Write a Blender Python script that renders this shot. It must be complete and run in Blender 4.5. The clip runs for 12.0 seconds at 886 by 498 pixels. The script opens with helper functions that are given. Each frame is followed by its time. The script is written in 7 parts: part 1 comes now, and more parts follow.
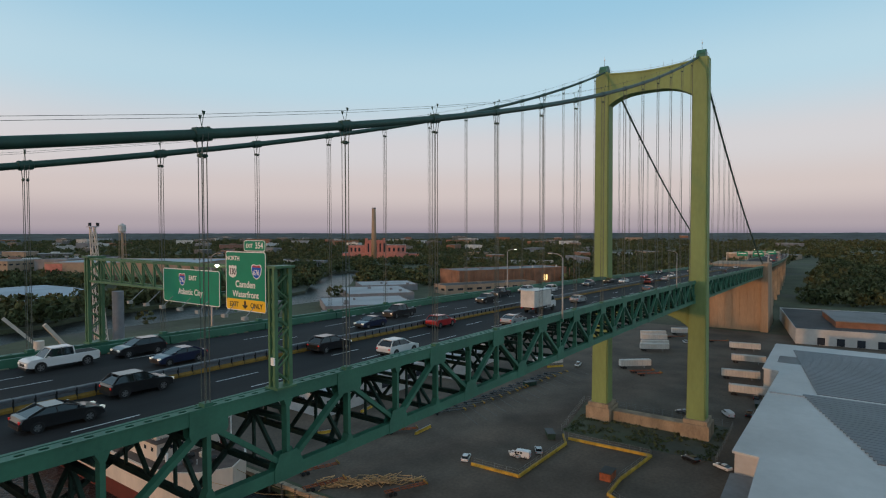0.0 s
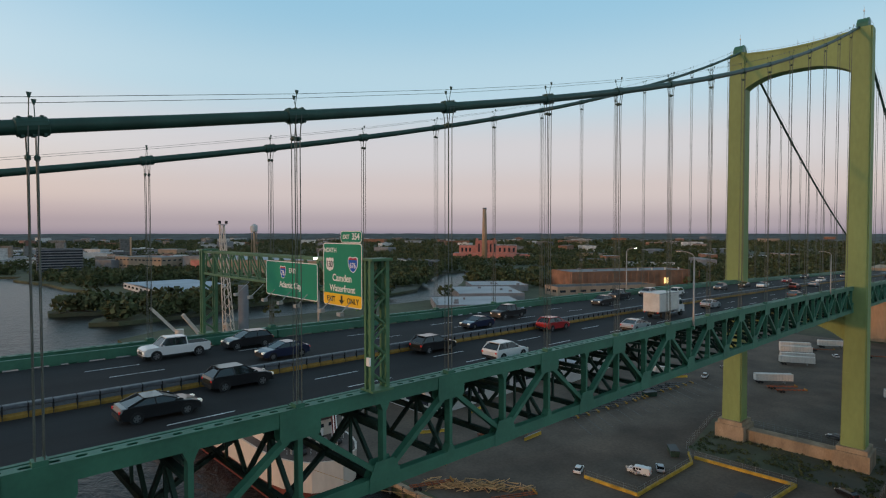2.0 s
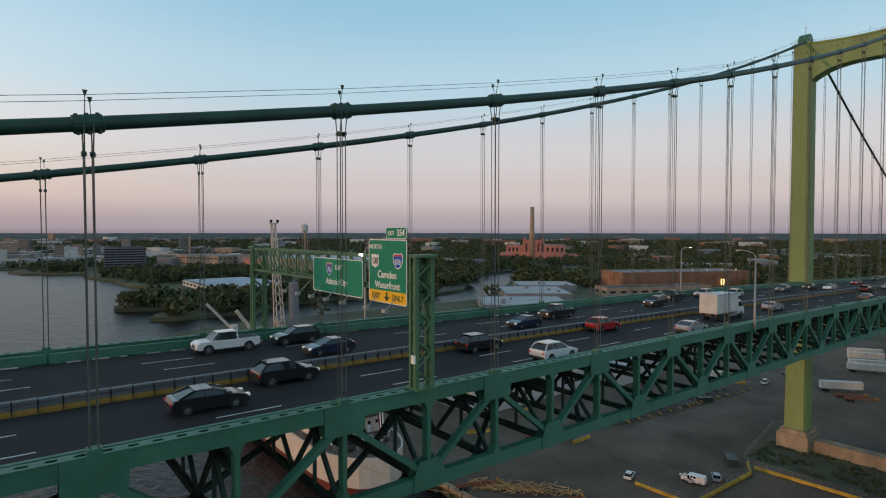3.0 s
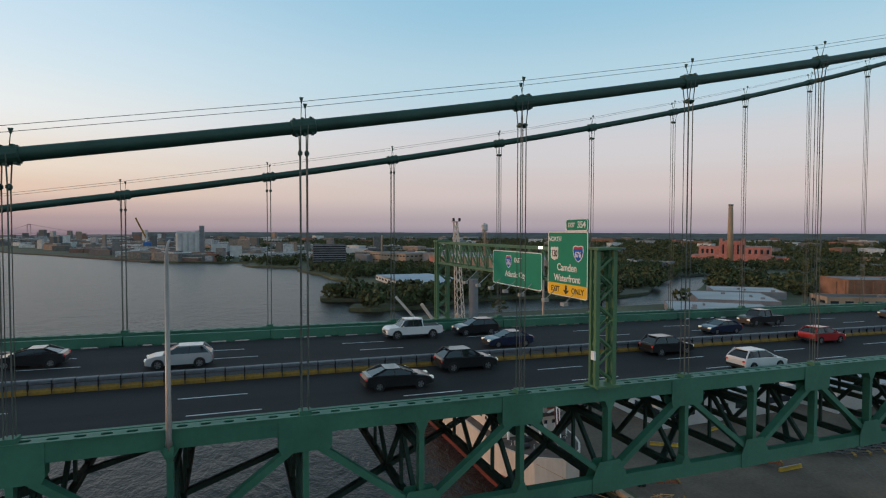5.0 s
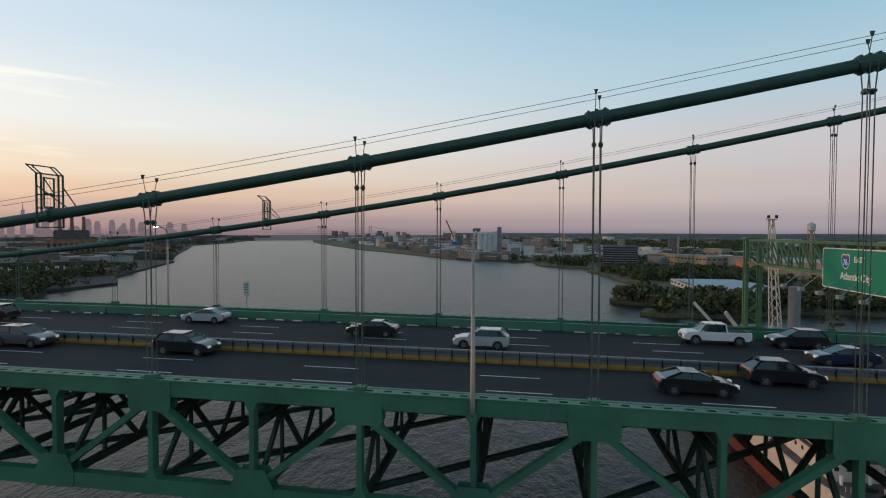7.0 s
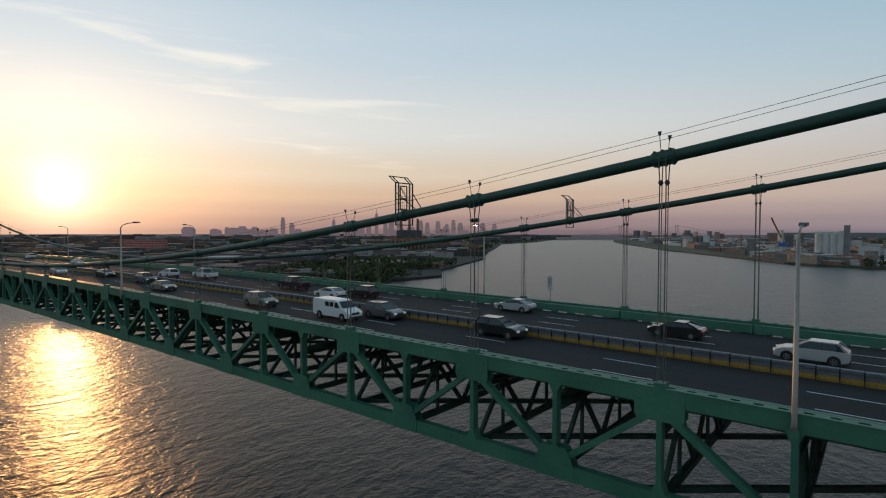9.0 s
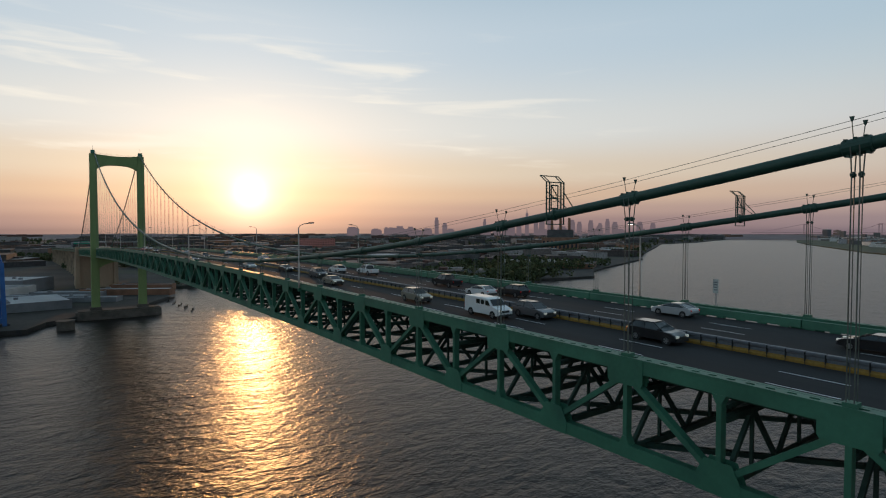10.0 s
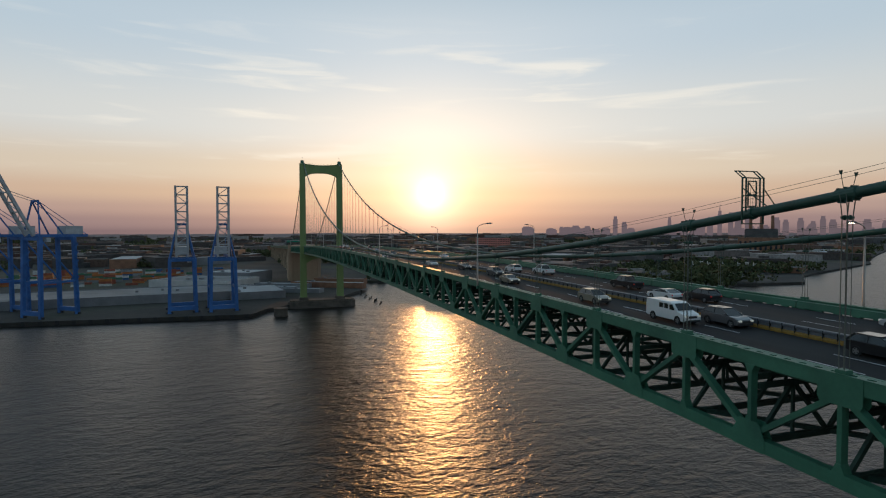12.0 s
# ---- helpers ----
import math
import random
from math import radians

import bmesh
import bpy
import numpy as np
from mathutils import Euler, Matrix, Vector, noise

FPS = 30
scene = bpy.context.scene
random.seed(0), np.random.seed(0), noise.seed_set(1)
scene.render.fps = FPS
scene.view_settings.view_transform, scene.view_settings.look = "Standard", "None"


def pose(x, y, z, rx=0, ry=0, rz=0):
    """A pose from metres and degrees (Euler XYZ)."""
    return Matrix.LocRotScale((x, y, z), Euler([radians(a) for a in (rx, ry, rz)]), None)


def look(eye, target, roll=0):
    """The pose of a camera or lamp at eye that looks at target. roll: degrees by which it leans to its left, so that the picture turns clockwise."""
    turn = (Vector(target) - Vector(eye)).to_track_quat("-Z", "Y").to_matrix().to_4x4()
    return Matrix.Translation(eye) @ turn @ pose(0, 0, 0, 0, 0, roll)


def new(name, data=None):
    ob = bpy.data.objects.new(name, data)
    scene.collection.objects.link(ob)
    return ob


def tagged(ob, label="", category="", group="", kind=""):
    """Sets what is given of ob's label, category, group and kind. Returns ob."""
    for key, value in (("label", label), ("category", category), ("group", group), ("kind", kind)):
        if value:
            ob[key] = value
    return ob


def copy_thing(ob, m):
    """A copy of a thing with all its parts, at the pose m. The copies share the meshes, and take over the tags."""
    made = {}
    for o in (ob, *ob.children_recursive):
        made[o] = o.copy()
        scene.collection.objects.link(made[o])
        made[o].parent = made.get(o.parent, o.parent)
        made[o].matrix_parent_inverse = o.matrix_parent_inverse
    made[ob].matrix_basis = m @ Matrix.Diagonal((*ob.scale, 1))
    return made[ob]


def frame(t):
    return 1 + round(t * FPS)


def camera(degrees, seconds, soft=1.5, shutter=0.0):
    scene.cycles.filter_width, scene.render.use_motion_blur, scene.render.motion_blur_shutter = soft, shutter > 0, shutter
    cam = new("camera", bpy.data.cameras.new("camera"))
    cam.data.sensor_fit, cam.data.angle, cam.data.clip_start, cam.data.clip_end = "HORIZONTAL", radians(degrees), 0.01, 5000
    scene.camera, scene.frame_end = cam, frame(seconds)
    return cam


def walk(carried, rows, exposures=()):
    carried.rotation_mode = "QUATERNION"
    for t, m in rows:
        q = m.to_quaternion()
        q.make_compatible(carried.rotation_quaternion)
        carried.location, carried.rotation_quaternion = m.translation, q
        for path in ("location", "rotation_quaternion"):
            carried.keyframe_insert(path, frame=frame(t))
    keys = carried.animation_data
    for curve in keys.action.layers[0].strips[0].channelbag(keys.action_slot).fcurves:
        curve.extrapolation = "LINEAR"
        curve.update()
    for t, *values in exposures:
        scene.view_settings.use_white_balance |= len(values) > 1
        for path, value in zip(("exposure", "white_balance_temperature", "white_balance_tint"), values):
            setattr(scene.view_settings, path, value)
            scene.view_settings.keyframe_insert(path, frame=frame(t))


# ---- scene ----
cam = camera(77.18, 12.0, soft=1.15)
PATH = [
    (0, (-7.712, -32.656, 61.748), (-6.068, -31.519, 61.686), -0.07),
    (0.5, (-6.627, -31.914, 61.543), (-5.010, -30.738, 61.482), -0.08),
    (1, (-5.581, -31.165, 61.347), (-4.031, -29.902, 61.286), -0.06),
    (1.5, (-4.710, -30.473, 61.175), (-3.246, -29.112, 61.115), -0.04),
    (2, (-3.984, -29.891, 61.043), (-2.597, -28.452, 60.983), -0.01),
    (2.5, (-3.428, -29.399, 60.930), (-2.097, -27.907, 60.869), 0.02),
    (4.5, (-3.454, -29.367, 60.434), (-2.560, -27.579, 60.372), 0.09),
    (5, (-3.506, -29.373, 60.287), (-2.794, -27.505, 60.224), 0.14),
    (5.5, (-3.615, -29.424, 60.115), (-3.114, -27.489, 60.054), 0.18),
    (6, (-3.677, -29.469, 59.969), (-3.418, -27.487, 59.908), 0.21),
    (6.5, (-3.677, -29.573, 59.848), (-3.688, -27.574, 59.786), 0.21),
    (7, (-3.661, -29.726, 59.766), (-3.953, -27.749, 59.704), 0.17),
    (7.5, (-3.617, -30.016, 59.711), (-4.186, -28.099, 59.648), 0.13),
    (9.5, (-2.894, -31.654, 59.508), (-4.336, -30.269, 59.441), 0.06),
    (10, (-2.721, -31.758, 59.518), (-4.340, -30.585, 59.450), -0.00),
    (10.5, (-2.509, -31.931, 59.506), (-4.269, -30.983, 59.439), -0.07),
    (11, (-2.283, -32.122, 59.510), (-4.127, -31.350, 59.442), -0.11),
    (11.5, (-2.080, -32.311, 59.535), (-3.963, -31.643, 59.467), -0.12),
    (12, (-1.876, -32.480, 59.583), (-3.777, -31.861, 59.514), -0.11),
]
EXPOSURES = [(0, 0.0), (5.5, -0.02), (7.5, -0.2), (9.5, -0.44), (12, -0.48)]
walk(cam, [(t, look(e, g, r)) for t, e, g, r in PATH], EXPOSURES)

# ==== place ====

# ---------------- light, sky ----------------
SUN_AZ, SUN_EL = radians(73.2), radians(3.6)
SUN_DIR = Vector((-math.sin(SUN_AZ) * math.cos(SUN_EL), math.cos(SUN_AZ) * math.cos(SUN_EL), math.sin(SUN_EL)))


def nodes_of(tree):
    return tree.nodes, tree.links


def math_node(nt, op, a, b=None, c=None):
    n = nt.nodes.new("ShaderNodeMath")
    n.operation = op
    for i, v in enumerate((a, b, c)):
        if v is None:
            continue
        if isinstance(v, (int, float)):
            n.inputs[i].default_value = v
        else:
            nt.links.new(v, n.inputs[i])
    return n.outputs[0]


def ramp_node(nt, fac, stops, interp="EASE"):
    n = nt.nodes.new("ShaderNodeValToRGB")
    n.color_ramp.interpolation = interp
    el = n.color_ramp.elements
    while len(el) < len(stops):
        el.new(0.5)
    for e, (p, c) in zip(el, stops):
        e.position, e.color = p, (*c, 1)
    nt.links.new(fac, n.inputs[0])
    return n.outputs[0]


def mix_node(nt, fac, a, b, kind="MIX"):
    n = nt.nodes.new("ShaderNodeMix")
    n.data_type, n.blend_type = "RGBA", kind
    for sock, v in ((n.inputs[0], fac), (n.inputs[6], a), (n.inputs[7], b)):
        if isinstance(v, (int, float)):
            sock.default_value = v
        elif isinstance(v, tuple):
            sock.default_value = (*v, 1)
        else:
            nt.links.new(v, sock)
    return n.outputs[2]


def srgb(r, g, b):
    f = lambda c: (c / 255 / 12.92) if c <= 10 else ((c / 255 + 0.055) / 1.055) ** 2.4
    return (f(r), f(g), f(b))


def build_sky():
    world = bpy.data.worlds.new("sky")
    scene.world = world
    world.use_nodes = True
    nt = world.node_tree
    nt.nodes.clear()
    out = nt.nodes.new("ShaderNodeOutputWorld")
    bg = nt.nodes.new("ShaderNodeBackground")
    co = nt.nodes.new("ShaderNodeTexCoord").outputs["Generated"]
    sep = nt.nodes.new("ShaderNodeSeparateXYZ")
    nt.links.new(co, sep.inputs[0])
    z = math_node(nt, "MAXIMUM", sep.outputs[2], 0.0)
    zz = math_node(nt, "POWER", z, 0.5)
    # away from the sun: haze, rose belt, pale blue, blue
    east = ramp_node(nt, zz, [(0.0, srgb(142, 134, 147)), (0.13, srgb(164, 153, 160)), (0.27, srgb(194, 182, 182)),
                              (0.38, srgb(196, 193, 197)), (0.50, srgb(170, 198, 212)), (0.62, srgb(140, 184, 208)), (1.0, srgb(110, 132, 148))])
    # round the sun: dusky haze, orange, cream, grey-blue
    west = ramp_node(nt, zz, [(0.0, srgb(126, 108, 116)), (0.13, srgb(152, 130, 134)), (0.19, srgb(178, 152, 147)), (0.25, srgb(204, 177, 158)), (0.32, srgb(214, 200, 184)),
                              (0.42, srgb(214, 218, 220)), (0.56, srgb(188, 206, 222)), (0.68, srgb(160, 187, 208)), (1.0, srgb(112, 132, 148))])
    flat = Vector((SUN_DIR.x, SUN_DIR.y, 0)).normalized()
    dot = nt.nodes.new("ShaderNodeVectorMath")
    dot.operation = "DOT_PRODUCT"
    nt.links.new(co, dot.inputs[0])
    dot.inputs[1].default_value = flat
    side = nt.nodes.new("ShaderNodeMapRange")
    side.interpolation_type = "SMOOTHSTEP"
    side.inputs[1].default_value, side.inputs[2].default_value = -0.2, 0.98
    nt.links.new(dot.outputs["Value"], side.inputs[0])
    west = mix_node(nt, 1.0, west, (1.16, 1.14, 1.10), "MULTIPLY")
    col = mix_node(nt, side.outputs[0], east, west)
    # the physical sky in a small share
    sky = nt.nodes.new("ShaderNodeTexSky")
    sky.sky_type, sky.sun_disc = "NISHITA", False
    sky.sun_elevation, sky.sun_rotation = SUN_EL, -SUN_AZ
    sky.dust_density = 2.0
    col = mix_node(nt, 0.015, col, sky.outputs[0], "ADD")
    # glow round the sun
    d2 = nt.nodes.new("ShaderNodeVectorMath")
    d2.operation = "DOT_PRODUCT"
    nt.links.new(co, d2.inputs[0])
    d2.inputs[1].default_value = SUN_DIR
    ca = math_node(nt, "MAXIMUM", d2.outputs["Value"], 0.0)
    for power, amount, tint in ((12, 0.05, (1.0, 0.93, 0.85)), (30, 0.10, (1.0, 0.93, 0.85)), (160, 0.17, (1.0, 0.88, 0.70)), (700, 0.62, (1.0, 0.88, 0.66)), (4000, 0.9, (1.0, 0.94, 0.78))):
        g = math_node(nt, "MULTIPLY", math_node(nt, "POWER", ca, power), amount)
        col = mix_node(nt, 1.0, col, mix_node(nt, g, (0, 0, 0), tint), "ADD")
        nt.nodes[-1].clamp_factor = False
    for n in nt.nodes:
        if n.bl_idname == "ShaderNodeMix":
            n.clamp_factor = False
    # thin bands of cloud
    mp = nt.nodes.new("ShaderNodeMapping")
    mp.inputs["Rotation"].default_value = (0.0, 0.0, -SUN_AZ)
    mp.inputs["Scale"].default_value = (3.0, 5.0, 44.0)
    nt.links.new(co, mp.inputs[0])
    nz = nt.nodes.new("ShaderNodeTexNoise")
    nz.inputs["Scale"].default_value, nz.inputs["Detail"].default_value, nz.inputs["Distortion"].default_value = 1.0, 7.0, 0.5
    nt.links.new(mp.outputs[0], nz.inputs["Vector"])
    cl = nt.nodes.new("ShaderNodeMapRange")
    cl.interpolation_type = "SMOOTHSTEP"
    cl.inputs[1].default_value, cl.inputs[2].default_value = 0.52, 0.74
    nt.links.new(nz.outputs[0], cl.inputs[0])
    band = ramp_node(nt, z, [(0.06, (0, 0, 0)), (0.13, (1, 1, 1)), (0.27, (0.9, 0.9, 0.9)), (0.36, (0, 0, 0))])
    near = nt.nodes.new("ShaderNodeMapRange")
    near.inputs[1].default_value, near.inputs[2].default_value = 0.72, 0.95
    nt.links.new(d2.outputs["Value"], near.inputs[0])
    cf = math_node(nt, "MULTIPLY", math_node(nt, "MULTIPLY", cl.outputs[0], band), math_node(nt, "MULTIPLY", near.outputs[0], 0.5))
    col = mix_node(nt, cf, col, (1.35, 1.22, 1.02))
    nt.links.new(col, bg.inputs[0])
    bg.inputs[1].default_value = 1.13
    nt.links.new(bg.outputs[0], out.inputs[0])


build_sky()
sun = new("sun", bpy.data.lights.new("sun", "SUN"))
sun.data.energy, sun.data.angle, sun.data.color = 0.95, radians(1.0), (1.0, 0.47, 0.16)
sun.matrix_world = look(SUN_DIR * 100, (0, 0, 0))


# ---------------- materials ----------------
def material(name, base, rough=0.7, metal=0.0, vary=0.25, scale=0.6, fine=8.0, bump=0.15, stretch=(1, 1, 1), second=None, patch=0.5, per_object=0.0, spec=0.4):
    m = bpy.data.materials.new(name)
    m.use_nodes = True
    nt = m.node_tree
    p = nt.nodes["Principled BSDF"]
    co = nt.nodes.new("ShaderNodeTexCoord").outputs["Object"]
    mp = nt.nodes.new("ShaderNodeMapping")
    mp.inputs["Scale"].default_value = stretch
    nt.links.new(co, mp.inputs[0])
    big, small = nt.nodes.new("ShaderNodeTexNoise"), nt.nodes.new("ShaderNodeTexNoise")
    for n, s, d in ((big, scale, 5.0), (small, fine, 4.0)):
        n.inputs["Scale"].default_value, n.inputs["Detail"].default_value = s, d
        nt.links.new(mp.outputs[0], n.inputs["Vector"])
    dark = tuple(c * (1 - vary) for c in base)
    light = tuple(min(1.0, c * (1 + vary)) for c in base)
    col = ramp_node(nt, big.outputs[0], [(0.32, dark), (0.5, base), (0.68, light)], "LINEAR")
    if second:
        f = nt.nodes.new("ShaderNodeMapRange")
        f.inputs[1].default_value, f.inputs[2].default_value = patch, patch + 0.14
        nz = nt.nodes.new("ShaderNodeTexNoise")
        nz.inputs["Scale"].default_value, nz.inputs["Detail"].default_value = scale * 0.45, 6.0
        nt.links.new(mp.outputs[0], nz.inputs["Vector"])
        nt.links.new(nz.outputs[0], f.inputs[0])
        col = mix_node(nt, f.outputs[0], col, second)
    g = ramp_node(nt, small.outputs[0], [(0.3, (1 - vary * 0.5,) * 3), (0.7, (1 + vary * 0.35,) * 3)], "LINEAR")
    col = mix_node(nt, 1.0, col, g, "MULTIPLY")
    if per_object:
        rnd = nt.nodes.new("ShaderNodeObjectInfo").outputs["Random"]
        sh = ramp_node(nt, rnd, [(0.0, (1 - per_object,) * 3), (1.0, (1 + per_object,) * 3)], "LINEAR")
        col = mix_node(nt, 1.0, col, sh, "MULTIPLY")
    nt.links.new(col, p.inputs["Base Color"])
    p.inputs["Roughness"].default_value, p.inputs["Metallic"].default_value = rough, metal
    p.inputs["Specular IOR Level"].default_value = spec
    if bump:
        b = nt.nodes.new("ShaderNodeBump")
        b.inputs["Strength"].default_value, b.inputs["Distance"].default_value = bump, 0.05
        nt.links.new(small.outputs[0], b.inputs["Height"])
        nt.links.new(b.outputs[0], p.inputs["Normal"])
    return m


def glow(name, color, strength):
    m = bpy.data.materials.new(name)
    m.use_nodes = True
    p = m.node_tree.nodes["Principled BSDF"]
    p.inputs["Base Color"].default_value = (*color, 1)
    p.inputs["Emission Color"].default_value = (*color, 1)
    p.inputs["Emission Strength"].default_value = strength
    return m


def plain(name, color, rough=0.4, metal=0.0, spec=0.5, coat=0.0):
    m = bpy.data.materials.new(name)
    m.use_nodes = True
    p = m.node_tree.nodes["Principled BSDF"]
    p.inputs["Base Color"].default_value = (*color, 1)
    p.inputs["Roughness"].default_value, p.inputs["Metallic"].default_value = rough, metal
    p.inputs["Specular IOR Level"].default_value, p.inputs["Coat Weight"].default_value = spec, coat
    return m


M_GREEN = material("green_bridge_paint", (0.042, 0.150, 0.093), 0.5, vary=0.16, scale=0.35, fine=3.0, bump=0.05, second=(0.030, 0.105, 0.072), patch=0.55)
# dark green of the bins; on under-deck steel it has the shade painted in
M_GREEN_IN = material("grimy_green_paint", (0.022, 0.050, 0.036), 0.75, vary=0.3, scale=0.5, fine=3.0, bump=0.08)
# truss green made lighter and yellower: low sunlight put into the tower colour
M_TOWER = material("weathered_tower_paint", (0.20, 0.275, 0.100), 0.6, vary=0.14, scale=0.10, fine=1.4, bump=0.06, stretch=(1, 1, 0.35), second=(0.17, 0.235, 0.090), patch=0.56)
M_CABLE = material("cable_paint", (0.020, 0.062, 0.045), 0.5, vary=0.2, scale=0.7, fine=6.0, bump=0.1)
M_ROPE = material("suspender_rope", (0.10, 0.115, 0.10), 0.5, metal=0.2, vary=0.2, scale=1.0, fine=30.0, bump=0.2)
M_ASPHALT = material("road_asphalt", (0.034, 0.033, 0.034), 0.85, vary=0.16, scale=0.25, fine=12.0, bump=0.15, stretch=(0.06, 1, 1), spec=0.15)
M_LINE = material("lane_paint", (0.62, 0.63, 0.64), 0.7, vary=0.2, scale=1.5, fine=20.0, bump=0.05)
M_CONC = material("concrete", (0.33, 0.31, 0.28), 0.85, vary=0.2, scale=0.4, fine=5.0, bump=0.2, stretch=(1, 1, 0.4))
M_STEEL = material("galvanised_steel", (0.36, 0.37, 0.38), 0.45, metal=0.6, vary=0.15, scale=1.0, fine=10.0, bump=0.05)
M_GRAYBAR = material("barrier_gray", (0.105, 0.115, 0.13), 0.5, vary=0.25, scale=0.8, fine=6.0, bump=0.1)
M_YELLOW = material("barrier_yellow", (0.24, 0.135, 0.022), 0.65, vary=0.35, scale=0.5, fine=5.0, bump=0.1)
M_BLACK = material("black_rubber", (0.016, 0.016, 0.017), 0.7, vary=0.2, scale=2.0, fine=12.0, bump=0.1)


# ---------------- mesh helpers ----------------
class Shape:
    def __init__(self):
        self.v, self.f = [], []

    def add(self, verts, faces):
        o = len(self.v)
        self.v += [tuple(p) for p in verts]
        self.f += [tuple(o + i for i in q) for q in faces]
        return self

    def box(self, c, s, rz=0.0):
        x, y, z = (a / 2 for a in s)
        cs, sn = math.cos(rz), math.sin(rz)
        pts = [(c[0] + a * cs - b * sn, c[1] + a * sn + b * cs, c[2] + d)
               for a, b, d in ((-x, -y, -z), (x, -y, -z), (x, y, -z), (-x, y, -z), (-x, -y, z), (x, -y, z), (x, y, z), (-x, y, z))]
        return self.add(pts, [(0, 3, 2, 1), (4, 5, 6, 7), (0, 1, 5, 4), (1, 2, 6, 5), (2, 3, 7, 6), (3, 0, 4, 7)])

    def span(self, lo, hi):
        return self.box([(a + b) / 2 for a, b in zip(lo, hi)], [b - a for a, b in zip(lo, hi)])

    def beam(self, p, q, w, h, up=(0, 0, 1)):
        p, q = Vector(p), Vector(q)
        d = (q - p).normalized()
        s = d.cross(Vector(up))
        if s.length < 1e-4:
            s = d.cross(Vector((1, 0, 0)))
        s.normalize()
        u = s.cross(d).normalized()
        pts = [e + s * a * w / 2 + u * b * h / 2 for e in (p, q) for a, b in ((-1, -1), (1, -1), (1, 1), (-1, 1))]
        return self.add(pts, [(0, 1, 2, 3), (7, 6, 5, 4), (0, 4, 5, 1), (1, 5, 6, 2), (2, 6, 7, 3), (3, 7, 4, 0)])

    def tube(self, pts, r, n=8, caps=True):
        pts = [Vector(p) for p in pts]
        rr = r if isinstance(r, (list, tuple)) else [r] * len(pts)
        ring = []
        for i, p in enumerate(pts):
            d = (pts[min(i + 1, len(pts) - 1)] - pts[max(i - 1, 0)]).normalized()
            a = d.cross(Vector((0, 0, 1)))
            if a.length < 1e-3:
                a = Vector((1, 0, 0))
            a.normalize()
            b = a.cross(d)
            ring += [p + (a * math.cos(2 * math.pi * k / n) + b * math.sin(2 * math.pi * k / n)) * rr[i] for k in range(n)]
        fs = [(i * n + k, i * n + (k + 1) % n, (i + 1) * n + (k + 1) % n, (i + 1) * n + k) for i in range(len(pts) - 1) for k in range(n)]
        if caps:
            fs += [tuple(range(n))[::-1], tuple((len(pts) - 1) * n + k for k in range(n))]
        return self.add(ring, fs)

    def prism(self, poly, lo, hi, axis="z"):
        """A flat outline pushed from lo to hi along an axis. The outline's two numbers are the other axes in order."""
        n = len(poly)
        place = {"z": lambda a, b, c: (a, b, c), "y": lambda a, b, c: (a, c, b), "x": lambda a, b, c: (c, a, b)}[axis]
        pts = [place(a, b, c) for c in (lo, hi) for a, b in poly]
        fs = [tuple(range(n))[::-1], tuple(range(n, 2 * n))] + [(i, (i + 1) % n, n + (i + 1) % n, n + i) for i in range(n)]
        return self.add(pts, fs)


BASE = {}


def mesh_of(name, shape, mat, smooth=False):
    me = bpy.data.meshes.new(name)
    me.from_pydata(shape.v, [], shape.f)
    for m in (mat if isinstance(mat, (list, tuple)) else [mat]):
        me.materials.append(m)
    bm = bmesh.new()
    bm.from_mesh(me)
    bmesh.ops.recalc_face_normals(bm, faces=bm.faces)
    bm.to_mesh(me)
    bm.free()
    if smooth:
        me.polygons.foreach_set("use_smooth", [True] * len(me.polygons))
    return me


def thing(name, at=(0, 0, 0), label="", category="", group="", kind="", turn=0.0):
    ob = new(name)
    ob.empty_display_size = 0.3
    m = pose(*at, 0, 0, turn)
    ob.matrix_basis = m
    BASE[ob] = m
    return tagged(ob, label, category, group, kind)


def part(name, shape, mat, parent, label="", smooth=False, local=False):
    """One mesh under a thing. local: its points are given from the thing's own base, else in the world."""
    me = shape if isinstance(shape, bpy.types.Mesh) else mesh_of(name, shape, mat, smooth)
    ob = new(name, me)
    ob.parent = parent
    m = BASE.get(parent, Matrix())
    ob.matrix_parent_inverse = Matrix() if local else m.inverted()
    BASE[ob] = m if local else Matrix()
    if label:
        ob["label"] = label
    return ob


def solid(name, shape, mat, label="", category="", group="", kind="", smooth=False):
    ob = new(name, mesh_of(name, shape, mat, smooth))
    return tagged(ob, label, category, group, kind)


# ---------------- the bridge's lines ----------------
S, WIDE = 12.7, 28.4
MID, X_EAST, X_WEST = -11.5 * S, 14 * S, -37 * S
HALF = 25.5
X_ANCHOR_E, X_ANCHOR_W = 391.0, -690.0
TOP_Z, C_DECK = 51.76, 0.0077
WATER, LAND = -4.0, -1.0


def chord_z(x):
    i = (x - MID) / S
    half = HALF
    if abs(i) <= half:
        return TOP_Z - C_DECK * i * i
    end = TOP_Z - C_DECK * half * half
    return end - (abs(i) - half) * 2 * C_DECK * half


def road_z(x):
    return chord_z(x) - 1.0


def cable_z(x):
    i = (x - MID) / S
    half = HALF
    if abs(i) <= half:
        return 52.94 + 0.096 * i * i
    top = 52.94 + 0.096 * half * half
    far = X_ANCHOR_E if x > 0 else X_ANCHOR_W
    t0 = X_EAST if x > 0 else X_WEST
    u = (x - t0) / (far - t0)
    low = chord_z(far) + 1.0
    return top + (low - top) * u - 10.5 * 4 * u * (1 - u) * 0.5


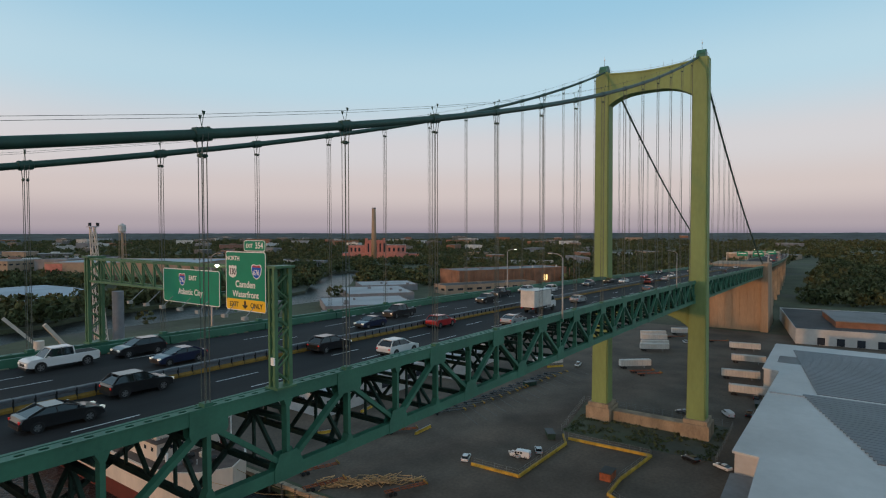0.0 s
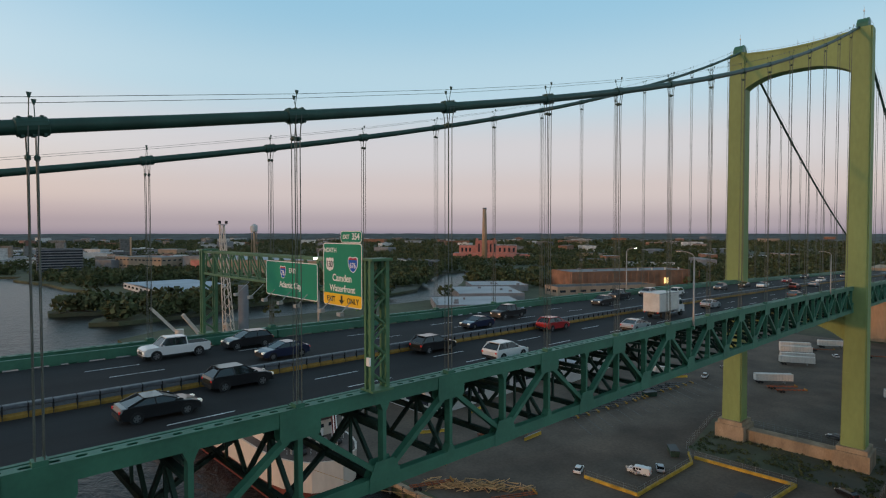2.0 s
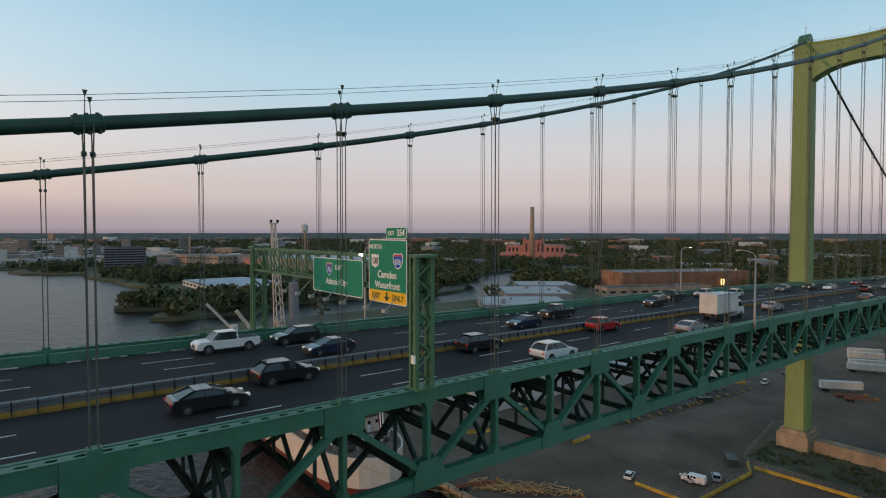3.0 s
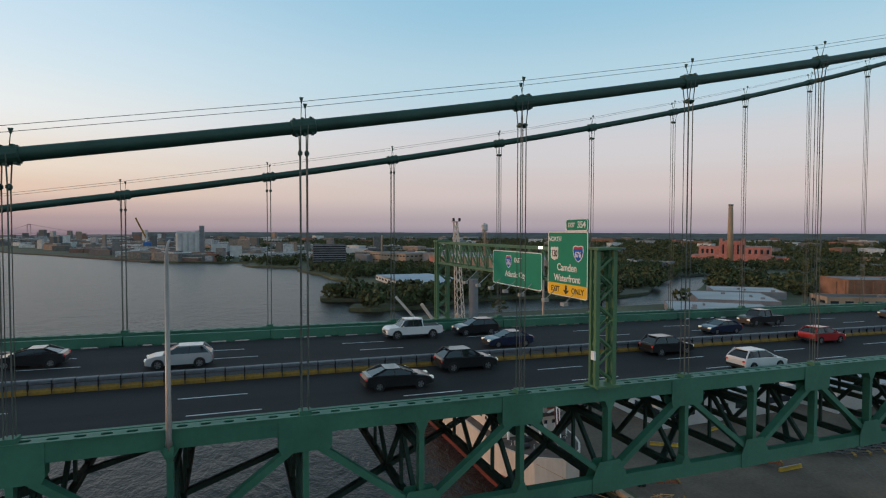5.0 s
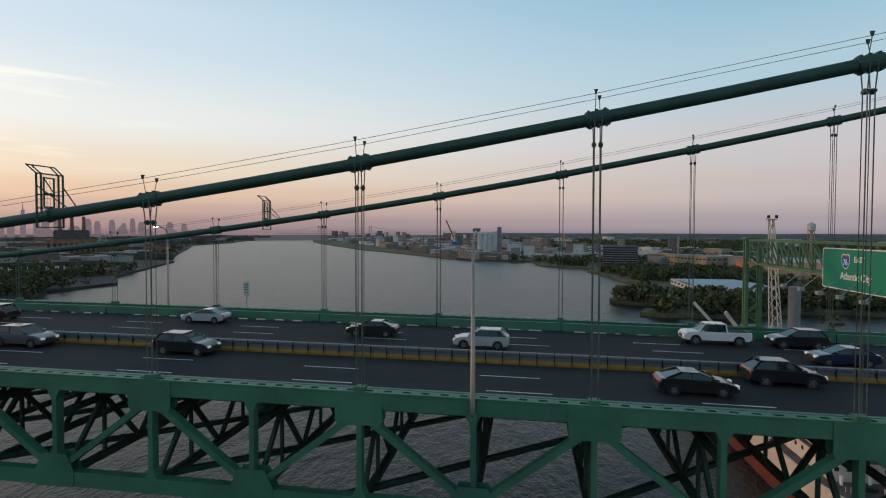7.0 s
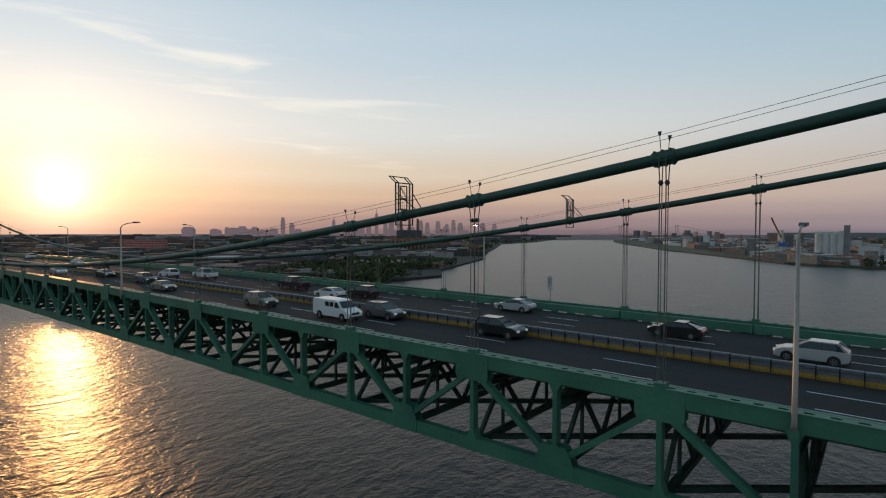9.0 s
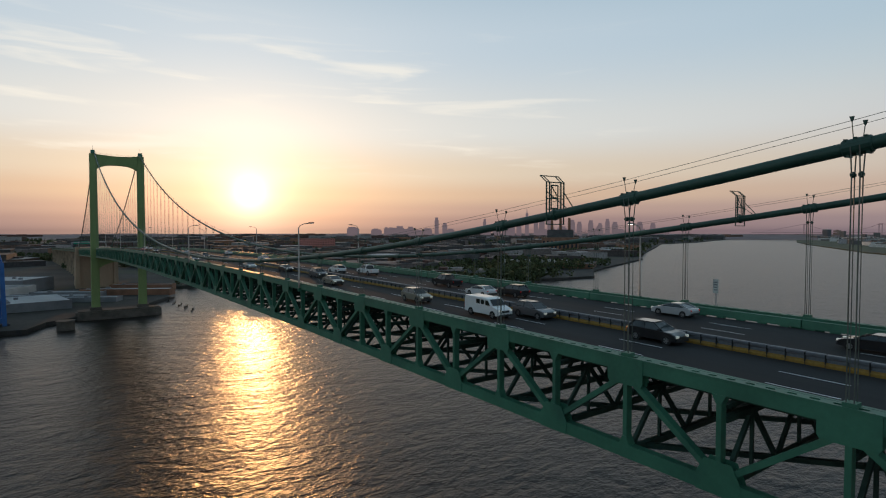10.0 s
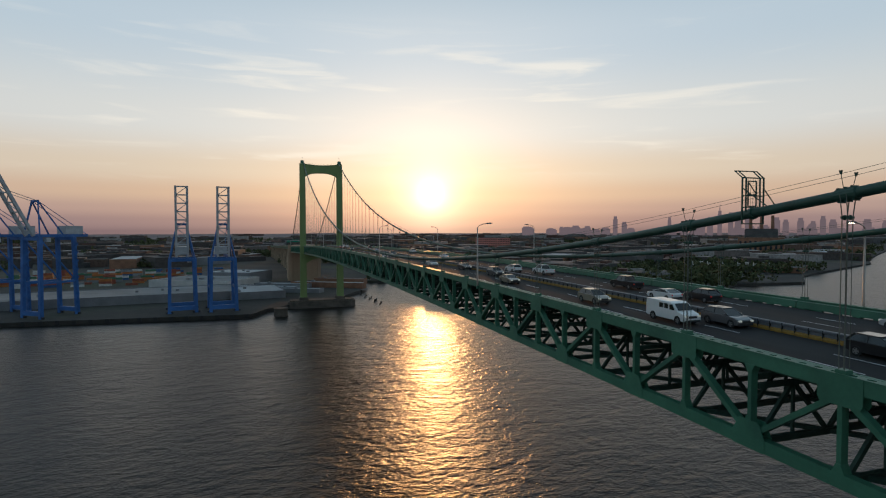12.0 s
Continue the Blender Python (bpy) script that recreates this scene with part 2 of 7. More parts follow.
# ---------------- water and land ----------------
def water_material():
    m = bpy.data.materials.new("river_water")
    m.use_nodes = True
    nt = m.node_tree
    p = nt.nodes["Principled BSDF"]
    p.inputs["Base Color"].default_value = (0.011, 0.010, 0.0085, 1)
    p.inputs["Roughness"].default_value = 0.3
    p.inputs["IOR"].default_value = 1.26
    co = nt.nodes.new("ShaderNodeTexCoord").outputs["Object"]
    h = None
    for sc, amount, st in ((0.035, 0.7, (1.0, 0.6, 1)), (0.16, 0.6, (1.0, 0.55, 1)), (0.5, 0.34, (1, 0.6, 1)), (1.5, 0.12, (1, 0.7, 1))):
        mp = nt.nodes.new("ShaderNodeMapping")
        mp.inputs["Scale"].default_value = st
        mp.inputs["Rotation"].default_value = (0, 0, 0.5)
        nt.links.new(co, mp.inputs[0])
        n = nt.nodes.new("ShaderNodeTexNoise")
        n.inputs["Scale"].default_value, n.inputs["Detail"].default_value, n.inputs["Distortion"].default_value = sc, 3.0, 0.6
        nt.links.new(mp.outputs[0], n.inputs["Vector"])
        v = math_node(nt, "MULTIPLY", n.outputs[0], amount)
        h = v if h is None else math_node(nt, "ADD", h, v)
    b = nt.nodes.new("ShaderNodeBump")
    b.inputs["Strength"].default_value, b.inputs["Distance"].default_value = 1.0, 1.5
    nt.links.new(h, b.inputs["Height"])
    nt.links.new(b.outputs[0], p.inputs["Normal"])
    return m


M_WATER = water_material()
M_LAND = material("scrub_and_ground", (0.075, 0.082, 0.045), 0.95, vary=0.35, scale=0.02, fine=0.3, bump=0.4, second=(0.085, 0.080, 0.066), patch=0.53)
M_LAND_W = material("industrial_ground", (0.042, 0.038, 0.034), 0.95, vary=0.35, scale=0.015, fine=0.25, bump=0.4, second=(0.055, 0.06, 0.034), patch=0.52)
M_YARD = material("yard_asphalt", (0.108, 0.080, 0.060), 0.9, vary=0.36, scale=0.06, fine=1.2, bump=0.25, second=(0.14, 0.108, 0.082), patch=0.55)

solid("water", Shape().add([(-4900, -4900, WATER), (4900, -4900, WATER), (4900, 4900, WATER), (-4900, 4900, WATER)], [(0, 1, 2, 3)]), M_WATER,
      "grey rippled tidal river reflecting the evening sky", "river", kind="structure")


def land(name, outline, z, mat, label, bottom=WATER - 2):
    return solid(name, Shape().prism(outline, bottom, z), mat, label, "ground", kind="structure")


EAST_BANK = [(82, -4900), (82, 330), (120, 352), (250, 345), (345, 345), (480, 440), (620, 560), (640, 590), (600, 600), (470, 500), (395, 425),
             (330, 405), (250, 440), (190, 430), (146, 404), (100, 402), (84, 412), (92, 432), (150, 450), (120, 462), (72, 482), (74, 500),
             (130, 540), (108, 596), (138, 640), (120, 700), (117, 778), (94, 880), (110, 940), (30, 1000), (15, 1060), (40, 1130), (-4, 1155),
             (-100, 1190), (-171, 1240), (-250, 1400), (-385, 1589), (-552, 1795), (-800, 2250), (-1015, 2634), (-1240, 3100), (-1420, 3550), (-1600, 4000), (-1800, 4900), (4900, 4900), (4900, -4900)]
WEST_BANK = [(-436, -4900), (-436, -190), (-424, -40), (-450, -30), (-500, 30), (-560, 62), (-660, 78), (-650, 200), (-545, 330), (-449, 413),
             (-487, 470), (-478, 560), (-545, 640), (-575, 700), (-640, 850), (-706, 1000), (-787, 1113), (-950, 1380), (-1168, 1757), (-1433, 2201), (-1540, 2700),
             (-1800, 3400), (-2200, 4900), (-4900, 4900), (-4900, -4900)]
land("ground_east", EAST_BANK, LAND, M_LAND, "flat river bank of scrub, gravel and grass")
land("ground_west", WEST_BANK, LAND, M_LAND_W, "flat dusty industrial river bank")
solid("yard", Shape().prism([(84, -110), (384, -110), (384, 150), (300, 190), (84, 190)], LAND - 0.5, LAND + 0.03), M_YARD,
      "worn dark asphalt terminal yard under the bridge", "yard", kind="structure")

# ---------------- bridge deck ----------------
XS = [X_WEST + k * S / 2 for k in range(103)]
XS_E = [X_EAST + k * (X_ANCHOR_E - X_EAST) / 34 for k in range(35)]
XS_W = [X_WEST + k * (X_ANCHOR_W - X_WEST) / 34 for k in range(35)][::-1]


def strip(xs, y0, y1, z0, z1, zf=road_z):
    s = Shape()
    v, f = [], []
    for x in xs:
        z = zf(x)
        v += [(x, y0, z + z0), (x, y1, z + z0), (x, y1, z + z1), (x, y0, z + z1)]
    for i in range(len(xs) - 1):
        a = i * 4
        f += [(a + k, a + (k + 1) % 4, a + 4 + (k + 1) % 4, a + 4 + k) for k in range(4)]
    f += [(0, 1, 2, 3), (len(xs) * 4 - 4, len(xs) * 4 - 3, len(xs) * 4 - 2, len(xs) * 4 - 1)]
    return s.add(v, f)


X_ALL = XS_W[:-1] + XS + XS_E[1:]
deck = thing("road_deck", (MID, 14, 50), "dark seven-lane asphalt bridge roadway with white lane dashes", "road", kind="structure")
part("roadway", strip(X_ALL, 1.5, 26.9, -0.25, 0.0), M_ASPHALT, deck)
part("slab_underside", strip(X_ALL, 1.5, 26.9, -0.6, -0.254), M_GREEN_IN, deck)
for lane_y, start in ((4.8, -6.0), (8.4, -6.7), (16.05, -4.8), (19.55, -5.6), (22.85, -6.6)):
    k0 = math.ceil((-660 - start) / 12.8)
    far = Shape()
    for k in range(k0, int((380 - start) / 12.8)):
        x0 = start + 12.8 * k
        x1 = x0 + 4.1
        q = [(x0, lane_y - 0.07, road_z(x0) + 0.006), (x1, lane_y - 0.07, road_z(x1) + 0.006), (x1, lane_y + 0.07, road_z(x1) + 0.006), (x0, lane_y + 0.07, road_z(x0) + 0.006)]
        if -120 < x0 < 120:
            part("lane_dash", Shape().add(q, [(0, 1, 2, 3)]), M_LINE, deck)
        else:
            far.add(q, [(0, 1, 2, 3)])
    tagged(part("lane_dashes", far, M_LINE, deck), kind="stuff")

# movable median barrier: grey caps with rails over a yellow foot, in short hinged blocks
median = thing("median_barrier", (MID, 12.3, road_z(MID)), "grey movable road barrier with dirty yellow foot", "barrier", kind="structure")
seg = 1.28
unit_foot, unit_body = Shape(), Shape()
unit_foot.prism([(-0.30, 0.0), (0.30, 0.0), (0.30, 0.20), (0.17, 0.36), (-0.17, 0.36), (-0.30, 0.20)], -seg / 2 + 0.03, seg / 2 - 0.03, "x")
unit_body.prism([(-0.16, 0.364), (0.16, 0.364), (0.12, 0.62), (0.24, 0.68), (0.24, 0.84), (0.18, 0.90), (-0.18, 0.90), (-0.24, 0.84), (-0.24, 0.68), (-0.12, 0.62)], -seg / 2 + 0.03, seg / 2 - 0.03, "x")
unit_body.box((seg / 2, 0, 0.45), (0.09, 0.50, 0.86))
N_HINGE = 6
ME_FOOT, ME_BODY = mesh_of("barrier_foot", unit_foot, M_YELLOW), mesh_of("barrier_cap", unit_body, [M_GRAYBAR, M_BLACK])
for k, poly in enumerate(ME_BODY.polygons):
    poly.material_index = 1 if k >= len(ME_BODY.polygons) - N_HINGE else 0
rest_foot, rest_body = Shape(), Shape()
x = -660.0
while x < 384:
    zz = road_z(x)
    if -110 < x < 75:
        for nm, me in (("barrier_foot", ME_FOOT), ("barrier_cap", ME_BODY)):
            ob = part(nm, me, None, median)
            ob.matrix_basis = Matrix.Translation((x, 12.3, zz))
    else:
        for src, dst in ((unit_foot, rest_foot), (unit_body, rest_body)):
            dst.add([(a + x, b + 12.3, c + zz) for a, b, c in src.v], src.f)
    x += seg
tagged(part("barrier_feet", rest_foot, M_YELLOW, median), kind="stuff")
tagged(part("barrier_caps", rest_body, M_GRAYBAR, median), kind="stuff")

# green parapets along both edges of the road, in panels over small drain gaps
for y0, side in ((0.95, 1), (27.0, -1)):
    para = thing("parapet", (MID, y0, road_z(MID)), "green painted steel parapet along the roadway", "parapet", kind="structure")
    rest = Shape()
    for k in range(-52, 31):
        xa, xb = k * S + 0.06, (k + 1) * S - 0.06
        if xb > X_ANCHOR_E or xa < X_ANCHOR_W:
            continue
        za, zb = road_z(xa), road_z(xb)
        p = Shape()
        v = []
        for xx, zz in ((xa, za), (xb, zb)):
            v += [(xx, y0, zz + 0.10), (xx, y0 + 0.42, zz + 0.10), (xx, y0 + 0.36, zz + 0.86), (xx, y0 + 0.06, zz + 0.86)]
        p.add(v, [(0, 1, 2, 3), (7, 6, 5, 4), (0, 4, 5, 1), (1, 5, 6, 2), (2, 6, 7, 3), (3, 7, 4, 0)])
        for j in range(6):
            xm = xa + (j + 0.1) * (xb - xa) / 6
            p.beam((xm, y0 + 0.21, road_z(xm) + 0.02), (xm + 0.8, y0 + 0.21, road_z(xm) + 0.02), 0.38, 0.30)
        if -14 <= k <= 12:
            part("parapet_panel", p, M_GREEN, para)
        else:
            rest.add(p.v, p.f)
    tagged(part("parapet_panels", rest, M_GREEN, para), kind="stuff")


# ---------------- stiffening trusses ----------------
DEPTH = 6.35


def chord_box(s, xa, xb, y, z_off, w, h, slots=False):
    za, zb = chord_z(xa) + z_off, chord_z(xb) + z_off
    if not slots:
        s.add([(xx, yy, zz + d) for xx, zz in ((xa, za), (xb, zb)) for yy, d in ((y - w / 2, -h), (y + w / 2, -h), (y + w / 2, 0), (y - w / 2, 0))],
              [(0, 1, 2, 3), (7, 6, 5, 4), (0, 4, 5, 1), (1, 5, 6, 2), (2, 6, 7, 3), (3, 7, 4, 0)])
        return
    t = 0.05
    for a, b in ((-w / 2, -w / 2 + t), (w / 2 - t, w / 2)):
        s.add([(xx, yy, zz + d) for xx, zz in ((xa, za), (xb, zb)) for yy, d in ((y + a, -h), (y + b, -h), (y + b, 0), (y + a, 0))],
              [(0, 1, 2, 3), (7, 6, 5, 4), (0, 4, 5, 1), (1, 5, 6, 2), (2, 6, 7, 3), (3, 7, 4, 0)])
    s.add([(xa, y - w / 2, za - h), (xb, y - w / 2, zb - h), (xb, y + w / 2, zb - h), (xa, y + w / 2, za - h)], [(0, 1, 2, 3)])
    # cover plate with rounded slots
    n = 6
    lip = 0.06
    for j in range(n):
        u0, u1 = xa + (xb - xa) * j / n, xa + (xb - xa) * (j + 1) / n
        c, hl, hw, ch = (u0 + u1) / 2, 0.25, 0.15, 0.09
        q = [(u0, -w / 2 - lip), (u1, -w / 2 - lip), (u1, w / 2 + lip), (u0, w / 2 + lip)]
        h8 = [(c - hl + ch, -hw), (c + hl - ch, -hw), (c + hl, -hw + ch), (c + hl, hw - ch), (c + hl - ch, hw), (c - hl + ch, hw), (c - hl, hw - ch), (c - hl, -hw + ch)]
        lift = lambda a, b, d=0.0: (a, y + b, chord_z(a) + z_off + 0.02 + d)
        o = [lift(*p) for p in q] + [lift(*p) for p in h8]
        s.add(o, [(0, 1, 5, 4), (1, 6, 5), (1, 2, 7, 6), (2, 8, 7), (2, 3, 9, 8), (3, 10, 9), (3, 0, 11, 10), (0, 4, 11)])
        s.add([lift(*p) for p in h8] + [lift(*p, -0.05) for p in h8], [(k, (k + 1) % 8, 8 + (k + 1) % 8, 8 + k) for k in range(8)])
    for yy in (y - w / 2 - lip, y + w / 2 + lip):
        s.add([(xa, yy, za + 0.02), (xb, yy, zb + 0.02), (xb, yy, zb - 0.05), (xa, yy, za - 0.05)], [(0, 1, 2, 3)])


def gusset(s, x, y, z_top, half, deep, up):
    """A plate pair with cut corners at a node; up: whether it hangs from the top chord."""
    for yy in (y - 0.36, y + 0.33):
        if up:
            poly = [(x - half, z_top), (x + half, z_top), (x + half, z_top - deep * 0.86), (x + half * 0.90, z_top - deep), (x - half * 0.90, z_top - deep), (x - half, z_top - deep * 0.86)]
        else:
            poly = [(x - half, z_top), (x - half, z_top + deep * 0.5), (x - half * 0.62, z_top + deep), (x + half * 0.62, z_top + deep), (x + half, z_top + deep * 0.5), (x + half, z_top)]
        s.prism(poly, yy, yy + 0.03, "y")


def truss(y, xs, near, label):
    """xs: panel points; hangers meet the even ones."""
    t = thing("stiffening_truss", ((xs[0] + xs[-1]) / 2, y, chord_z((xs[0] + xs[-1]) / 2) - DEPTH), label, "truss", "stiffening trusses of the bridge", "structure")
    tops, lows = Shape(), Shape()
    for i in range(len(xs) - 1):
        xa, xb = xs[i], xs[i + 1]
        slots = -190 < xa < 150
        if slots:
            s = Shape()
            chord_box(s, xa, xb, y, 0, 0.62, 0.95, slots)
            part("top_chord", s, M_GREEN, t)
            s = Shape()
            chord_box(s, xa, xb, y, -DEPTH + 0.45, 0.62, 0.90)
            part("bottom_chord", s, M_GREEN, t)
        else:
            chord_box(tops, xa, xb, y, 0, 0.62, 0.95)
            chord_box(lows, xa, xb, y, -DEPTH + 0.45, 0.62, 0.90)
        s = Shape()
        a_top, b_top = (i % 2 == 0), (i % 2 == 1)
        pa = (xa, y, chord_z(xa) - (1.2 if a_top else DEPTH - 0.35))
        pb = (xb, y, chord_z(xb) - (1.2 if b_top else DEPTH - 0.35))
        s.beam(pa, pb, 0.56, 0.36)
        part("diagonal", s, M_GREEN, t)
    part("top_chord", tops, M_GREEN, t)
    part("bottom_chord", lows, M_GREEN, t)
    for i, xx in enumerate(xs):
        z = chord_z(xx)
        s = Shape()
        s.beam((xx, y, z - 0.9), (xx, y, z - DEPTH - 0.2), 0.30, 0.56, (0, 1, 0))
        s.prism([(xx - 0.42, z - 0.94), (xx + 0.42, z - 0.94), (xx + 0.15, z - 1.5), (xx - 0.15, z - 1.5)], y - 0.33, y + 0.33, "y")
        s.prism([(xx - 0.40, z - DEPTH + 0.44), (xx + 0.40, z - DEPTH + 0.44), (xx + 0.15, z - DEPTH + 1.0), (xx - 0.15, z - DEPTH + 1.0)], y - 0.33, y + 0.33, "y")
        part("vertical", s, M_GREEN, t)
        s = Shape()
        if i % 2 == 0:
            gusset(s, xx, y, z + 0.0, 1.36, 1.85, True)
        else:
            gusset(s, xx, y, z - DEPTH - 0.48, 1.3, 2.0, False)
        part("gusset_plate", s, M_GREEN, t)
    return t


for yy in (0.0, WIDE):
    truss(yy, XS, yy == 0, "green riveted steel stiffening truss of the main span")
    truss(yy, XS_E, False, "green riveted steel stiffening truss of the side span")
    truss(yy, XS_W[::-1], False, "green riveted steel stiffening truss of the side span")

# floor frames, stringers and wind bracing between the trusses
floor_frame = thing("floor_system", (MID, 14, 45), "dark steel cross frames and wind bracing under the roadway", "steelwork", kind="structure")
for xs in (XS_W, XS, XS_E):
    for i, xx in enumerate(xs):
        z = chord_z(xx)
        s = Shape()
        s.span((xx - 0.2, 0.35, z - 2.7), (xx + 0.2, WIDE - 0.35, z - 2.35))
        s.span((xx - 0.2, 0.35, z - 1.85), (xx + 0.2, WIDE - 0.35, z - 1.62))
        lo = z - DEPTH - 0.1
        s.span((xx - 0.2, 0.35, lo - 0.22), (xx + 0.2, WIDE - 0.35, lo + 0.22))
        for k in range(4):
            ya, yb = 0.35 + k * 6.825, 0.35 + (k + 1) * 6.825
            s.beam((xx, ya, lo), (xx, (ya + yb) / 2, z - 2.5), 0.24, 0.30)
            s.beam((xx, (ya + yb) / 2, z - 2.5), (xx, yb, lo), 0.24, 0.30)
            s.beam((xx, (ya + yb) / 2, z - 2.5), (xx, (ya + yb) / 2, lo), 0.2, 0.2)
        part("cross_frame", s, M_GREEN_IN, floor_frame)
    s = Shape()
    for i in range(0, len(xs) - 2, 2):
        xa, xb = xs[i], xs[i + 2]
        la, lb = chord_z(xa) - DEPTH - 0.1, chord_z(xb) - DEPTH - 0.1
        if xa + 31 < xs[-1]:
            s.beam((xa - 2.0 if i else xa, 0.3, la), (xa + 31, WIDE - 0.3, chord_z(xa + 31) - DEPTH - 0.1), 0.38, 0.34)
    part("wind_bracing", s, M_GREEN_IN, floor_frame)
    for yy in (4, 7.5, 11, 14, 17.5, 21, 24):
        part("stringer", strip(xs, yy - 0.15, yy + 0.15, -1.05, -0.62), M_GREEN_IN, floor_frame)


# ---------------- towers ----------------
def tower(x0, water_base):
    t = thing("bridge_tower", (x0, 14, 3), "tall olive-green steel suspension bridge tower with arched portal", "bridge tower", "towers of the bridge")
    legs = (-0.7, 29.1)
    T = 113.9
    for yl in legs:
        s = Shape()
        lv = [(4.5, 5.4, 6.0), (20, 5.2, 5.7), (60, 4.75, 5.2), (T, 4.4, 4.8)]
        v = []
        for z, wy, wx in lv:
            n = 0.45
            # cross-shaped section with recessed corners
            hx, hy = wx / 2, wy / 2
            v += [(x0 + a, yl + b, z) for a, b in ((-hx + n, -hy), (hx - n, -hy), (hx - n, -hy + n * .6), (hx, -hy + n * .6), (hx, hy - n * .6), (hx - n, hy - n * .6),
                                                    (hx - n, hy), (-hx + n, hy), (-hx + n, hy - n * .6), (-hx, hy - n * .6), (-hx, -hy + n * .6), (-hx + n, -hy + n * .6))]
        f = [(i * 12 + k, i * 12 + (k + 1) % 12, i * 12 + 12 + (k + 1) % 12, i * 12 + 12 + k) for i in range(3) for k in range(12)]
        f += [tuple(range(12)), tuple(range(36, 48))]
        s.add(v, f)
        part("leg", s, M_TOWER, t)
        for z in (12, 24, 36, 56, 68, 80, 92):
            wy = 5.4 - (z - 4.5) / 103.5
            wx = 6.0 - 1.2 * (z - 4.5) / 103.5
            part("splice_band", Shape().box((x0, yl, z), (wx + 0.05, wy - 0.52, 0.35)), M_TOWER, t)
        # saddle housing with a domed cap, mast and rail
        s = Shape()
        s.prism([(-2.3, T), (2.3, T), (2.1, T + 1.1), (1.3, T + 2.1), (0.5, T + 2.6), (-0.5, T + 2.6), (-1.3, T + 2.1), (-2.1, T + 1.1)], yl - 1.25, yl + 1.25, "y")
        s.v = [(a + x0, b, c) for a, b, c in s.v]
        h = part("saddle_housing", s, M_GREEN, t)
        s = Shape().tube([(x0, yl, T + 2.5), (x0, yl, T + 4.6)], 0.07, 6).box((x0, yl, T + 4.7), (0.3, 0.3, 0.35)).tube([(x0, yl, T + 4.8), (x0, yl, T + 6.0)], 0.03, 5)
        part("beacon_mast", s, M_STEEL, t)
        for b in (-1.8, 1.8):
            part("service_rail", Shape().tube([(x0 - 2, yl + b, T - 0.1), (x0 - 2, yl + b, T + 1.15), (x0 + 2, yl + b, T + 1.15), (x0 + 2, yl + b, T - 0.1)], 0.035, 5), M_STEEL, t)
    # upper portal: shallow arch below, gentle rise above
    ya, yb = 1.4, 27.0
    n = 20
    top = [(ya + (yb - ya) * k / n, T - 0.4 - 0.9 * math.sin(math.pi * k / n)) for k in range(n + 1)]
    low = [(ya + (yb - ya) * k / n, T - 10.8 + 3.2 * (1 - abs(2 * k / n - 1) ** 3)) for k in range(n + 1)]
    s = Shape()
    s.prism(top + low[::-1], x0 - 1.9, x0 + 1.9, "x")
    part("portal_beam", s, M_TOWER, t)
    s = Shape()
    s.prism([(a, b - 0.05) for a, b in low] + [(a, b + 0.45) for a, b in low[::-1]], x0 - 2.1, x0 + 2.1, "x")
    s.prism([(a, b - 0.35) for a, b in top] + [(a, b + 0.06) for a, b in top[::-1]], x0 - 2.1, x0 + 2.1, "x")
    part("portal_flange", s, M_TOWER, t)
    s = Shape()
    for k in range(0, n + 1):
        a, b = top[k]
        s.tube([(x0, a, b), (x0, a, b + 1.1)], 0.03, 4)
    for k in range(n):
        s.tube([(x0, top[k][0], top[k][1] + 1.1), (x0, top[k + 1][0], top[k + 1][1] + 1.1)], 0.03, 4)
    for k in (5, 7, 10):
        s.tube([(x0, top[k][0], top[k][1]), (x0, top[k][0], top[k][1] + 2.2)], 0.05, 4)
    part("portal_rail", s, M_STEEL, t)
    # strut under the deck with arched soffit
    zt = chord_z(x0) - DEPTH - 1.2
    low = [(1.6 + (26.8 - 1.6) * k / n, zt - 7.0 + 4.2 * (1 - abs(2 * k / n - 1) ** 2.4)) for k in range(n + 1)]
    s = Shape()
    s.prism([(1.6, zt), (26.8, zt)] + low[::-1], x0 - 1.9, x0 + 1.9, "x")
    part("lower_strut", s, M_TOWER, t)
    # pier
    if water_base:
        s = Shape()
        ring = [(-7.0, -9), (-4.5, -13), (4.5, -13), (7.0, -9), (7.0, 37), (4.5, 41), (-4.5, 41), (-7.0, 37)]
        s.prism([(x0 + a, b) for a, b in ring], WATER - 3, 1.4)
        s.prism([(x0 + a * 0.86, 14 + (b - 14) * 0.95) for a, b in ring], 1.4, 2.4)
        for yl in legs:
            s.prism([(x0 - 4.2, yl - 3.6), (x0 + 4.2, yl - 3.6), (x0 + 4.2, yl + 3.6), (x0 - 4.2, yl + 3.6)], 2.3, 4.6)
        part("pier", s, M_PIERDARK, t, "dark stained concrete pier standing in the water")
    else:
        for yl in legs:
            s = Shape()
            s.prism([(x0 - 4.6, yl - 4.0), (x0 + 4.6, yl - 4.0), (x0 + 4.6, yl + 4.0), (x0 - 4.6, yl + 4.0)], LAND - 1, 3.4)
            s.prism([(x0 - 4.0, yl - 3.4), (x0 + 4.0, yl - 3.4), (x0 + 4.0, yl + 3.4), (x0 - 4.0, yl + 3.4)], 3.4, 4.6)
            part("pedestal", s, M_PIER, t, "weathered tan concrete pedestal")
        part("pier_wall", Shape().span((x0 - 2.0, 3.2, LAND - 1), (x0 + 2.0, 25.2, 2.4)), M_PIER, t, "weathered tan concrete wall")


